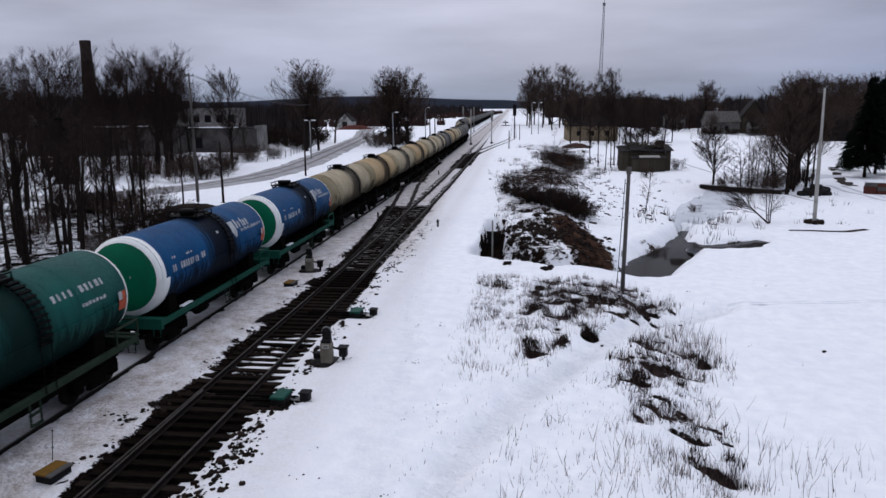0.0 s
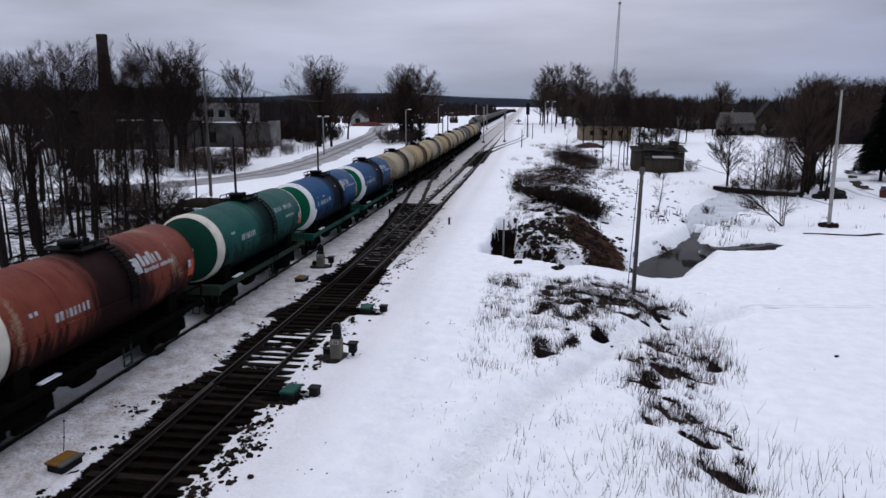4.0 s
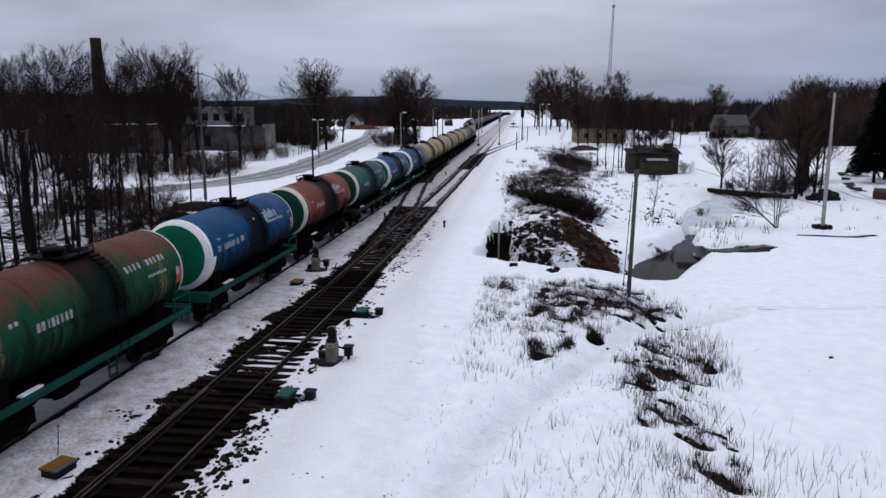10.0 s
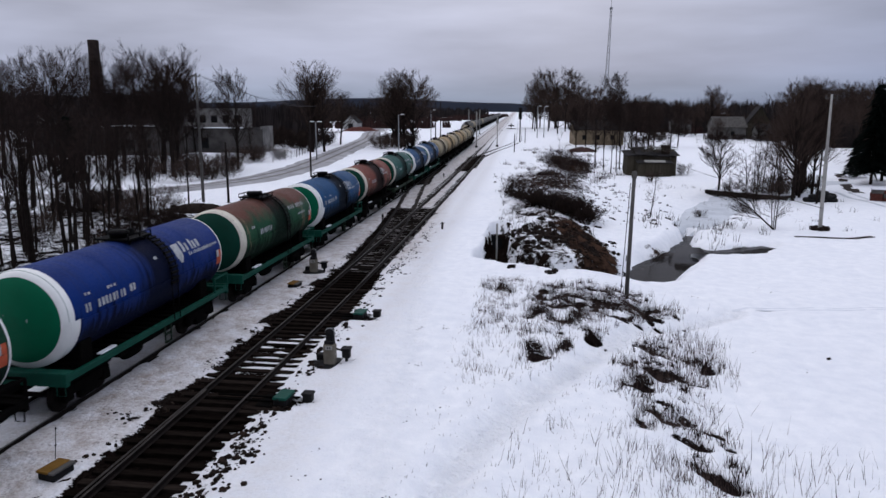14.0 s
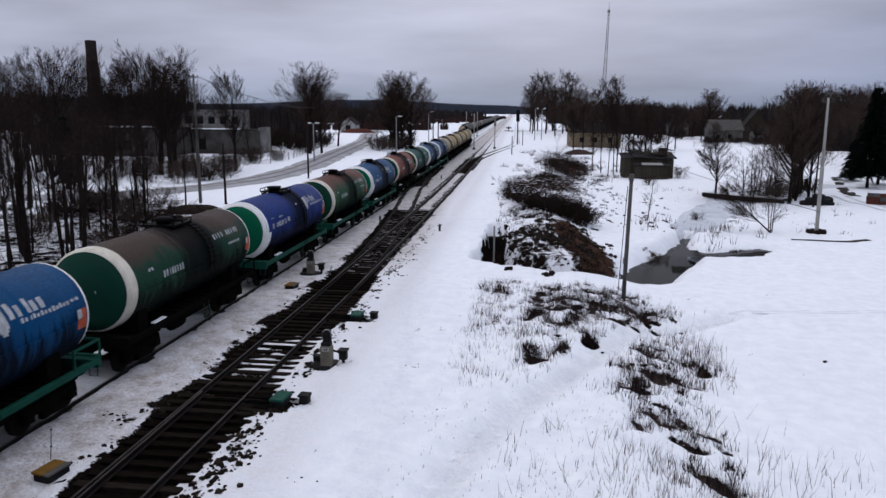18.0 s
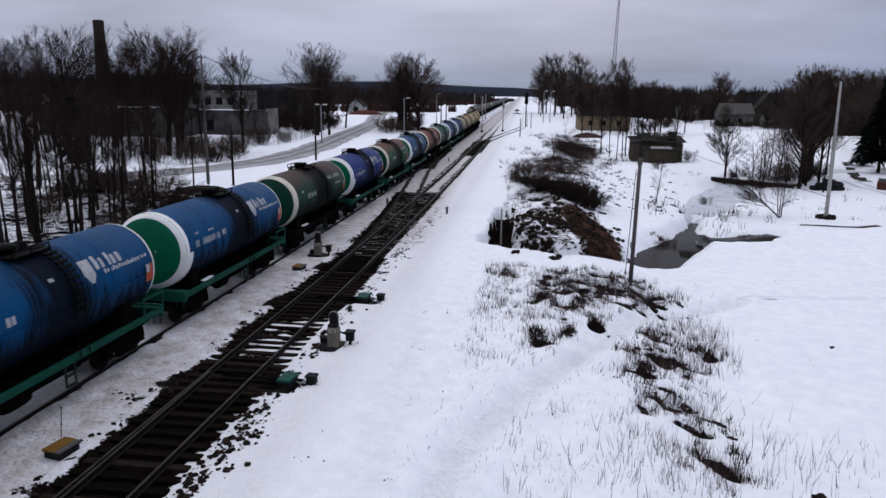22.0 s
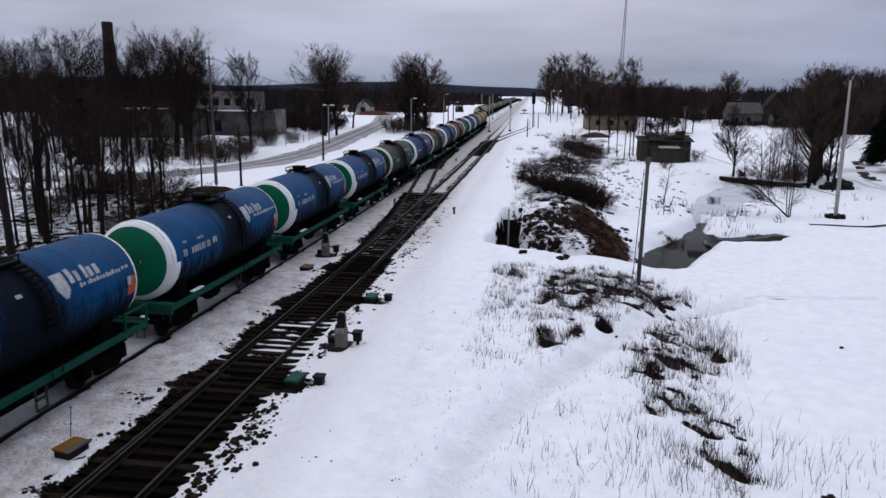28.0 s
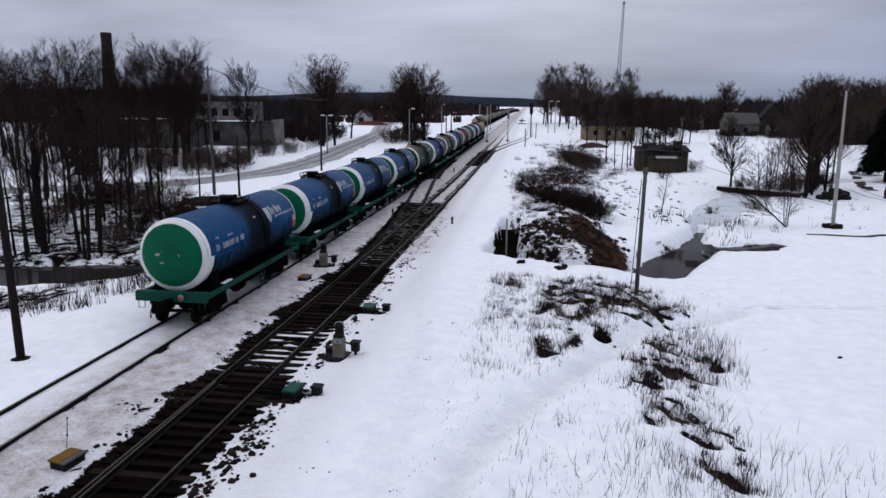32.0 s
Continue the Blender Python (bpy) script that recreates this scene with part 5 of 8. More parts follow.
def tank_car(style, detail=2):
    """One four-axle tank car; its base lies on the rail heads midway between its couplers."""
    looks = {
        "blue": ("blue tank car with a green end and white border", "blue", "cap", "shield", "blue", "frame_green"),
        "bluef": ("bright blue tank car with a green end and white border", "blue", "cap", "flag", "blue", "frame_green"),
        "navy": ("deep blue tank car with a green end and white border", "navy", "cap", "shield", "blue", "frame_green"),
        "teal": ("dark teal tank car with a white end border", "teal", "capdark", "name", "plain", "frame_dull"),
        "red": ("rust-red tank car with a green end and cream border", "red", "capdark", "flag", "plain", "frame_black"),
        "olive": ("green tank car worn to red primer on its crown", "olive", "capdark", "name", "plain", "frame_green"),
        "moss": ("dull green tank car browned on its crown", "moss", "capdark", "name", "plain", "frame_black"),
        "cream": ("dirty cream tank car with black oil stains", "cream", "cream", "", "plain", "frame_black"),
        "ochre": ("ochre-stained cream tank car with black oil runs", "ochre", "cream", "", "plain", "frame_black"),
        "greycream": ("far tank car with the greying of distance in its paint", "greycream", "greycream", "", "plain", "frame_black"),
    }
    label, paint, cap, mark, nums, frame_mat = looks[style]
    t = thing("tank_car", label, "tank car", "cars of the tank train")
    sides = 40 if detail == 2 else 24
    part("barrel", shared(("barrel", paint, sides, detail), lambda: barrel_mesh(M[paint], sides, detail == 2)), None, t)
    part("end_cap", shared(("cap", cap), lambda: cap_mesh(M[cap])), None, t)
    if paint not in ("cream", "ochre", "greycream"):
        blue = paint in ("blue", "navy")
        part("end_band", shared(("band", blue), lambda: band_mesh() if blue else band_mesh((0.93, 0.36), 0, "aged")), None, t, "white painted border" if blue else "yellowed white border")
    for y in (-2.2, 3.0) if detail else ():
        part("strap", shared(("strap", paint, y), lambda: strap_mesh(M[paint], y)), None, t)
    if paint not in ("greycream",):
        part("front_band", shared(("front", paint), lambda: strap_mesh(M["white"] if paint in ("blue", "navy", "teal", "olive", "moss") else M[paint], FORE - 0.05, 0.07)), None, t)
    part("walkway", shared("walkway", platform_mesh), None, t, "oily black walkway")
    part("hatch", shared("hatch", hatch_mesh), None, t)
    if detail:
        part("valve", shared("valve", valve_mesh), None, t)
    part("centre_sill", shared("centre", centre_sill_mesh), None, t)
    # added dark filling that hides bright snow below the barrel
    part("underframe", shared("underframe", shade_bearers_mesh), None, t, "black bearers and pipes added for the shade under the tank")
    if detail == 2:
        part("brake_cylinder", shared("brake", brake_cylinder_mesh), None, t)
    part("side_sill", shared(("sill", frame_mat), lambda: sill_mesh(M[frame_mat])), None, t)
    for y in (-BEAM, 5.66):
        part("end_beam", shared(("beam", frame_mat, y), lambda: beam_mesh(M[frame_mat], y)), None, t)
    bogies = shared("bogie", bogie_mesh)
    for y in (-3.7, 3.9):
        part("bogie", bogies, None, t, at=pose(0, y, 0))
    wheels = []
    for y in (-4.625, -2.775, 2.975, 4.825):
        wheels.append((part("wheelset", shared("wheels", wheelset_mesh), None, t, at=pose(0, y, 0.475)), y))
    if detail:
        for s in (-1, 1):
            part("coupler", shared(("coupler", s), lambda: coupler_mesh(s)), None, t)
        for s in (-1, 1):
            part("side_ladder", shared(("ladder", s), lambda: side_ladder_mesh(s)), None, t)
        for s in (-1, 1):
            part("step", shared(("step", s), lambda: step_mesh(s)), None, t)
    if detail == 2:
        for i, (y, k) in enumerate(((-2.9, 0.42),)):
            g = Geo()
            g.box(-0.09, 0.09, -k, k, 0, 0.04, 0, 0.015)
            part("snow_patch", shared(("snow", i), lambda: g.mesh("snow_patch", M["roofsnow"])), None, t, at=pose(1.30, y, 1.335))
        part("end_railing", shared(("rail", frame_mat), lambda: railing_mesh(M[frame_mat])), None, t)
        if mark:
            for me in shared(("mark", mark), lambda: marks(mark)):
                part(me.name.split(".")[0], me, None, t)
            part("hazard_placard", shared("placard", placard_mesh), None, t, "orange and white hazard placard")
        for me in shared(("nums", nums), lambda: numbers(nums)):
            part("number_bar", me, None, t)
        for row in range(3):
            part("stencil_line", shared(("stencil", row), lambda: stencil_mesh(row)), None, t)
    return t, wheels


STYLES = ["blue", "blue", "blue", "blue", "moss", "navy", "olive", "bluef", "red", "teal", "blue", "blue",
          "cream", "ochre", "cream", "ochre", "cream", "cream", "greycream", "ochre", "cream", "greycream"]
TRAIN = []


def tail_disc(car):
    """Round marker plate on the end beam of the last car."""
    g = Geo()
    g.turned([(0.0, -0.03), (0.07, -0.03), (0.07, -0.024), (0.13, -0.024), (0.13, 0.0)][::-1], 16, "y", (0.45, -BEAM - 0.10, 1.22))
    disc = part("tail_disc", g, M["galv"], car, "small round pale marker plate")
    g = Geo()
    g.turned([(0.0, -0.012), (0.075, -0.012), (0.075, 0.02)][::-1], 14, "y", (0.45, -BEAM - 0.122, 1.22))
    part("disc_centre", g, M["orange"], disc, "red centre")


for k_ in range(58):
    style_ = STYLES[k_] if k_ < len(STYLES) else ("greycream" if k_ % 5 or k_ > 30 else "cream")
    TRAIN.append((k_, *tank_car(style_, 2 if k_ < 12 else 1 if k_ < 20 else 0)))
tail_disc(TRAIN[0][1])


def car_pose(y):
    x0, x1 = float(train_x(y - 3.9)), float(train_x(y + 3.9))
    z0, z1 = float(rise(y - 3.9)), float(rise(y + 3.9))
    return pose((x0 + x1) / 2, y, (z0 + z1) / 2, math.degrees(math.atan2(z1 - z0, 7.8)), 0, -math.degrees(math.atan2(x1 - x0, 7.8)))


def motions():
    for k, car, wheels in TRAIN:
        step = 2.0 if k < 24 else 4.0
        rows = [(i * step, car_pose(TAIL_AT_END + PITCH * k + shift_at(i * step))) for i in range(int(32 / step) + 1)]
        walk(car, rows)
        if k < 12:
            for ws, y in wheels:
                n = 213
                rows = []
                for i in range(n + 1):
                    t = 32.0 * i / n
                    rows.append((t, Matrix.Translation((0, y, 0.475)) @ Matrix.Rotation(-shift_at(t) / 0.475, 4, "X")))
                walk(ws, rows)


# ---- poles, masts and wires ----
def concrete_pole(x, y, h, lean, label, stones=False, mat="concrete"):
    z = ground_z(x, y)
    t = thing("utility_pole", label, "pole", "utility poles", pose(x, y, z - 0.1, 0, lean, 0))
    g = Geo()
    g.box(-0.13, 0.13, -0.11, 0.11, 0, h * 0.5, 0, 0.03)
    g.tube([(0, 0, h * 0.5), (0, 0, h)], [0.135, 0.085], 8)
    part("shaft", g, M[mat], t)
    g = Geo()
    g.box(-0.45, 0.45, -0.05, 0.05, h - 0.35, h - 0.27)
    part("crossarm", g, M["concrete_dark"], t)
    for dx in (-0.4, 0.4, 0):
        g = Geo()
        g.turned([(0.0, h - 0.05), (0.05, h - 0.08), (0.05, h - 0.2), (0.02, h - 0.27)], 8, "z", (dx, 0, 0))
        part("insulator", g, M["concrete_dark"], t)
    if stones:
        for i in range(7):
            w = i * 0.9
            g = Geo()
            g.turned([(0.0, 0.42), (0.17, 0.38), (0.26, 0.2), (0.24, 0)], 7, "z", (0.55 * math.cos(w), 0.5 * math.sin(w), 0))
            part("footing_stone", g, M["clod"], t)
    return t


def wooden_post(x, y, h, r, lean, label):
    z = ground_z(x, y)
    t = thing("wooden_pole", label, "pole", "wooden poles", pose(x, y, z - 0.1, 0, lean, 0))
    g = Geo()
    g.tube([(0, 0, 0), (0.01, 0, h * 0.5), (0, 0, h)], [r, r * 0.9, r * 0.75], 9)
    part("shaft", g, M["pole_wood"], t)
    g = Geo()
    g.turned([(0, 0.16), (r * 2.2, 0.1), (r * 2.8, 0)], 9)
    part("foot_collar", g, M["clod"], t)
    return t


concrete_pole(-32.4, 66.4, 12.6, 0.0, "tall grey concrete power pole beside the road", False, "concrete_dark")
concrete_pole(23.6, 60.8, 11.0, -0.9, "tall pale concrete pole with dark stones at its foot", True)
wooden_post(30.2, 79.4, 6.4, 0.1, 0.4, "slender dark wooden pole near the footbridge")
wooden_post(-29.6, 66.0, 6.0, 0.12, 0, "dark wooden post near the road")
wooden_post(-18.2, 21.6, 8.2, 0.15, -1.0, "dark tarred wooden pole beside the running line")


def steel_pole(x, y, h, lean, label):
    z = ground_z(x, y)
    t = thing("wire_pole", label, "pole", "", pose(x, y, z - 0.1, 0, lean, 0))
    g = Geo()
    g.tube([(0, 0, 0), (0, 0, h)], [0.11, 0.09], 10)
    part("shaft", g, M["concrete_dark"], t)
    g = Geo()
    g.tube([(-0.30, 0.05, 0.05), (-0.16, 0, h - 0.5)], 0.02, 5)
    part("stay", g, M["wire"], t)
    g = Geo()
    g.turned([(0.0, h + 0.12), (0.13, h + 0.08), (0.13, h - 0.25)], 10)
    part("cap", g, M["concrete_dark"], t)
    g = Geo()
    g.box(-0.16, -0.08, -0.04, 0.04, 1.9, 2.2, 0, 0.01)
    part("clamp", g, M["galv"], t)


wooden_post(52.7, 231, 11.0, 0.15, 0, "grey wooden pole in the village")
steel_pole(5.0, 36.3, 6.4, 0.6, "slim dark grey pole with a stay wire by the creek")


def lamp_post(x, y, h, arm, label, heads=1, mat="pole_wood"):
    z = ground_z(x, y)
    t = thing("street_lamp", label, "street lamp", "street lamps", pose(x, y, z - 0.1))
    g = Geo()
    g.tube([(0, 0, 0), (0, 0, h)], [0.13, 0.09], 8)
    part("pole", g, M[mat], t)
    for s in ((1,) if heads == 1 else (-1, 1)):
        g = Geo()
        g.tube([(0, 0, h - 0.25), (s * arm * 0.5, 0, h + 0.05), (s * arm, 0, h + 0.1)], 0.035, 6)
        a = part("arm", g, M["galv"], t)
        g = Geo()
        g.box(min(s * arm, s * (arm + 0.75)), max(s * arm, s * (arm + 0.75)), -0.16, 0.16, h + 0.02, h + 0.2, 0, 0.05)
        part("lamp_head", g, M["white"], a, "pale lamp head")
    return t


wooden_post(-30.1, 94.0, 7.7, 0.13, 0, "dark wooden pole beside the road bend")
lamp_post(-38.3, 123.2, 6.9, 0.35, "street lamp with two pale heads", 2, "galv")
lamp_post(-29.6, 156, 8.0, 0.5, "street lamp beside the line", 1, "galv")
lamp_post(-29.1, 203, 8.8, 0.5, "distant street lamp beside the line", 1, "galv")
lamp_post(1.2, 232, 10.0, 0.4, "distant street lamp by the line-side trees", 1, "galv")
lamp_post(3.4, 236, 10.0, 0.4, "distant street lamp by the line-side trees", 1, "galv")
for x, y, h in ((-28.9, 211, 11.3), (-27.4, 211, 11.6)):
    wooden_post(x, y, h, 0.17, 0, "dark wooden pole beyond the big tree")


def wire_run(a, b, sag, label):
    g = Geo()
    n = 14
    pts = []
    for i in range(n + 1):
        t = i / n
        p = Vector(a).lerp(Vector(b), t)
        p.z -= sag * 4 * t * (1 - t)
        pts.append(p)
    g.tube(pts, 0.022, 4, cap=False)
    tagged(part("overhead_wire", g, M["wire"]), label, "wire", "overhead wires")


zl = ground_z(-32.4, 66.4) + 12.3
wire_run((-32.4, 66.4, zl), (-46, 150, 10.0), 0.9, "thin overhead wire strung along the road")
wire_run((-32.0, 66.4, zl), (-45.5, 150, 10.0), 1.2, "thin overhead wire strung along the road")
wire_run((16.5, 108.5, 3.0), (23.5, 60.2, 1.2), 0.3, "slack cable hanging from the shed")


def signal_mast(x, y, h, label, group="signal masts", wide=0.0):
    z = ground_z(x, y)
    t = thing("signal_mast", label, "signal", group, pose(x, y, z - 0.1))
    g = Geo()
    g.tube([(0, 0, 0), (0, 0, h)], [0.13, 0.10], 8)
    part("mast", g, M["concrete"], t)
    g = Geo()
    g.box(-0.28, 0.28, -0.06, 0.06, h - 1.9, h, 0, 0.05)
    part("signal_board", g, M["concrete_dark"], t)
    for k in range(2):
        g = Geo()
        g.turned([(0.10, 0.0), (0.12, 0.16), (0.09, 0.16)], 10, "y", (0, 0.06, h - 0.5 - 0.8 * k))
        part("hood", g, M["blackbox"], t)
    g = Geo()
    g.box(-0.3, 0.3, -0.3, 0.3, 0.0, 0.5, 0, 0.05)
    part("cable_box", g, M["blackbox"], t)


signal_mast(-8.9, 178, 7.6, "slender grey signal mast beside the second track")
signal_mast(-13.6, 172, 8.6, "tall pale signal mast between the tracks")
signal_mast(-22.5, 250, 9.0, "distant pale signal mast beyond the train")
signal_mast(-19.6, 262, 9.0, "distant pale signal mast beyond the train")
for x, y, h in ((-10.4, 132, 1.4), (-4.0, 155, 4.0), (-2.2, 195, 4.2)):
    wooden_post(x, y, h, 0.11, 0, "short post beside the tracks")


def point_stand(x, y):
    t = thing("buffer_stop", "small dark cross-shaped stand between distant tracks", "track stand", "", pose(x, y, ground_z(x, y) - 0.05))
    g = Geo()
    g.box(-0.2, 0.2, -0.15, 0.15, 0, 2.6, 0, 0.03)
    part("upright", g, M["blackbox"], t)
    g = Geo()
    g.box(-1.3, 1.3, -0.12, 0.12, 1.35, 1.85, 0, 0.03)
    part("crossbar", g, M["blackbox"], t)
    g = Geo()
    g.box(-2.0, 2.0, -0.5, 0.5, 0, 0.4, 0, 0.05)
    part("foot", g, M["concrete_dark"], t)


point_stand(-10.2, 330)


def far_signal(x, y, h):
    t = thing("signal_mast", "tall dark signal mast where the line meets the horizon", "signal", "signal masts", pose(x, y, ground_z(x, y) - 0.1))
    g = Geo()
    g.tube([(0, 0, 0), (0, 0, h)], [0.16, 0.14], 8)
    part("mast", g, M["frame_black"], t)
    g = Geo()
    g.box(-0.5, 0.5, -0.1, 0.1, h - 3.2, h, 0, 0.08)
    part("signal_board", g, M["blackbox"], t)


far_signal(-3.8, 205, 9.6)


def lattice_mast(x, y, h):
    t = thing("radio_mast", "slender red and grey lattice radio mast", "radio mast", "", pose(x, y, ground_z(x, y), 0, 1.0, 0))
    half = lambda z: 0.85 * (1 - z / h) + 0.30
    for sx in (-1, 1):
        for sy in (-1, 1):
            g = Geo()
            g.tube([(sx * half(z), sy * half(z), z) for z in np.linspace(0, h, 14)], 0.10, 5)
            part("leg", g, M["galv"], t)
    g = Geo()
    zs = np.linspace(0, h, 34)
    for a, b in zip(zs, zs[1:]):
        for p, q in (((-1, -1), (1, -1)), ((1, -1), (1, 1)), ((1, 1), (-1, 1)), ((-1, 1), (-1, -1))):
            g.tube([(p[0] * half(a), p[1] * half(a), a), (q[0] * half(b), q[1] * half(b), b)], 0.045, 4)
            g.tube([(q[0] * half(a), q[1] * half(a), a), (p[0] * half(b), p[1] * half(b), b)], 0.045, 4)
    part("bracing", g, M["galv"], t)
    g = Geo()
    g.tube([(0, 0, h - 1), (0, 0, h + 3.5)], 0.1, 6)
    g.box(-0.7, 0.7, -0.25, 0.25, h - 1.6, h - 0.2, 0, 0.05)
    part("aerial", g, M["galv"], t)


lattice_mast(37.3, 392, 61.2)


# ---- bare trees ----
def grow(gw, gt, p, d, long, r, level, top, spec, rnd):
    """One branch and what grows from it: wood into gw, twigs into gt."""
    n = 5 if level == 0 else 3
    pts, rad = [p.copy()], [r]
    q = d.normalized()
    for i in range(n):
        wob = spec["wob"] * (0.5 if level == 0 else 1.0)
        q = (q + Vector((rnd.uniform(-wob, wob), rnd.uniform(-wob, wob), rnd.uniform(-wob, wob) + spec["up"] * (0 if level == 0 else 1)))).normalized()
        pts.append(pts[-1] + q * long / n)
        rad.append(r * (1 - (i + 1) / n * 0.78))
    if level <= 1:
        gw[level].tube(pts, rad, (7, 4)[level], cap=False)
    elif level == 2 and not spec.get("far"):
        gw[1].tube([pts[0], pts[-1]], [rad[0], rad[-1]], 3, cap=False)
    else:
        gt.blade(pts[0], pts[-1], max(spec["twig"], r * 1.6))
    if level >= spec["levels"]:
        return
    kids = spec["kids"][level]
    lo = spec["clear"] if level == 0 else 0.25
    for k in range(kids):
        t = lo + (1 - lo) * (k + rnd.uniform(0.1, 0.9)) / kids
        f = t * n
        i = min(n - 1, int(f))
        b = pts[i].lerp(pts[i + 1], f - i)
        axis = (pts[i + 1] - pts[i]).normalized()
        side = axis.orthogonal()
        side.rotate(Matrix.Rotation(rnd.uniform(0, 2 * math.pi), 3, axis))
        open_ = radians(rnd.uniform(*spec["fan"][level]))
        dd = axis * math.cos(open_) + side * math.sin(open_)
        ll = long * rnd.uniform(*spec["ratio"][level]) * (1.15 - 0.55 * t if level == 0 else 1.0 - 0.3 * t)
        rr = max(0.006, (rad[i] + (rad[i + 1] - rad[i]) * (f - i)) * rnd.uniform(0.4, 0.62))
        grow(gw, gt, b, dd, ll, rr, level + 1, top, spec, rnd)


def tree_meshes(seed, h, stems, spec, bark="bark", r=0.16):
    rnd = random.Random(seed)
    gt = Geo()
    gw = [Geo(), Geo()]
    for s in range(stems):
        a = rnd.uniform(0, 6.28)
        off = 0.0 if stems == 1 else rnd.uniform(0.1, spec.get("clump", 0.5))
        lean = 0.05 if stems == 1 else spec.get("lean", 0.16)
        d = Vector((math.cos(a) * lean * rnd.uniform(0.3, 1), math.sin(a) * lean * rnd.uniform(0.3, 1), 1))
        grow(gw, gt, Vector((math.cos(a) * off, math.sin(a) * off, -0.25)), d, h * rnd.uniform(0.75, 1.0) if stems > 1 else h, r * rnd.uniform(0.7, 1.0) if stems > 1 else r, 0, h, spec, rnd)
    return gw[0].mesh("trunk", M[bark]), gw[1].mesh("branchwork", M[bark] if bark != "birch" else M["bark"]), gt.mesh("crown", M[spec.get("twigs", "twig")])


BROAD = dict(levels=4, kids=(24, 9, 7, 5), clear=0.3, fan=((20, 50), (15, 38), (12, 32), (8, 28)), ratio=((0.40, 0.62), (0.40, 0.64), (0.45, 0.75), (0.5, 0.9)), wob=0.09, up=0.08, twig=0.027, twigs="thorn")
TALL = dict(levels=4, kids=(28, 8, 6, 5), clear=0.28, fan=((18, 42), (14, 32), (10, 28), (8, 26)), ratio=((0.30, 0.50), (0.40, 0.62), (0.45, 0.75), (0.5, 0.9)), wob=0.06, up=0.12, twig=0.030, twigs="thorn")
SLIM = dict(levels=4, kids=(17, 5, 5, 4), clear=0.44, fan=((20, 44), (16, 38), (12, 34), (10, 30)), ratio=((0.16, 0.30), (0.38, 0.6), (0.45, 0.7), (0.5, 0.9)), wob=0.07, up=0.09, clump=0.8, lean=0.12, twig=0.020, twigs="thorn")
BUSH = dict(levels=3, kids=(10, 7, 6), clear=0.08, fan=((15, 50), (15, 45), (12, 40)), ratio=((0.3, 0.55), (0.35, 0.6), (0.4, 0.7)), wob=0.16, up=0.04, clump=0.9, lean=0.6, twig=0.022)
YOUNG = dict(levels=3, kids=(16, 7, 5), clear=0.2, fan=((30, 60), (20, 45), (15, 40)), ratio=((0.20, 0.38), (0.35, 0.55), (0.4, 0.6)), wob=0.10, up=0.06, twig=0.018)
GRAND = dict(levels=4, kids=(30, 9, 6, 6), clear=0.22, fan=((20, 56), (18, 44), (14, 38), (10, 32)), ratio=((0.40, 0.62), (0.38, 0.62), (0.45, 0.75), (0.5, 0.9)), wob=0.12, up=0.06, twig=0.032, far=1, twigs="brown_twig")
HIGH = dict(levels=4, kids=(32, 9, 6, 5), clear=0.24, fan=((20, 50), (16, 40), (14, 36), (10, 32)), ratio=((0.26, 0.46), (0.38, 0.6), (0.45, 0.75), (0.5, 0.9)), wob=0.09, up=0.08, twig=0.034, far=1, twigs="brown_twig")
THICK = dict(BUSH, kids=(11, 8, 7), twig=0.045, far=1, twigs="thorn")
KINDS = {
    "broad": [tree_meshes(s, 10, 1, BROAD, r=0.26) for s in (1, 2, 3)],
    "grand": [tree_meshes(s, 10, 1, GRAND, r=0.30) for s in (21, 22)],
    "high": [tree_meshes(s, 10, 1, HIGH, r=0.17) for s in (23, 24)],
    "tall": [tree_meshes(s, 10, 1, TALL, r=0.17) for s in (4, 5, 6)],
    "slim": [tree_meshes(s, 10, n, SLIM, r=0.135) for s, n in ((7, 3), (8, 2), (9, 4), (10, 1))],
    "bush": [tree_meshes(s, 3, 13, BUSH, r=0.03) for s in (11, 12, 13)],
    "thicket": [tree_meshes(s, 3, 12, THICK, r=0.04) for s in (31, 32)],
    "young": [tree_meshes(s, 4, 1, YOUNG, r=0.05) for s in (14, 15)],
    "birches": [tree_meshes(s, 6, 3, dict(YOUNG, clump=0.5, lean=0.1), "bark", r=0.06) for s in (16,)],
}
TREE_LABELS = {
    "grand": ("large bare round-crowned tree in winter", "tree"), "high": ("tall bare poplar with dense upswept twigs", "tree"),
    "broad": ("bare broad-crowned deciduous tree in winter", "tree"), "tall": ("tall bare tree with upswept branches", "tree"),
    "slim": ("slim bare alder with several dark stems", "tree"), "thicket": ("dense brown thicket of leafless scrub", "bush"), "bush": ("leafless tangled bush in the snow", "bush"),
    "young": ("small bare young tree standing in snow", "tree"), "birches": ("clump of thin dark-stemmed young trees", "tree"),
}
TREE_HEIGHT = {"grand": 11.5, "high": 11.0, "broad": 11.5, "tall": 11.0, "slim": 10.6, "bush": 3.2, "thicket": 3.2, "young": 4.4, "birches": 6.3}
tree_rnd = random.Random(77)


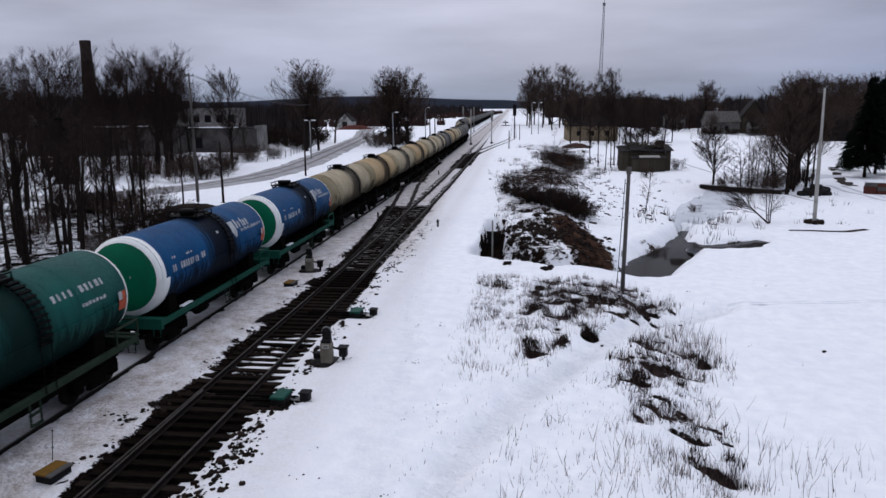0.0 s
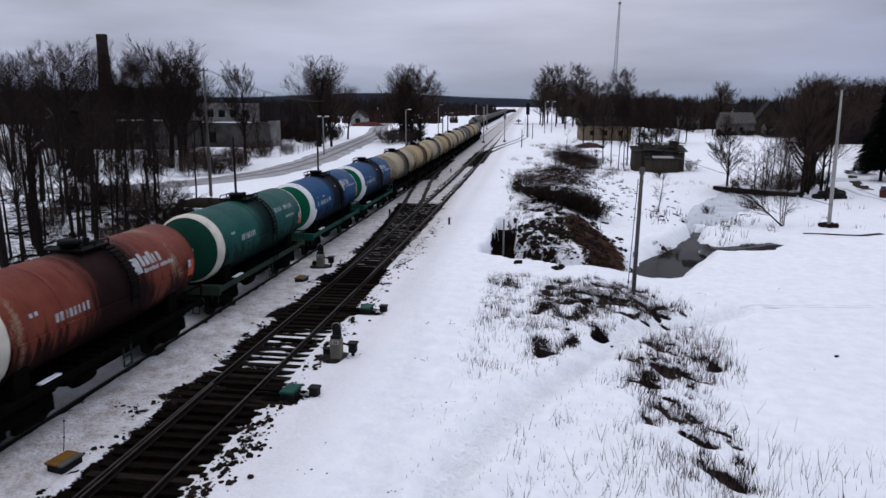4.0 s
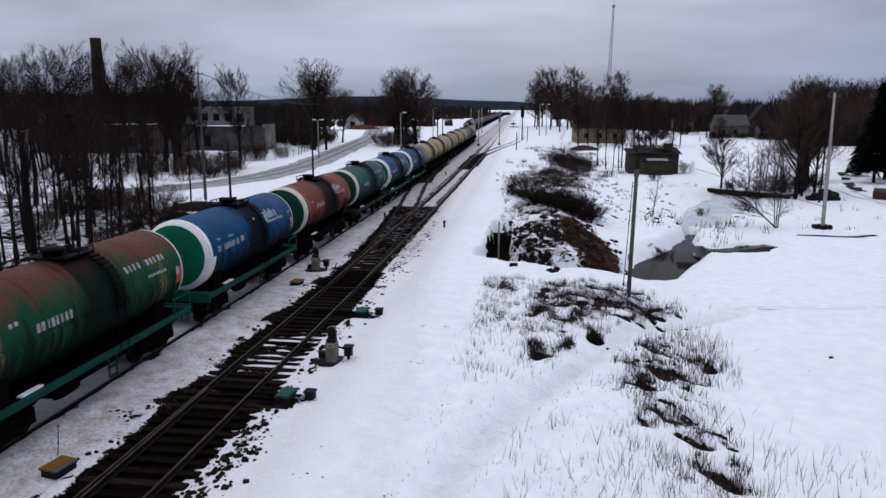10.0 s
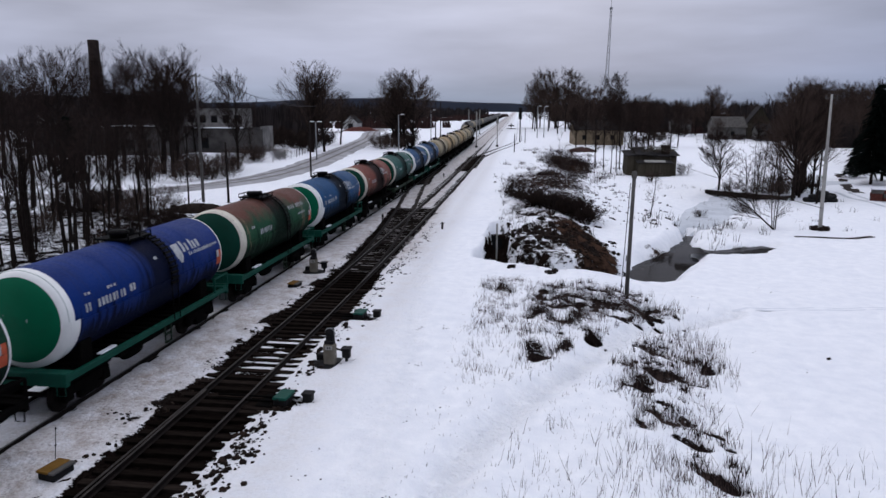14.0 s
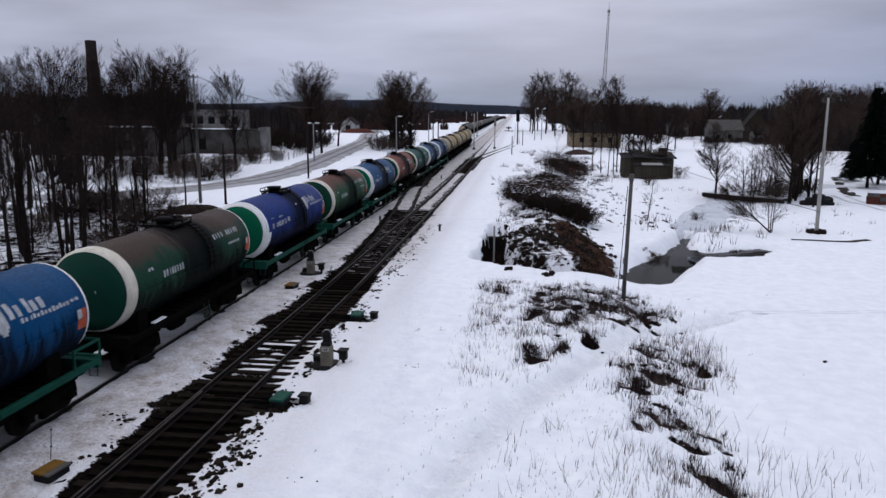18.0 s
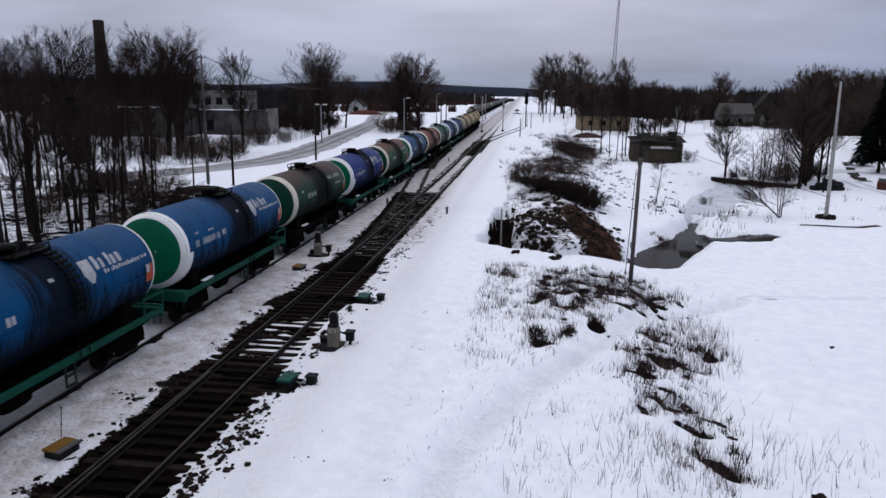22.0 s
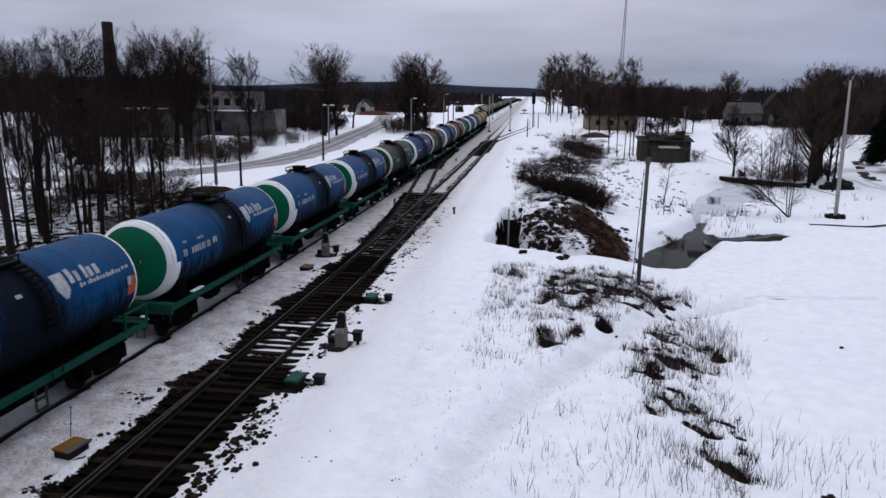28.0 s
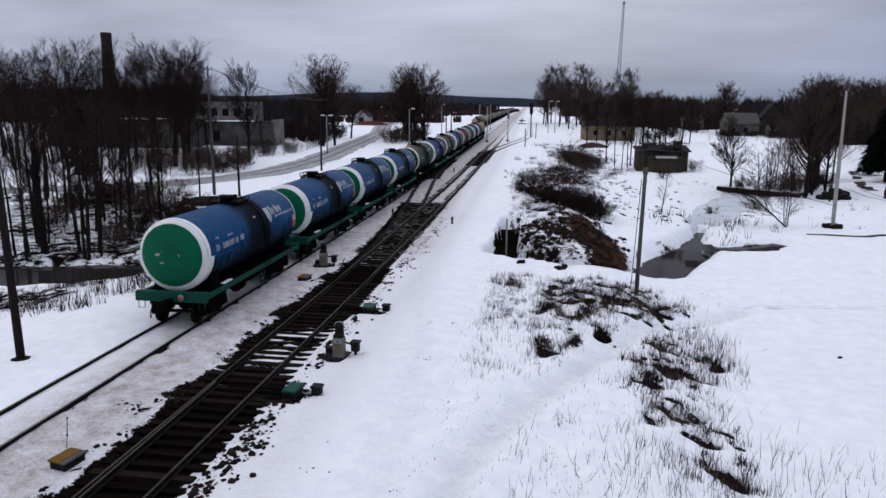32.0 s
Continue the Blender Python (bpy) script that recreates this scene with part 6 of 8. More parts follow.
def tree(kind, x, y, h, wide=1.0, variant=None, label="", group="", lean=0.0):
    v = KINDS[kind][variant if variant is not None else tree_rnd.randrange(len(KINDS[kind]))]
    lab, cat = TREE_LABELS[kind]
    s = h / TREE_HEIGHT[kind]
    name = "bush" if kind in ("bush", "thicket") else "tree"
    m = Matrix.Translation((x, y, ground_z(x, y))) @ Matrix.Rotation(radians(lean), 4, "Y") @ Matrix.Rotation(tree_rnd.uniform(0, 6.28), 4, "Z") @ Matrix.Diagonal((s * wide, s * wide, s, 1))
    t = thing(name, label or lab, cat, group, m)
    for nm, me in zip(("trunk", "branchwork", "crown") if name != "bush" else ("stem", "branchwork", "crown"), v):
        part(nm, me, None, t)
    return t


BRUSH = [(-28.6, 51.5, 1.9), (-27.2, 53.0, 1.7), (-29.8, 53.4, 2.0), (-26.2, 55.0, 1.5), (-31.2, 50.2, 1.6), (-38.6, 59.5, 2.2), (-40.2, 61, 2.4), (-37.6, 61.5, 2.0), (-41.4, 58.2, 2.0)]
# wood on the far side of the train, in front of the road
for x, y, h in ((-29.3, 41.8, 9.5), (-30.6, 43.0, 9.0), (-32.3, 41.4, 11), (-33.6, 42.6, 10.5), (-31.6, 50.5, 9.5), (-35.5, 45, 11), (-34.4, 50, 10.5), (-36.2, 54, 10), (-31.2, 53.6, 8.6),
                (-39.5, 50, 11), (-41, 56, 11), (-38.2, 60, 10), (-47, 61, 12), (-34, 58.5, 9), (-54, 58, 12), (-33, 64.5, 7.5)):
    tree("slim", x, y, h * tree_rnd.uniform(0.92, 1.06), group="trees of the wood by the ditch")
for x, y, h in ((-33, 54, 3.2), (-35, 56.5, 2.8), (-31.5, 57, 2.6), (-37, 49, 2.6), (-28.6, 44, 2.0), (-34.2, 60, 3.0), (-40, 52, 3.0), (-30, 47, 1.8)):
    tree("bush", x, y, h, 1.3, group="undergrowth of the wood")
for x, y, h in BRUSH:
    tree("thicket", x, y, h, 1.5, group="undergrowth of the wood")
# beyond the road
for x, y, h, w in ((-71, 100, 18.6, 0.95), (-66, 104, 17.4, 0.9), (-76, 104, 17.6, 0.9), (-80, 99, 17.8, 0.85), (-88, 106, 17.4, 0.9), (-52, 95, 18.0, 0.95), (-57, 98, 17.6, 0.9), (-48.5, 91, 15.6, 0.8),
                   (-61, 100, 16.4, 0.85), (-54, 103, 17, 0.9), (-94, 100, 16.5, 0.9), (-98, 112, 17.5, 0.9)):
    tree("broad", x, y, h * 0.85, w * 1.2, group="tall trees beyond the road")
for x, y, h in ((-33.3, 40.6, 10), (-35.0, 44.6, 10), (-34.9, 49.4, 10), (-30.8, 47.6, 9.5), (-41, 45, 10.5)):
    tree("slim", x, y, h, 0.95, group="trees of the wood by the ditch")
for i in range(14):
    x, y = tree_rnd.uniform(-66, -33), tree_rnd.uniform(42, 66)
    if (y > 60 and x > -40) or x < -0.74 * y:
        continue
    tree("slim", x, y, tree_rnd.uniform(7, 11), 1.1, group="trees of the wood by the ditch")
for i in range(42):
    x, y = tree_rnd.uniform(-100, -41), tree_rnd.uniform(84, 125)
    if x > -48 and y > 100:
        continue
    tree("slim", x, y, tree_rnd.uniform(7, 12), 1.4, group="thicket beyond the road")
for i in range(26):
    x, y = tree_rnd.uniform(-62, -40.5), tree_rnd.uniform(84, 128)
    if x > -45 and y > 95:
        x -= 5
    tree("bush", x, y, tree_rnd.uniform(2.0, 3.4), 1.3, group="bushes along the road")
for x, y, h in ((-62, 158, 3.6), (-58, 164, 3.4), (-63, 170, 4.0), (-56, 172, 3.2), (-60, 180, 4.0), (-66, 176, 4.4), (-64, 186, 4.0), (-58, 190, 3.6), (-70, 184, 4.5), (-54.5, 160, 2.2), (-55, 182, 2.4)):
    tree("thicket", x, y, h, 1.9, group="hedge behind the wire fence")
tree("tall", -44.8, 104, 13.2, 1.1, 1, "bare tree with a fan of thin branches before the ruin")
for x, y, h, w in ((-48.4, 150, 15, 0.8), (-44.6, 149, 15.0, 0.75), (-49.5, 180, 12.5, 0.8), (-29.4, 174, 15.5, 1.05), (-33.2, 173, 16, 1.05), (-34.5, 178, 13, 1.0)):
    tree("grand", x, y, h, w, group="large trees beside the road")
tree("grand", -46.6, 147, 17.0, 0.98, 0, "large bare oak with a wide crown beside the road")
tree("grand", -53.5, 178, 14.5, 0.8, 1, "large bare tree beside the road")
tree("grand", -31.2, 172, 16.6, 1.1, 0, "large bare round-crowned tree beside the line")
tree("tall", -33.5, 180, 13, 1.4, 0)
tree("broad", -37.5, 190, 13, 1.0, 1)
for x, y, h in ((-34.5, 170, 3.4), (-31.8, 169, 3.0), (-29.6, 171, 3.2), (-36.5, 173, 3.6), (-33, 176, 4.5), (-30.5, 177, 4.5), (-48.5, 152, 2.8), (-51, 154, 3.2), (-55, 168, 3.4), (-52, 176, 4)):
    tree("thicket", x, y, h, 1.0, group="suckers round the large trees")
for x, y, h in ((-34, 160, 3.5), (-31, 164, 3), (-37, 168, 3.2), (-44, 84.5, 3.0), (-42.2, 88.5, 2.6), (-43.2, 95, 2.8), (-43.5, 101, 3.2)):
    tree("bush", x, y, h, 1.3, group="bushes along the road")

for x, y, h in ((56, 228, 6), (66, 222, 7), (72, 221, 7.5), (76, 220, 8), (46, 292, 9), (58, 268, 9.5), (66, 262, 9.5), (80, 236, 9), (78, 228, 8), (88, 240, 9), (74, 252, 10), (60, 258, 8), (102, 214, 10), (110, 200, 11), (42, 280, 8), (118, 190, 12)):
    tree("grand", x, y, h, 1.1, group="garden trees of the village")
for x, y, h in ((55, 228, 2.0), (58, 229, 1.6), (62, 228, 2.2), (66, 221, 2.4), (70, 220, 2.0), (74, 219, 2.6), (77, 218, 3.0), (81, 217, 3.4), (85, 214, 3.4), (89, 210, 3.6), (92, 208, 3.6), (100, 194, 3.4), (50, 250, 3.6), (40, 240, 3.6), (62, 240, 3.2), (36, 214, 2.8), (30, 205, 2.6)):
    tree("thicket", x, y, h, 1.8, group="garden hedges of the village")

# beside the line on the side of the creek
tree("birches", 1.9, 59.8, 6.6, 1.0, 0)
for x, y, h in ((-2.4, 75.0, 1.7), (-1.6, 72.5, 1.9), (-1.0, 70.5, 2.0), (-0.2, 69.0, 2.0), (0.6, 67.4, 2.0), (1.3, 65.8, 2.0), (2.1, 64.2, 2.0), (2.8, 62.8, 1.9), (3.5, 61.4, 1.8), (4.2, 60.2, 1.6), (4.6, 59.2, 1.8), (4.0, 61.0, 2.2), (3.4, 62.4, 2.2), (5.0, 61.6, 1.8), (1.6, 63.2, 1.7), (3.0, 61.0, 1.6), (0.2, 66.6, 1.7), (-2.6, 79, 1.5)):
    tree("thicket", x, y, h * (0.82 if y < 70 else 0.6), 1.4, group="dark thicket beside the line")
for x, y, h in ((-2.2, 84, 1.5), (-1.2, 81, 1.6), (3.5, 70, 1.2), (4.6, 66, 1.2)):
    tree("bush", x, y, h, 1.4, group="low scrub on the mound")
for x, y, h in ((0.5, 85, 2.0), (2.2, 88, 1.8), (3.8, 84, 2.0), (1.5, 94, 2.0), (3.5, 98, 1.8), (5.2, 92, 1.6), (0.2, 79, 1.6), (6.3, 100, 1.5), (-1.6, 82, 1.6), (2.5, 105, 1.8), (-0.5, 92, 1.4), (-1.2, 100, 1.4), (4.5, 88, 1.8), (5.5, 96, 1.6), (4.0, 103, 1.8), (7.5, 106, 1.3), (1.0, 99, 1.6), (-2.6, 88, 1.3), (6.5, 90, 1.1)):
    tree("bush", x * 1.5 + 2.2, 98 + (y - 79) * 2.4, h * 0.5, 1.5, group="low scrub on the mound")
tree("young", 11.0, 67.0, 5.0, 1.0, 0)
for x_, y_, h_ in ((9.4, 52.4, 0.9), (9.9, 53.2, 0.9), (10.2, 52.5, 0.7)):
    tree("bush", x_, y_, h_, 1.6, group="withered tufts at the water")
tree("tall", 22.1, 87.6, 7.0, 1.5, 1, "small bare tree at the end of the footbridge")
tree("slim", 27.0, 87.4, 8.0, 0.8, 3)
tree("slim", 25.6, 84.6, 6.6, 0.7, 1)
tree("birches", 27.9, 84.2, 6.5, 1.0, 0)
tree("grand", 28.7, 82.2, 11.4, 0.72, 0, "big bare tree beside the footbridge")
tree("grand", 32.5, 91.4, 12.2, 0.72, 1)
tree("high", 30.8, 87, 11.6, 1.1, 0)
tree("grand", 34.4, 95.0, 12.4, 0.75, 0)
tree("grand", 31.6, 88.6, 12.2, 0.62, 1)
tree("high", 32.6, 92.5, 12.4, 1.2, 1)
for x_, y_, h_ in ((31.4, 88.0, 2.4), (33.2, 92.0, 2.6), (34.0, 90.6, 2.2)):
    tree("thicket", x_, y_, h_, 0.7, group="suckers at the foot of the big trees")
tree("high", 33.2, 89.0, 10.5, 1.1, 1)
tree("tall", 30.2, 84.6, 10.6, 0.9, 2)
for x_, y_, h_ in ((66, 136, 14), (66, 144, 14), (84, 228, 15), (90, 222, 15), (68, 150, 14), (95, 236, 16)):
    tree("grand", x_, y_, h_, 1.15, group="dark trees behind the cart track")
for x_, y_, h_ in ((82, 218, 14), (88, 215, 14.5), (94, 225, 15), (86, 236, 15), (98, 232, 15), (84, 184, 13), (78, 168, 13), (76, 160, 12.5)):
    tree("high", x_, y_, h_, 1.5, group="dark trees behind the cart track")
for x_, y_, h_ in ((66, 130, 2.6), (70, 138, 2.8)):
    tree("thicket", x_, y_, h_, 1.8, group="hedge behind the cart track")
tree("young", 25.9, 86.6, 7.2, 0.9, 0, "thin bare young tree behind the footbridge")
for x_, y_, h_ in ((27.4, 83.8, 2.6), (26.2, 85.6, 2.4), (28.6, 85.4, 2.6), (24.0, 88.8, 2.0), (29.8, 88.6, 2.4)):
    tree("bush", x_, y_, h_, 1.2, group="bare bushes by the creek")
for x_, y_, h_ in ((26.8, 88.5, 6.0), (28.2, 88.0, 6.4), (27.3, 86.2, 5.5), (25.2, 87.6, 5.0), (29.0, 90.0, 6.5), (26.2, 91.0, 6.0), (28.9, 86.0, 6.0), (30.0, 90.5, 6.5), (23.6, 88.5, 3.6), (25.0, 90, 3.6)):
    tree("young", x_, y_, h_, 1.3, group="young trees round the footbridge")
# a clump at the water's edge with one stem bent low
tree("birches", 20.2, 61.0, 4.6, 1.2, 0, "clump of thin bare stems at the creek's edge")
tree("tall", 20.0, 60.8, 5.0, 1.0, 0, "thin bare stem bent low over the creek bank", lean=-48)
for x, y, h in ((16.2, 70, 1.0), (26.0, 80.6, 1.2), (16.5, 100, 1.6), (23, 112, 2.0)):
    tree("bush", x, y, h, 1.3, group="bare bushes by the creek")
for x, y, h in ((12.0, 112, 7.5), (13.2, 115, 8.5), (11.5, 118, 8), (14.5, 120, 9), (16.5, 118, 7), (10.8, 124, 7), (18.5, 122, 8), (21.5, 118, 7.5)):
    tree("slim", x, y, h, 0.9, group="trees round the shed")
for x, y, h in ((10.8, 184, 9), (13.5, 188, 10), (15.6, 183, 9), (18.0, 186, 10), (20, 182, 9.5), (22, 188, 11), (24.5, 184, 10.5), (26.5, 190, 11), (28.5, 183, 10), (31, 190, 10.5), (34, 184, 10), (37, 190, 10)):
    tree("high" if y % 2 else "tall", x, y, h, 1.15, group="trees before the ochre house")
for x, y, h, w in ((-0.5, 330, 21, 0.9), (3.0, 345, 25.5, 0.8), (7.5, 350, 25, 0.8), (12, 352, 19, 0.9), (16.5, 345, 25.5, 0.85), (20, 352, 24, 0.85), (24, 340, 17, 1.0), (28.5, 320, 17, 1.0),
                   (26, 262, 19.5, 0.8), (29, 258, 19, 0.8), (20, 256, 15.5, 1.1), (31, 275, 14, 1.2), (6, 300, 15, 1.1), (0.5, 300, 13, 1.1), (13, 300, 13, 1.2), (39, 270, 13, 1.2), (45, 280, 12, 1.3), (52, 262, 11, 1.3)):
    tree("high", x, y, h, w * 1.1, group="tall trees along the line")
for x, y, h, w in ((1.5, 338, 18, 1.2), (10, 340, 18, 1.3), (14.5, 335, 16, 1.3), (22, 330, 15, 1.3), (26, 300, 13, 1.4), (18, 290, 12, 1.4), (9, 270, 10, 1.4), (14, 240, 9, 1.4), (32, 240, 11, 1.4), (37, 255, 12, 1.4)):
    tree("grand", x, y, h, w * 0.8, group="tall trees along the line")
for i in range(46):
    x, y = tree_rnd.uniform(45, 150), tree_rnd.uniform(150, 300)
    if 0.15 < x / y < 0.415 and y < 262:
        continue
    tree("grand" if i % 3 else "slim", x, y, tree_rnd.uniform(7, 11.5), 1.1, group="scattered trees of the village")
for x, y, h in ((60, 255, 17), (64, 262, 16), (100, 240, 15), (112, 236, 16), (92, 150, 16), (75, 135, 13), (56, 128, 12.5)):
    tree("grand", x, y, h * 0.9, 1.0, group="scattered trees of the village")


def spruce(x, y, h, r):
    t = thing("spruce", "dark green spruce with drooping boughs", "tree", "spruces", pose(x, y, ground_z(x, y)))
    g = Geo()
    g.tube([(0, 0, 0), (0, 0, h)], [0.22, 0.03], 7)
    part("trunk", g, M["bark"], t)
    g = Geo()
    rnd = random.Random(int(x * 10))
    z = h * 0.13
    while z < h - 0.3:
        u = z / h
        for k in range(9):
            a = rnd.uniform(0, 6.28)
            rr = r * (1 - u) ** 0.75 * rnd.uniform(0.55, 1.15) + 0.15
            out, side = Vector((math.cos(a), math.sin(a), 0)), Vector((-math.sin(a), math.cos(a), 0))
            n = 4 + int(rr * 4)
            for j in range(n):
                s = (j + 0.6) / n
                p = out * (rr * s) + Vector((0, 0, z + rr * (0.16 * s - 0.42 * s * s)))
                w = 0.16 + 0.30 * (1 - s) * min(1.0, rr)
                for e in (-1, 1):
                    g.blade(p, p + side * (e * (0.35 + 0.5 * (1 - s)) * min(1.2, rr)) + out * 0.25 + Vector((0, 0, -0.18 - rnd.uniform(0, 0.2))), w, 0, out)
                g.blade(p, p + out * 0.35 + Vector((rnd.uniform(-0.1, 0.1), rnd.uniform(-0.1, 0.1), -0.45)), 0.22, 0, side)
        z += 0.42 - 0.12 * u
    g.blade((0, 0, h - 0.9), (0, 0, h + 0.1), 0.3, 0, Vector((1, 0, 0)))
    part("crown", g, M["needle"], t)


spruce(45.0, 101, 13.6, 3.1)
spruce(48.6, 106, 13.6, 3.4)
spruce(47.6, 112, 6.4, 1.9)
spruce(53, 100, 15, 3.4)
spruce(-52.5, 75.2, 8.5, 2.0)


# ---- far woods and hills ----
def far_woods(name, label, line, h0, h1, depth, mat, seed, n_per=0.5, kind="stuff"):
    """A belt of distant bare wood: rows of tall slivers over a dense lower mass."""
    g, rnd = Geo(), random.Random(seed)
    for (ax, ay), (bx, by) in zip(line, line[1:]):
        long = math.hypot(bx - ax, by - ay)
        n = int(long * n_per)
        for i in range(n):
            t = (i + rnd.random()) / n
            x, y = ax + (bx - ax) * t + rnd.uniform(-depth, depth) * 0.3, ay + (by - ay) * t + rnd.uniform(0, depth)
            z = float(rise(y)) - 1
            lump = 0.5 + 0.5 * float(lumps(np.array([x]), np.array([y]), 55, seed)[0])
            h = h0 + (h1 - h0) * (0.55 * lump + 0.45 * rnd.random())
            w = h * rnd.uniform(0.35, 0.6)
            for k in range(44):
                u = rnd.uniform(-1, 1)
                p = Vector((x + u * w * 0.55, y + rnd.uniform(-1, 1), z))
                q = Vector((x + u * w * 0.70, p.y, z + h * (0.92 - 0.36 * u * u) * rnd.uniform(0.82, 1.06)))
                g.blade(p, q, w * rnd.uniform(0.10, 0.24), 0, Vector((1, 0, 0)))
    return tagged(part(name, g, mat), label, "woods", kind=kind)


far_woods("far_woods", "dense dark bare wood behind the ruin", [(-330, 230), (-220, 262), (-150, 252), (-126, 232)], 15.5, 20.5, 26, M["farwood"], 40, 0.9)
far_woods("far_woods", "dense dark bare wood behind the ruin", [(-126, 226), (-104, 206), (-80, 202), (-74, 216)], 10.5, 13.5, 20, M["farwood"], 47, 1.0)
far_woods("far_woods", "dark belt of bare woods along the horizon", [(-520, 330), (-300, 380), (-180, 430), (-95, 520)], 13, 18, 60, M["farwood"], 41, 0.45)
far_woods("far_woods", "dark belt of bare woods along the horizon", [(-140, 640), (-60, 760)], 11, 14, 60, M["farwood"], 42, 0.35)
far_woods("far_woods", "dark belt of bare woods along the horizon", [(25, 480), (110, 430), (200, 400), (330, 330), (480, 240)], 15, 20, 60, M["farwood"], 43, 0.45)
far_woods("scrub", "low brown scrub of the village gardens", [(35, 290), (110, 270), (190, 230)], 3, 7, 40, M["heath"], 44, 0.8)
far_woods("scrub", "dark bare scrub behind the cart track", [(76, 184), (92, 178), (120, 160), (150, 120)], 8, 12, 14, M["farwood"], 48, 0.8)
far_woods("scrub", "dark bare wood behind the village houses", [(34, 300), (60, 292), (90, 275), (130, 255)], 8, 12, 16, M["farwood"], 49, 0.7)
far_woods("scrub", "brown scrub round the far houses", [(-130, 300), (-100, 316), (-62, 322), (-45, 335)], 4, 8, 16, M["heath"], 46, 0.9)
far_woods("scrub", "brown scrub on the flat land beyond the train", [(-110, 420), (-70, 480), (-45, 640), (-40, 800)], 3, 7, 40, M["heath"], 45, 0.5)


def hills():
    g = Geo()
    n = 160
    for row, (dist, base) in enumerate(((1500, 0.0), (1560, 0.8), (1800, 1.0), (2400, 0.7))):
        for i in range(n + 1):
            a = radians(-75 + 150 * i / n)
            x, y = dist * math.sin(a), dist * math.cos(a)
            b = math.degrees(a)
            top = 24 + 14 * math.exp(-((b + 8) / 9) ** 2) + 10 * math.exp(-((b + 30) / 16) ** 2) - 9 * math.exp(-((b - 1.0) / 1.6) ** 2) + 5 * math.sin(b * 0.31) + 1.5 * float(lumps(np.array([b]), np.array([0.0]), 0.6, 51)[0]) * (row == 1)
            g.v.append((x, y, -2 if row == 0 else 7 + (top - 7) * base))
    for r in range(3):
        for i in range(n):
            a = r * (n + 1) + i
            g.face((a, a + 1, a + n + 2, a + n + 1), 0, r > 0)
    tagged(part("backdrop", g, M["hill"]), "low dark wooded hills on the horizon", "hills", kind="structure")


hills()


# ---- buildings ----
def wall_with_holes(g, long, h, holes, thick=0.35, mat=0):
    """An upright wall along x with rectangular openings (x0, x1, z0, z1), one closed surface."""
    xs = sorted({0.0, long, *[v for o in holes for v in o[:2]]})
    zs = sorted({0.0, h, *[v for o in holes for v in o[2:]]})
    ids = {}

    def at(i, y, k):
        if (i, y, k) not in ids:
            ids[i, y, k] = len(g.v)
            g.v.append((xs[i], thick * y, zs[k]))
        return ids[i, y, k]

    def solid(i, k):
        if not (0 <= i < len(xs) - 1 and 0 <= k < len(zs) - 1):
            return False
        cx, cz = (xs[i] + xs[i + 1]) / 2, (zs[k] + zs[k + 1]) / 2
        return not any(o[0] < cx < o[1] and o[2] < cz < o[3] for o in holes)
    for i in range(len(xs) - 1):
        for k in range(len(zs) - 1):
            if not solid(i, k):
                continue
            g.face((at(i, 0, k), at(i + 1, 0, k), at(i + 1, 0, k + 1), at(i, 0, k + 1)), mat)
            g.face((at(i, 1, k), at(i, 1, k + 1), at(i + 1, 1, k + 1), at(i + 1, 1, k)), mat)
            for (di, dk), (p, q) in {(-1, 0): ((i, k + 1), (i, k)), (1, 0): ((i + 1, k), (i + 1, k + 1)), (0, -1): ((i, k), (i + 1, k)), (0, 1): ((i + 1, k + 1), (i, k + 1))}.items():
                if not solid(i + di, k + dk):
                    g.face((at(p[0], 0, p[1]), at(p[0], 1, p[1]), at(q[0], 1, q[1]), at(q[0], 0, q[1])), mat)


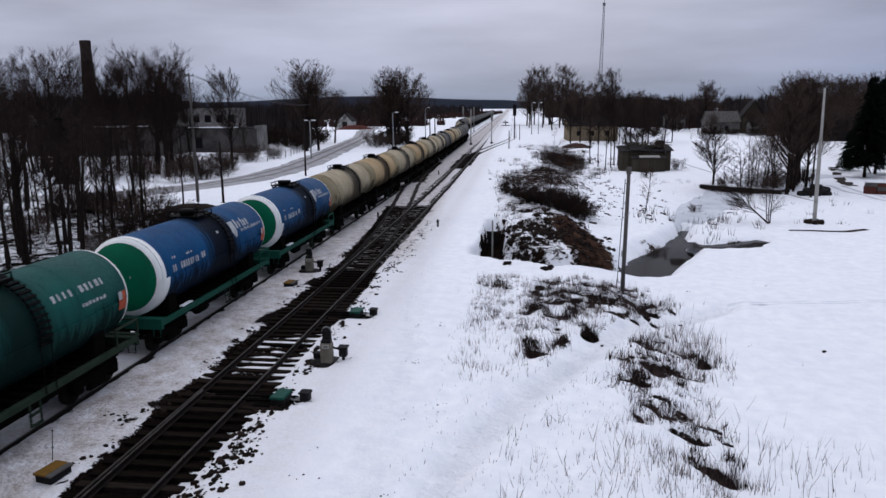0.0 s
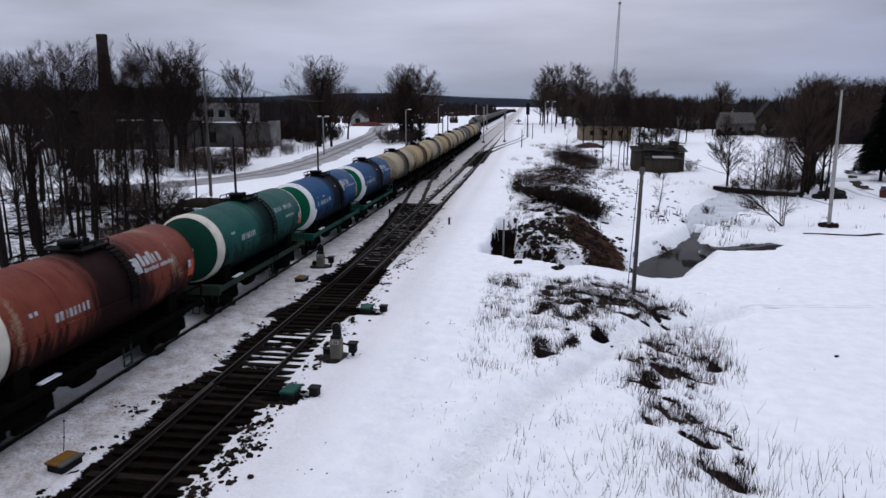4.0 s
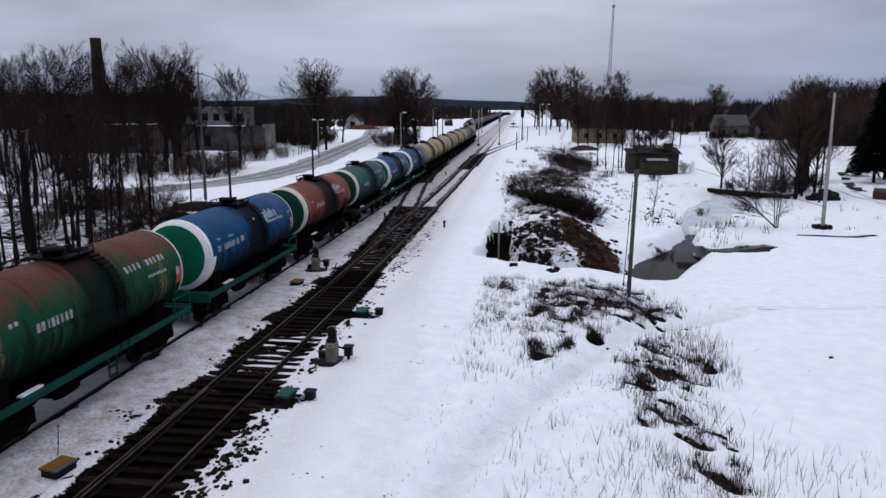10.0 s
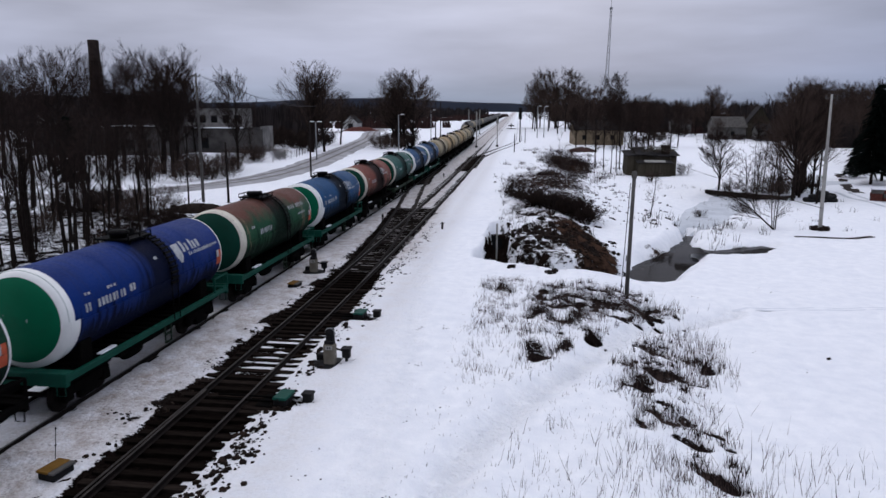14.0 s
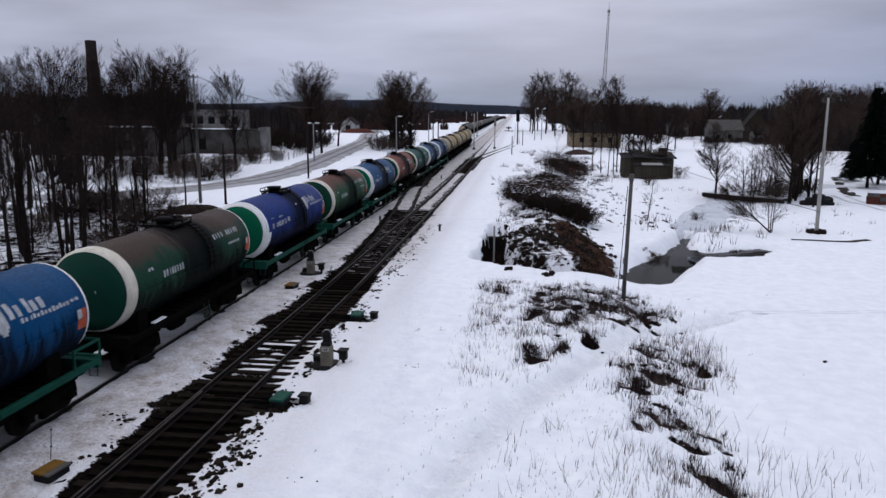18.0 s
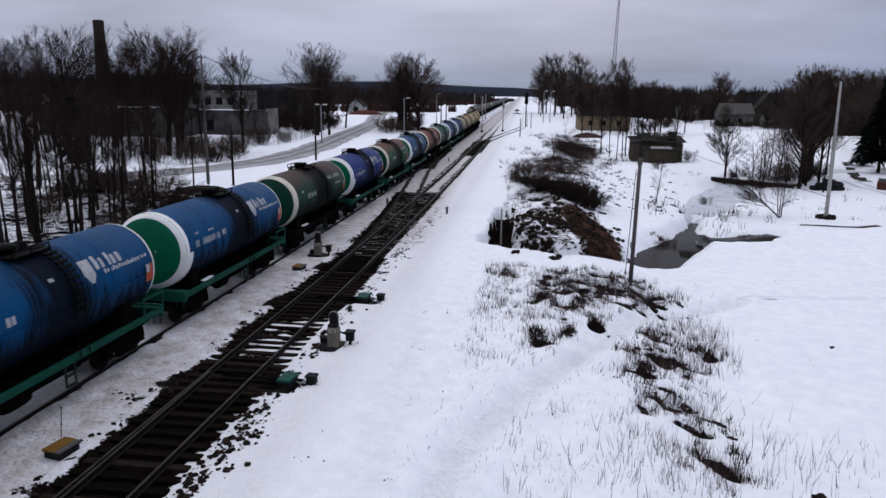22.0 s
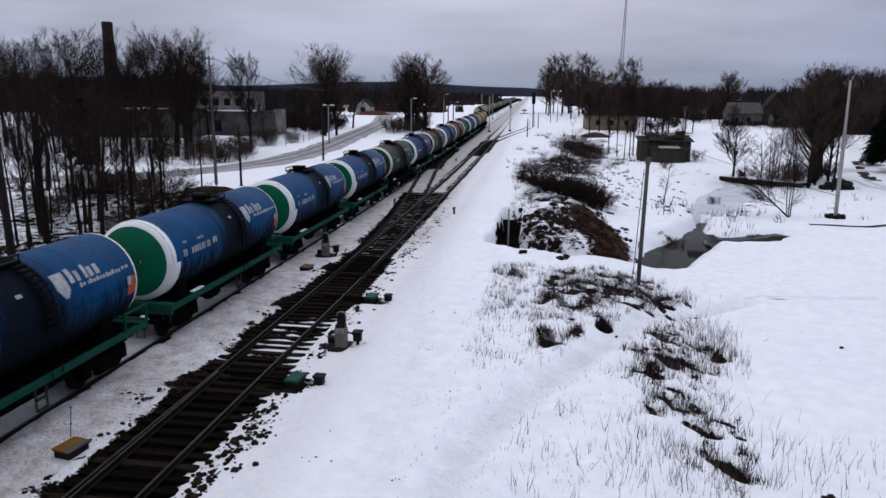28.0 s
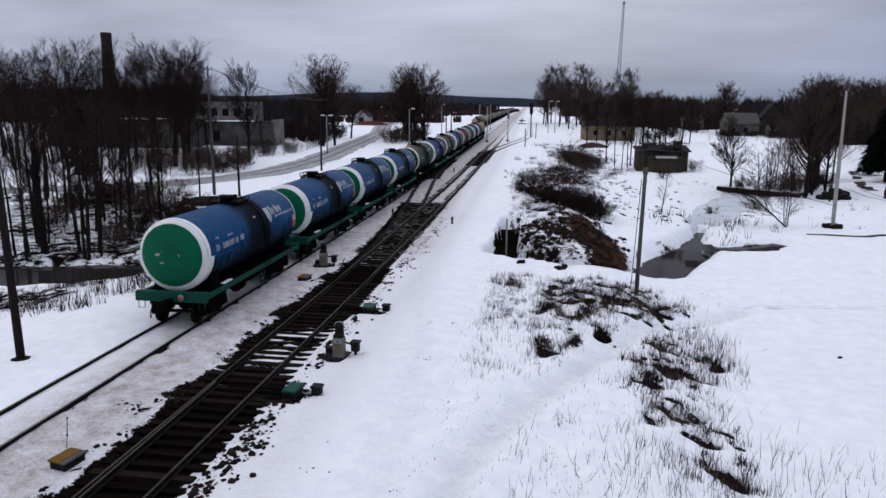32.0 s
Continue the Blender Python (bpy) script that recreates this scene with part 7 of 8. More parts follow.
def gable_house(name, label, at, w, d, eave, ridge, wall, roof, windows, along="x", sill=True, roof_label=""):
    """A house with a gable roof; windows on the front as (x0, x1, z0, z1)."""
    t = thing(name, label, "house", "houses", at)
    g = Geo()
    wall_with_holes(g, w, eave, windows)
    part("front_wall", g, wall, t)
    g = Geo()
    g.box(0, w, d - 0.3, d, 0, eave)
    g.box(0, 0.3, 0.352, d - 0.302, 0, eave)
    g.box(w - 0.3, w, 0.352, d - 0.302, 0, eave)
    part("wall", g, wall, t)
    g = Geo()
    if along == "x":
        prof = [(-0.4, eave - 0.15), (d / 2, ridge), (d + 0.4, eave - 0.15)]
        ends = (-0.3, w + 0.3)
        mk = lambda e, p, dz: (e, p[0], p[1] + dz)
    else:
        prof = [(-0.4, eave - 0.15), (w / 2, ridge), (w + 0.4, eave - 0.15)]
        ends = (-0.3, d + 0.3)
        mk = lambda e, p, dz: (p[0], e, p[1] + dz)
    b = len(g.v)
    for e in ends:
        for dz in (0.0, 0.22):
            for p in prof:
                g.v.append(mk(e, p, dz))
    for k in (0, 1):
        g.face((b + 3 + k, b + 4 + k, b + 10 + k, b + 9 + k))
        g.face((b + k, b + 6 + k, b + 7 + k, b + 1 + k))
    for o in (0, 6):
        for k in (0, 1):
            g.face((b + o + k, b + o + k + 1, b + o + k + 4, b + o + k + 3))
    g.face((b, b + 3, b + 9, b + 6))
    g.face((b + 2, b + 8, b + 11, b + 5))
    part("roof", g, roof, t, roof_label)
    for e0, e1 in ((0.02, 0.25), (w - 0.25, w - 0.02)) if along == "x" else ((0.02, 0.25), (d - 0.25, d - 0.02)):
        g = Geo()
        pr = [(0.0, eave), (prof[1][0], ridge - 0.08), ((d if along == "x" else w), eave)]
        g.v += [mk(e0, p, 0) for p in pr] + [mk(e1, p, 0) for p in pr]
        for f in ((0, 1, 2), (5, 4, 3), (0, 3, 4, 1), (1, 4, 5, 2), (2, 5, 3, 0)):
            g.face(f)
        part("gable", g, wall, t)
    for x0, x1, z0, z1 in windows:
        g = Geo()
        g.box(x0, x1, 0.2, 0.25, z0, z1)
        pane = part("window", g, M["void"], t)
        g = Geo()
        for a0, a1, c0, c1 in ((x0, x0 + 0.09, z0, z1), (x1 - 0.09, x1, z0, z1), (x0 + 0.09, x1 - 0.09, z1 - 0.09, z1), (x0 + 0.09, x1 - 0.09, z0, z0 + 0.09)):
            g.box(a0, a1, 0.06, 0.14, c0, c1)
        part("window_frame", g, M["boards"], pane)
    return t


def ruin(x, y, turn):
    """White brick shell with empty window openings and a lower front range."""
    z = ground_z(x, y)
    t = thing("derelict_building", "derelict white brick building with empty window openings", "building", "", pose(x, y, z - 0.2, 0, 0, turn))
    w = 14.0
    holes = [(1.0 + 2.6 * i, 2.6 + 2.6 * i, 6.2, 7.9) for i in range(5)]
    g = Geo()
    wall_with_holes(g, w, 9.3, holes, 0.5)
    part("front_wall", g, M["whitebrick"], t, "stained white brick front")
    for side in (0, w - 0.5):
        g = Geo()
        g.box(side, side + 0.5, 0.502, 4.5, 0, 9.3)
        part("side_wall", g, M["whitebrick"], t)
    g = Geo()
    g.box(0, w, 4.502, 5.0, 0, 9.3)
    part("back_wall", g, M["greybrick"], t)
    g = Geo()
    g.box(0.52, w - 0.52, 0.52, 4.48, 5.0, 5.2)
    part("floor_slab", g, M["concrete_dark"], t)
    for x0, x1, z0, z1 in holes:
        g = Geo()
        g.box(x0 - 0.1, x1 + 0.1, -0.08, -0.004, z0 - 0.15, z0, 0)
        part("sill", g, M["concrete"], t)
        g = Geo()
        g.box(x0, x1, 0.4, 0.46, z0, z1 - 0.5 * ((x0 * 3) % 1))
        part("opening", g, M["void"], t)
    g = Geo()
    holes2 = [(2.0, 4.2, 1.4, 3.2), (6.2, 8.4, 1.4, 3.2), (10.4, 12.6, 1.0, 3.2)]
    wall_with_holes(g, 24.2, 5.0, holes2, 0.45)
    front = part("low_range", g, M["greybrick"], t, "sooty low range in front", at=pose(-4.0, -7.5, 0))
    g = Geo()
    g.box(23.75, 24.2, 0.452, 7.4, 0, 5.6)
    part("end_wall", g, M["whitebrick"], front, "bare grey end wall")
    g = Geo()
    g.box(-0.2, 23.7, 0.0, 7.45, 5.004, 5.2)
    part("roof", g, M["roofdark"], front)
    g = Geo()
    g.box(0.2, 19.6, -0.1, 3.0, 5.204, 5.34, 0, 0.05)
    part("snow_cover", g, M["roofsnow"], front)
    for x0, x1, z0, z1 in holes2:
        g = Geo()
        g.box(x0, x1, 0.35, 0.4, z0, z1)
        part("opening", g, M["void"], front)


ruin(-76.8, 150, 3.0)


def flat_building(x, y, turn, w, d, h, label):
    z = ground_z(x, y)
    t = thing("low_building", label, "building", "", pose(x, y, z - 0.2, 0, 0, turn))
    holes = [(1.5 + 3.4 * i, 3.2 + 3.4 * i, 1.6, 3.2) for i in range(int((w - 2) / 3.4))]
    g = Geo()
    wall_with_holes(g, w, h, holes, 0.4)
    part("front_wall", g, M["greybrick"], t)
    for s in (0, w - 0.4):
        g = Geo()
        g.box(s, s + 0.4, 0.402, d, 0, h)
        part("side_wall", g, M["greybrick"], t)
    for o in holes:
        g = Geo()
        g.box(o[0], o[1], 0.25, 0.3, o[2], o[3])
        part("window", g, M["void"], t)
    g = Geo()
    g.box(-0.4, w + 0.4, -0.4, d + 0.2, h, h + 0.25, 0)
    roof = part("roof", g, M["roofdark"], t)
    g = Geo()
    g.box(w * 0.50, w * 0.66, -0.35, d * 0.5, h + 0.254, h + 0.50, 0, 0.06)
    g.box(w * 0.70, w * 0.80, 0.2, d * 0.6, h + 0.254, h + 0.45, 0, 0.06)
    part("snow_cover", g, M["roofsnow"], roof)


flat_building(-98, 130, 4, 28, 10, 5.5, "long low sooty building with patches of snow on its flat roof")


def chimney(x, y, h):
    t = thing("factory_chimney", "tall dark tapering brick factory chimney", "chimney", "", pose(x, y, ground_z(x, y) - 0.3))
    g = Geo()
    prof = [(1.9, 0)] + [(1.9 - 0.75 * z / h, z) for z in np.linspace(1, h - 1.4, 9)] + [(1.25, h - 1.3), (1.25, h - 0.2), (1.15, h), (0.8, h), (0.75, h - 1.0)]
    g.turned(prof, 20)
    part("shaft", g, M["darkbrick"], t)
    for z in (h * 0.45, h * 0.62, h * 0.8):
        r = 1.9 - 0.75 * z / h
        g = Geo()
        g.turned([(r + 0.004, z - 0.1), (r + 0.05, z - 0.1), (r + 0.05, z + 0.1), (r + 0.004, z + 0.1)], 20)
        part("iron_band", g, M["frame_black"], t)


chimney(-104.2, 162, 25.2)
for x, y, h in ((-72, 330, 10), (-95, 300, 9), (-100, 310, 11), (-64, 310, 9), (-60, 320, 10), (-80, 335, 12)):
    tree("grand", x, y, h, 1.1, group="trees at the end of the road")
gable_house("house", "pale gabled house with a dark doorway far up the road", pose(-82.5, 305, 0.7), 6.4, 8, 3.2, 6.4, M["plaster"], M["roofdark"], [(2.2, 4.4, 0.3, 3.0)], "y")
gable_house("house", "small pale gabled house beyond the wood", pose(-168.5, 225, 0.4), 5.2, 8, 4.6, 8.6, M["whitebrick"], M["roofdark"], [(3.6, 5.2, 1.2, 2.8)], "y")
gable_house("house", "long low ochre board building under a dark roof", pose(11.0, 194, ground_z(14, 194) - 0.1, 0, 0, 6), 13, 9, 4.1, 6.2, M["yellowwall"], M["roofdark"], [(2.0, 3.2, 1.4, 2.7), (5.5, 6.7, 1.4, 2.7), (9.5, 10.7, 1.4, 2.7)], "x")
gable_house("house", "small pale village house with a grey roof", pose(52.0, 278, 0.6), 6.6, 8, 4.4, 7.6, M["housewall"], M["concrete_dark"], [(1.2, 2.3, 1.2, 2.6), (4.2, 5.3, 1.2, 2.6)], "y")
gable_house("house", "dark wooden barn with a steep gable roof", pose(67, 236, 0.5, 0, 0, -8), 6.8, 10, 5.0, 10.2, M["boards"], M["roofdark"], [(2.4, 4.0, 0.4, 2.8)], "y")
gable_house("house", "grey village house with a slate-grey roof", pose(56, 232, 0.5, 0, 0, 4), 9.6, 7, 3.8, 6.9, M["housewall"], M["concrete_dark"], [(1.5, 2.7, 1.2, 2.6), (5, 6.2, 1.2, 2.6)], "x")
gable_house("house", "pale low village house among bare trees", pose(66.5, 224, 0.5, 0, 0, -4), 16, 7, 2.9, 4.8, M["housewall"], M["roofdark"], [(3, 4.4, 1.0, 2.4), (8, 9.4, 1.0, 2.4), (13, 14.4, 1.0, 2.4)], "x")


def shed(x, y, turn):
    """Ramshackle board shed with a low lean-to and a collapsing felt roof."""
    z = ground_z(x, y)
    t = thing("shed", "ramshackle board shed with a collapsing dark roof", "shed", "", pose(x, y, z - 0.15, 0, 0, turn))
    rnd = random.Random(5)
    g = Geo()
    g.box(-0.11, 0.11, -0.02, 0.02, 0, 1.0)
    plank = g.mesh("plank", M["boards"])

    def plank_wall(x0, y0, x1, y1, h0, h1):
        n = int(math.hypot(x1 - x0, y1 - y0) / 0.235)
        for i in range(n):
            u = (i + 0.5) / n
            hh = h0 + (h1 - h0) * u + rnd.uniform(-0.12, 0.05)
            part("plank", plank, None, t, at=pose(x0 + (x1 - x0) * u, y0 + (y1 - y0) * u, 0, 0, 0, math.degrees(math.atan2(y1 - y0, x1 - x0))) @ Matrix.Diagonal((1, 1, hh, 1)))
    plank_wall(0, 1.6, 7.2, 1.6, 3.1, 3.0)
    plank_wall(7.2, 1.6, 7.2, 6.0, 3.0, 3.7)
    plank_wall(0, 1.6, 0, 6.0, 3.1, 3.7)
    plank_wall(1.4, 0, 6.2, 0, 2.2, 2.2)
    plank_wall(1.4, 0, 1.4, 1.55, 2.2, 2.5)
    plank_wall(6.2, 0, 6.2, 1.55, 2.2, 2.5)
    g = Geo()
    g.box(0.05, 7.15, 5.9, 6.0, 0, 3.7)
    part("back_wall", g, M["boards"], t)
    g = Geo()
    g.box(1.2, 6.4, -0.3, 1.55, 0, 0.07)
    lean = part("lean_to_roof", g, M["roofdark"], t, at=pose(0, 0, 2.22, 9, 0, 0))
    g = Geo()
    g.box(2.4, 5.4, -0.2, 1.2, 0.074, 0.17, 0, 0.03)
    part("snow_cover", g, M["concrete"], lean, "dirty slush on the lean-to roof")
    for i in range(5):
        g = Geo()
        g.box(-0.4 + 1.6 * i, 1.2 + 1.6 * i, 1.2, 6.3, 0, 0.08, 0)
        part("roof_sheet", g, M["roofdark"], t, at=pose(0, 0, 2.95 + 0.12 * (i % 2), 8 + rnd.uniform(-2, 2), rnd.uniform(-3, 3), 0))
    for i in range(30):
        g = Geo()
        k = rnd.uniform(0.4, 1.5)
        g.box(-k, k, -0.09, 0.09, 0, 0.07, 0)
        part("loose_board", g, M["boards"], t, at=pose(rnd.uniform(0.2, 7.0), rnd.uniform(1.4, 5.2), 3.5 + rnd.uniform(0, 0.9), rnd.uniform(-20, 20), rnd.uniform(-35, 35), rnd.uniform(-60, 60)))
    g = Geo()
    g.box(5.2, 6.4, 2.6, 3.8, 3.3, 4.7, 0, 0.1)
    part("chimney", g, M["darkbrick"], t)
    return t


shed(14.2, 108.5, 0)


# ---- fence, heaps, bridge, culvert and other fixtures ----
def wire_fence(line, label):
    t = thing("wire_fence", label, "fence")
    tops = []
    for (ax, ay), (bx, by) in zip(line, line[1:]):
        n = max(2, int(math.hypot(bx - ax, by - ay) / 3.0))
        for i in range(n):
            x, y = ax + (bx - ax) * i / n, ay + (by - ay) * i / n
            z = ground_z(x, y)
            g = Geo()
            g.tube([(x, y, z - 0.1), (x, y, z + 1.5)], 0.05, 6)
            part("post", g, M["concrete_dark"], t)
            tops.append((x, y, z))
    g = Geo()
    for a, b in zip(tops, tops[1:]):
        for dz in (0.25, 0.55, 0.85, 1.15, 1.4):
            g.tube([(a[0], a[1], a[2] + dz), (b[0], b[1], b[2] + dz)], 0.014, 3, cap=False)
        for k in range(6):
            u = (k + 0.5) / 6
            p = Vector(a).lerp(Vector(b), u)
            g.tube([(p.x, p.y, p.z + 0.2), (p.x, p.y, p.z + 1.4)], 0.012, 3, cap=False)
    part("wire_mesh", g, M["galv"], t)


wire_fence([(-44.5, 118), (-45.0, 132), (-47.5, 150), (-52, 172), (-58, 195)], "low grey wire fence on thin posts")
wire_fence([(45, 205), (75, 200), (110, 190)], "grey garden fence on thin posts")


def heap(name, label, x, y, rx, ry, h, mat, n, seed, category="heap"):
    t = thing(name, label, category, "", pose(x, y, ground_z(x, y) - 0.1))
    g, rnd = Geo(), random.Random(seed)
    prof = [(0.0, h * 0.75), (0.45, h * 0.66), (0.8, h * 0.3), (1.0, 0.0)]
    g.turned(prof, 14)
    g.v = [(p[0] * rx * rnd.uniform(0.9, 1.1), p[1] * ry * rnd.uniform(0.9, 1.1), p[2] * rnd.uniform(0.8, 1.2)) for p in g.v]
    part("mound", g, mat, t)
    g = Geo()
    for i in range(n):
        a, r = rnd.uniform(0, 6.28), rnd.random() ** 0.6
        s = rnd.uniform(0.06, 0.16)
        z = h * 0.75 * (1 - r * r)
        g.box(-s, s, -s * 0.6, s * 0.6, -s * 0.5, s * 0.6, 0, s * 0.2, Euler((rnd.uniform(0, 3), rnd.uniform(0, 3), 0)).to_matrix(), (math.cos(a) * r * rx, math.sin(a) * r * ry, z))
    part("lumps", g, mat, t)


heap("brick_heap", "red brick heap at the end of the road", -69.5, 284, 8, 3, 2.4, M["redbrick"], 40, 3)
heap("earth_heap", "low red-brown earth heap in the snow", 11.2, 168, 3.6, 3.2, 1.35, M["heath"], 30, 4)
heap("debris_heap", "dark heap of slabs and earth by the road", -30.6, 62.0, 3.6, 1.6, 0.9, M["clod"], 60, 6)
heap("debris_heap", "dark heap of slabs and earth by the road", -26.5, 60.5, 2.6, 1.3, 0.7, M["clod"], 50, 7)


def footbridge(x, y, turn, long, w):
    t = thing("footbridge", "low dark plank footbridge over the icy creek", "bridge", "", pose(x, y, -0.32, 0, 0, turn))
    n = int(long / 0.3)
    g = Geo()
    g.box(-0.14, 0.14, -w / 2, w / 2, -0.06, 0, 0, 0.01)
    me = g.mesh("plank", M["boards"])
    for i in range(n):
        part("plank", me, None, t, at=pose(-long / 2 + (i + 0.5) * long / n, 0, 0.0, 0, 0, 0))
    for s in (-1, 1):
        g = Geo()
        g.box(-long / 2, long / 2, s * (w / 2 - 0.2) - 0.14, s * (w / 2 - 0.2) + 0.14, -0.55, -0.062, 0, 0.02)
        part("girder", g, M["pole_wood"], t)
    g = Geo()
    g.box(-long / 2 + 0.3, long / 2 - 0.3, -w / 2 + 0.25, w / 2 - 0.2, 0.004, 0.10, 0, 0.03)
    part("snow_cover", g, M["roofsnow"], t)


footbridge(25.2, 86.2, -40, 9.6, 2.6)


def culvert():
    t = thing("culvert", "dark culvert mouth with a pale concrete post", "culvert", "", pose(-2.75, 53.4, 0, 0, 0, 0))
    g = Geo()
    g.box(0.30, 0.42, -3.6, -3.46, -2.3, 1.0, 0, 0.02)
    part("post", g, M["concrete"], t, "pale concrete post")
    g = Geo()
    g.box(-0.9, 0.8, 1.6, 1.9, -2.3, -0.7, 0, 0.12)
    part("headwall", g, M["clod"], t)
    g = Geo()
    g.turned([(0.615, 0.0), (0.001, 0.0)], 20, "y", (-0.05, 1.56, -1.35))
    part("pipe_mouth", g, M["void"], t)


culvert()


def tyre_pile(x, y):
    t = thing("tyre_heap", "small heap of black tractor tyres in the snow", "tyres", "", pose(x, y, ground_z(x, y)))
    for dx, dy, dz, rx in ((0, 0, 0.2, 0), (1.15, 0.2, 0.2, 0), (-1.1, 0.3, 0.2, 4), (0.5, 0.1, 0.6, 6), (-0.6, 0.1, 0.58, 3), (0.1, 0.1, 0.98, 5), (1.1, 0.5, 0.62, 12)):
        g = Geo()
        g.turned([(0.34, -0.17), (0.58, -0.2), (0.66, -0.1), (0.66, 0.1), (0.58, 0.2), (0.34, 0.17), (0.30, 0.0), (0.34, -0.17)], 18)
        part("tyre", g, M["rubber"], t, at=pose(dx, dy, dz, rx, 0, 0))


tyre_pile(31.3, 81.2)


def block_stack(x, y):
    t = thing("block_stack", "snow-capped stack of red-brown and grey blocks beside the track", "stack", "", pose(x, y, ground_z(x, y) - 0.05, 0, 0, -20))
    rnd = random.Random(3)
    for k in range(3):
        for i in range(3):
            g = Geo()
            g.box(0, 1.15, 0, 1.2, 0, 0.42, 0, 0.03)
            part("block", g, M["concrete_dark"] if (i + k) % 3 == 2 else M["redbrick"], t, at=pose(1.2 * i + rnd.uniform(-0.05, 0.05), rnd.uniform(-0.08, 0.08), 0.43 * k))
    g = Geo()
    g.box(-0.05, 3.6, -0.05, 1.25, 1.292, 1.42, 0, 0.05)
    part("snow_cover", g, M["roofsnow"], t)


block_stack(37.0, 82.6)
ribbon("mud_track", [(48, 118), (44.5, 108), (41.5, 100), (39.5, 94), (38.5, 90)], 1.7, 0.02, M["ballast"], "muddy slush on a cart track", "track", 1.5, rag=0.6)
ribbon("wheel_rut", [(36.2, 90), (36.0, 80), (38.0, 70), (42, 62), (48, 56)], 0.5, 0.03, M["ice"], "shallow wheel rut pressed in the snow", "rut", 1.5, rag=0.1)
ribbon("wheel_rut", [(37.8, 90), (37.6, 80), (39.6, 70.5), (43.5, 62.5), (49, 57)], 0.5, 0.03, M["ice"], "shallow wheel rut pressed in the snow", "rut", 1.5, rag=0.1)
ribbon("ski_track", [(10.2, 35.2), (14, 35.7), (18, 36.5), (24, 37.2), (34, 37.6)], 0.16, 0.008, M["pressed"], "faint narrow track pressed in the snow field", "track", 0.8, rag=0.03)
ribbon("ski_track", [(10.0, 35.55), (14, 36.05), (18, 36.8), (24, 37.6), (34, 38.0)], 0.14, 0.008, M["pressed"], "faint narrow track pressed in the snow field", "track", 0.8, rag=0.03)
ribbon("wheel_rut", [(26.5, 58.2), (24.5, 57.3), (22.4, 57.0), (20.4, 57.3)], 0.5, 0.02, M["ballast"], "muddy wheel rut at the foot of the pole", "rut", 0.5, rag=0.3)


# ---- dry grass, weeds, clods ----
def blades(name, label, spots, mat, seed, wide=0.016):
    """spots: (x, y, spread x, spread y, how many, height low, height high)."""
    g, rnd = Geo(), random.Random(seed)
    xs, ys, hs = [], [], []
    for x, y, sx, sy, n, h0, h1 in spots:
        for _ in range(n):
            xs.append(rnd.gauss(x, sx)), ys.append(rnd.gauss(y, sy)), hs.append(rnd.uniform(h0, h1))
    zs = height(np.array(xs), np.array(ys))
    clear, _, _ = line_dist(np.array(xs), np.array(ys), [(a, b, 1, 1) for a, b in PATH])
    for x, y, z, h, off in zip(xs, ys, zs, hs, clear):
        if off < 0.6:
            continue
        a = rnd.gauss(0, 0.28) * h
        b = rnd.gauss(0, 0.2) * h
        g.blade((x, y, z - 0.04), (x + a, y + b, z + h), wide * rnd.uniform(0.7, 1.5), 0, Vector((1, rnd.uniform(-0.6, 0.6), 0)))
    return tagged(part(name, g, mat), label, "grass", kind="stuff")


rg = random.Random(9)
tufts, dark = [], []
for px_, py_, rx_, ry_, k_ in PATCHES[:19]:
    for i in range(int(2 + 2 * rx_ * ry_ * 4)):
        dark.append((rg.gauss(px_, rx_ * 0.8), rg.gauss(py_ + 0.2, ry_ * 0.8), 0.11, 0.11, rg.randint(8, 22), 0.1, 0.42))
    for i in range(4):
        tufts.append((rg.gauss(px_, rx_ * 1.2), rg.gauss(py_, ry_ * 1.2), 0.16, 0.16, rg.randint(8, 22), 0.2, 0.6))
for i in range(110):
    dark.append((rg.uniform(0.8, 6.2), rg.gauss(34.2, 1.3), 0.14, 0.12, rg.randint(10, 26), 0.06, 0.30))
for x_, y_, w_ in ((0.45, 25.5, 0.32), (0.3, 26.2, 0.25), (1.4, 26.5, 0.18), (0.4, 31.0, 0.2), (1.7, 30.2, 0.35), (-1.5, 35.2, 0.4), (3.75, 23.5, 0.35), (2.65, 28.3, 0.2), (5.1, 17.7, 0.6), (6.8, 26.9, 0.3), (4.9, 28.0, 0.4)):
    for i in range(9):
        dark.append((rg.gauss(x_, w_), rg.gauss(y_, w_), 0.09, 0.09, rg.randint(14, 34), 0.14, 0.5))
for i in range(24):
    u_ = rg.uniform(-0.75, 0.75)
    dark.append((5.0 + 0.8 * u_ + rg.gauss(0, 0.08), 17.72 - 0.6 * u_ + rg.uniform(-0.08, 0.2), 0.07, 0.07, rg.randint(8, 18), 0.10, 0.36))
for i in range(30):
    dark.append((rg.uniform(-1.5, 2.6), rg.uniform(27.5, 33), 0.10, 0.10, rg.randint(8, 20), 0.10, 0.36))
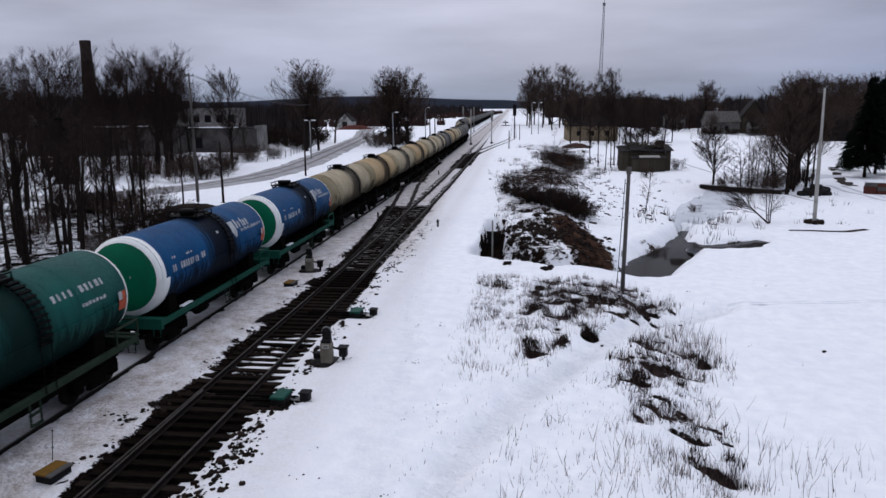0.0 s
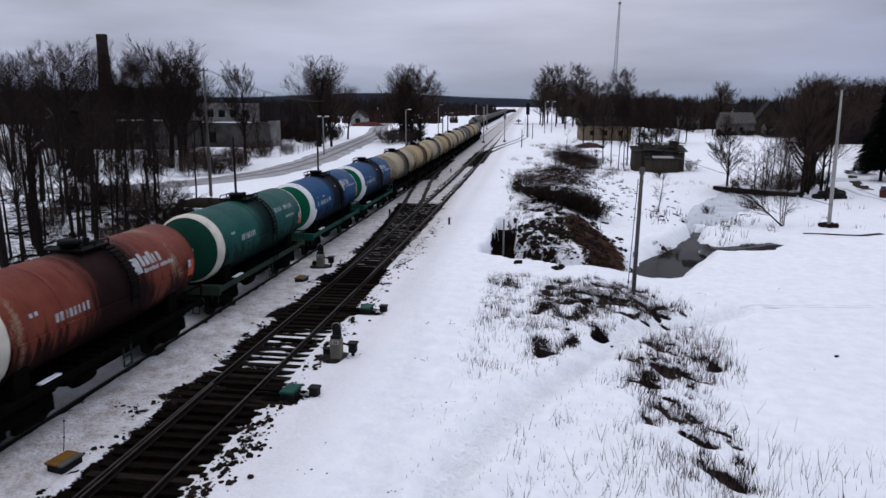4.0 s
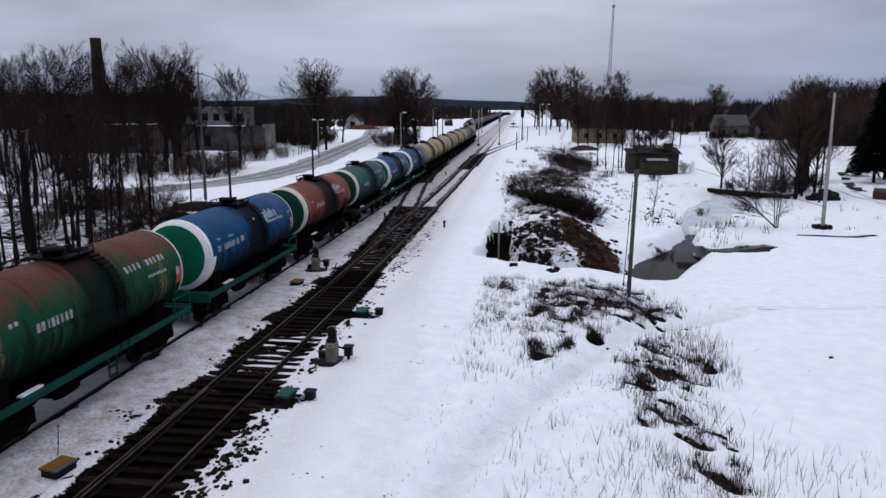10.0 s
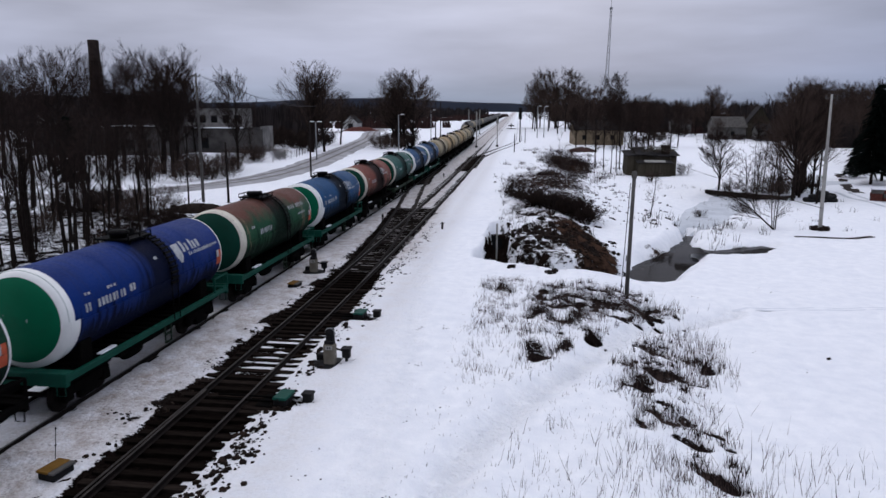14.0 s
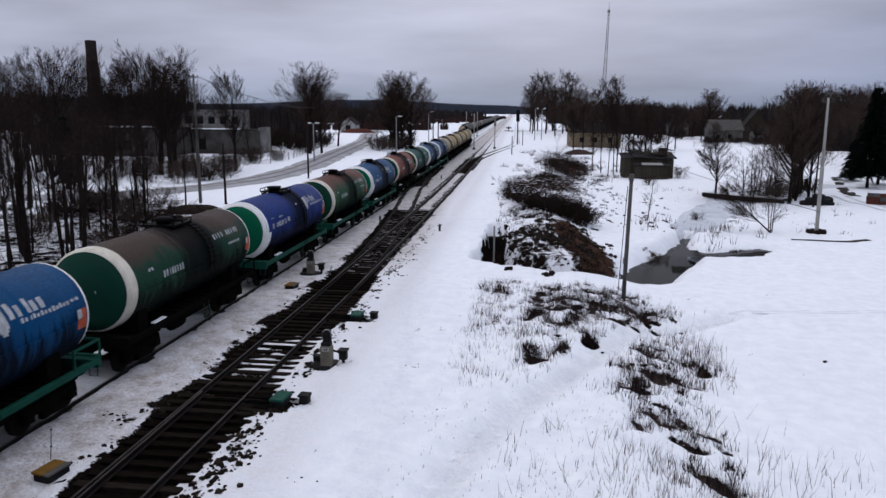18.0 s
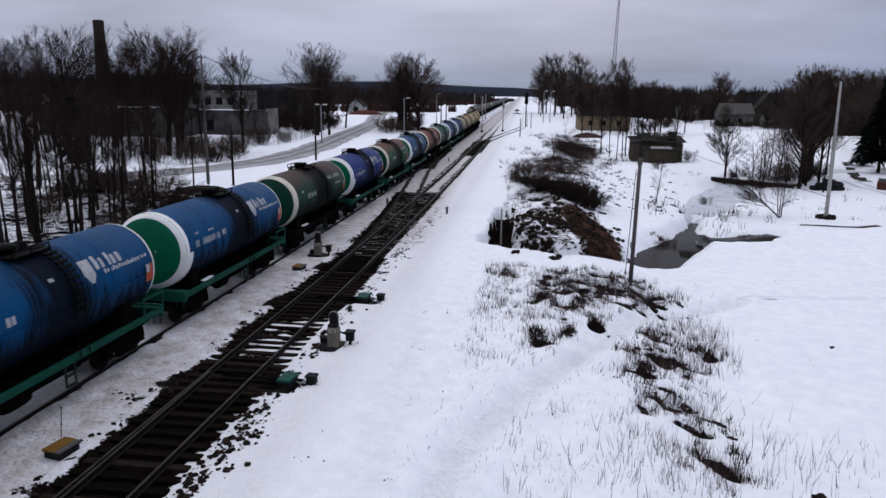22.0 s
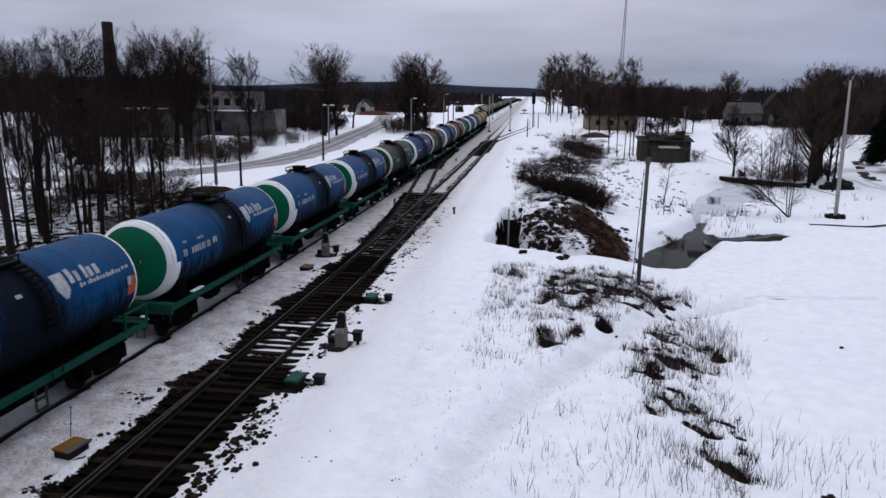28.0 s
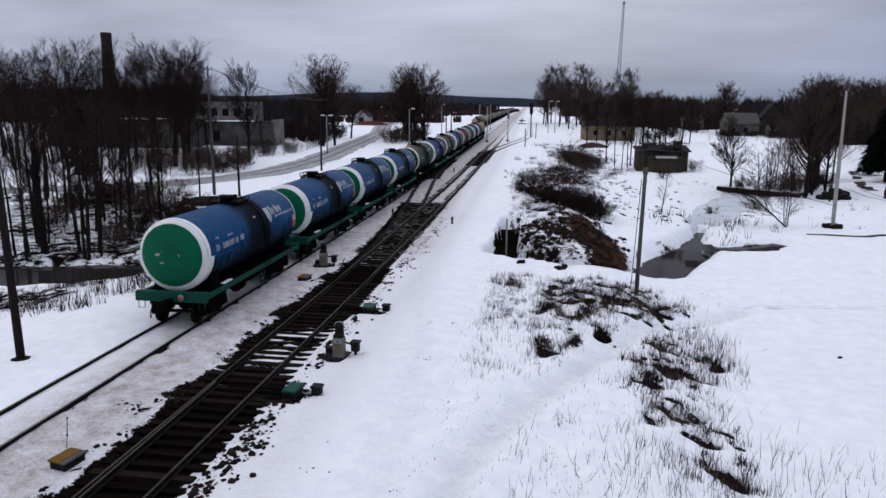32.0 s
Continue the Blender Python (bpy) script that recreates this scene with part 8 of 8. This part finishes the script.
# thin stands over the two grassy stretches on either side of the path
for i in range(420):
    x = rg.uniform(-2.4, 5.6)
    tufts.append((x, rg.uniform(28 + 0.5 * max(0, x), 37), 0.13, 0.13, rg.randint(5, 20), 0.08, 0.38))
for px_, py_, rx_, ry_, k_ in SCARPS:
    for i in range(2):
        dark.append((px_ + rg.gauss(0, rx_ * 0.7), py_ + 0.2 - rg.gauss(0, rx_ * 0.4), 0.08, 0.08, rg.randint(8, 20), 0.08, 0.36))
    tufts.append((px_ + rg.gauss(0, 0.5), py_ + rg.gauss(0, 0.5), 0.12, 0.12, rg.randint(6, 16), 0.15, 0.5))
for i in range(50):
    tufts.append((rg.uniform(-2.6, 1.2), rg.uniform(22, 29), 0.18, 0.18, rg.randint(3, 9), 0.15, 0.45))
for i in range(100):
    y = rg.uniform(15.5, 30)
    tufts.append((4.2 + 0.16 * (y - 20) + rg.gauss(0, 1.1), y, 0.16, 0.16, rg.randint(5, 20), 0.2, 0.6))
for i in range(46):
    tufts.append((rg.uniform(-0.6, 5.5), rg.uniform(13, 19.5), 0.18, 0.18, rg.randint(3, 10), 0.2, 0.62))
for i in range(700):
    tufts.append((rg.uniform(-3, 6.5), rg.uniform(14, 37), 0.3, 0.3, rg.randint(1, 4), 0.04, 0.16))
tufts += [(6.9, 28.0, 0.5, 1.6, 260, 0.25, 0.8), (6.5, 18.5, 0.7, 1.4, 70, 0.4, 1.1), (5.8, 34.8, 1.2, 0.5, 130, 0.2, 0.6), (8.3, 18.5, 0.8, 0.9, 50, 0.2, 0.6)]
blades("dry_grass", "sparse dry grass stalks standing out of the snow", tufts, M["grass"], 1, 0.013)
blades("dark_weeds", "tufts of dark withered weeds in the snow", dark, M["grassdark"], 2, 0.02)
bank = [(rg.uniform(-26, -18.5), rg.uniform(28, 44), 0.25, 0.25, rg.randint(8, 22), 0.3, 0.9) for _ in range(130)]
bank += [(rg.uniform(-40, -26), rg.uniform(38, 60), 0.3, 0.3, rg.randint(6, 16), 0.3, 1.0) for _ in range(160)]
blades("reeds", "dry reeds and weeds along the ditch", bank, M["grassdark"], 3, 0.03)
scrub = [(rg.gauss(1.5, 2.6), rg.uniform(72, 100), 0.35, 0.35, rg.randint(8, 24), 0.3, 0.8) for _ in range(90)]
scrub += [(rg.gauss(6, 3.2), rg.uniform(98, 165), 0.5, 0.5, rg.randint(12, 36), 0.3, 0.9) for _ in range(200)]
scrub += [(rg.uniform(-2.5, 4.5), rg.uniform(46, 62), 0.3, 0.3, rg.randint(5, 16), 0.2, 0.6) for _ in range(90)]
scrub += [(rg.uniform(-4, 11), rg.uniform(66, 104), 0.15, 0.15, rg.randint(4, 12), 0.12, 0.4) for _ in range(170)]
scrub += [(rg.uniform(9, 16), rg.uniform(52, 70), 0.3, 0.3, rg.randint(3, 9), 0.3, 0.9) for _ in range(30)]
scrub += [(rg.uniform(13, 34), rg.uniform(58, 96), 0.25, 0.25, rg.randint(2, 8), 0.15, 0.6) for _ in range(60)]
scrub += [(rg.gauss(17, 1.2), rg.gauss(60, 2.0), 0.2, 0.2, rg.randint(3, 8), 0.3, 0.8) for _ in range(16)]
blades("dry_grass", "withered grass and weeds on the rough mound", scrub, M["grassdark"], 4, 0.035)


def clods(name, label, spots, mat, seed):
    """Lumps in loose clusters, many small and few large, each of its own uneven shape."""
    g, rnd = Geo(), random.Random(seed)
    pts = []
    for x, y, sx, sy, n, s0, s1 in spots:
        left = n
        while left > 0:
            cx, cy = rnd.gauss(x, sx), rnd.gauss(y, sy)
            for _ in range(min(left, rnd.randint(1, 9))):
                pts.append((cx + rnd.gauss(0, min(0.14, sx)), cy + rnd.gauss(0, min(0.18, sy)), s0 + (s1 - s0) * rnd.random() ** 2.2))
                left -= 1
    zs = height(np.array([p[0] for p in pts]), np.array([p[1] for p in pts]))
    for (x, y, s), z in zip(pts, zs):
        k, flat = len(g.v), rnd.uniform(0.35, 0.8)
        g.box(-s, s, -s * rnd.uniform(0.5, 1), s * rnd.uniform(0.5, 1), -s * 0.5, s * flat, 0, s * 0.35, Euler((rnd.uniform(-0.5, 0.5), rnd.uniform(-0.5, 0.5), rnd.uniform(0, 6))).to_matrix(), (x, y, z + s * 0.05))
        g.v[k:] = [tuple(c + rnd.uniform(-0.28, 0.28) * s for c in p) for p in g.v[k:]]
    return tagged(part(name, g, mat), label, "earth", kind="stuff")


clods("earth_clods", "dark frozen clods and stones on the snow", [(0.3, 49.5, 1.2, 3.8, 760, 0.04, 0.22), (3.4, 50.5, 1.2, 4.2, 520, 0.03, 0.18), (-7.7, 22, 0.26, 7, 420, 0.015, 0.09),
                                                                  (-7.7, 44, 0.3, 6, 300, 0.02, 0.06), (-28.5, 58, 4.0, 3.5, 170, 0.08, 0.35), (4.5, 84, 4.0, 12, 420, 0.03, 0.14), (-7.55, 16.6, 0.22, 1.6, 170, 0.02, 0.11), (-11.75, 18.3, 0.3, 0.2, 24, 0.02, 0.07), (9.5, 78, 3.5, 9, 120, 0.03, 0.12), (-11.2, 26, 0.14, 9, 420, 0.015, 0.07), *[(a, b, c * 0.6, d * 0.6, 12, 0.02, 0.07) for a, b, c, d, e in PATCHES[:19]]], M["clod"], 5)
clods("earth_clods", "loose dark lumps lying on the snow field", [(11.9, 28.5, 0.05, 0.05, 2, 0.06, 0.1), (6.8, 31.2, 0.1, 0.1, 3, 0.06, 0.1), (7.18, 16.89, 0.06, 0.05, 7, 0.08, 0.16), (18.8, 68.5, 0.2, 0.2, 3, 0.12, 0.22), (11.5, 68, 1.2, 3.0, 26, 0.06, 0.18), (-3.5, 24, 1.8, 6, 46, 0.008, 0.03), (1, 26, 3.0, 6, 60, 0.008, 0.03), (10, 30, 3, 6, 30, 0.008, 0.03)], M["clod"], 6)


# ---- sleepers of the open track, each a piece of its own ----
y_ = 7.0
count_ = 0
while y_ < 146 and count_ < 262:
    if y_ < 66 or y_ > 112:
        wide_ = (18 < y_ < 23) or (28 < y_ < 38)
        off_, reach_ = 0.0, 1.0
        if 38 <= y_ < 66:
            # long timbers under both routes of the crossover
            gap_ = turnout(y_, 32, 108, 5.04)
            off_, reach_ = -gap_ / 2 - 0.2, (2.35 + gap_) / 2.75
        part("sleeper", FAR_TIMBER if y_ >= 38 else TIMBER if wide_ else SLEEPER, None, second_track, at=pose(side_x(y_) + off_ + random.uniform(-0.05, 0.05), y_, -0.172 + float(rise(y_)) + random.uniform(-0.012, 0.006), 0, 0, random.uniform(-1.2, 1.2)) @ Matrix.Diagonal((reach_, 1, 1, 1)))
        count_ += 1
    y_ += 0.56

# slush packed between the long timbers
slush_, slush_rnd = Geo(), random.Random(8)
for k_ in range(50):
    y_ = 38.6 + 0.56 * k_ - 0.28 + 0.16
    gap_ = turnout(y_, 32, 108, 5.04)
    x_ = side_x(y_) - gap_ - 0.9
    while x_ < side_x(y_) + 0.75:
        w_ = slush_rnd.uniform(0.25, 0.8)
        if slush_rnd.random() < 0.8:
            v_ = len(slush_.v)
            slush_.box(x_, x_ + w_, y_ - 0.11, y_ + 0.11, -0.36 + float(rise(y_)), slush_rnd.uniform(-0.20, -0.165) + float(rise(y_)), 0, 0.02)
            slush_.v[v_:] = [(p[0] + slush_rnd.uniform(-0.05, 0.05), p[1] + slush_rnd.uniform(-0.03, 0.03), p[2]) for p in slush_.v[v_:]]
        x_ += w_ + slush_rnd.uniform(0.02, 0.25)
tagged(part("packed_slush", slush_, M["mud"]), "dirty slush packed between the track timbers", "slush", kind="stuff")

motions()
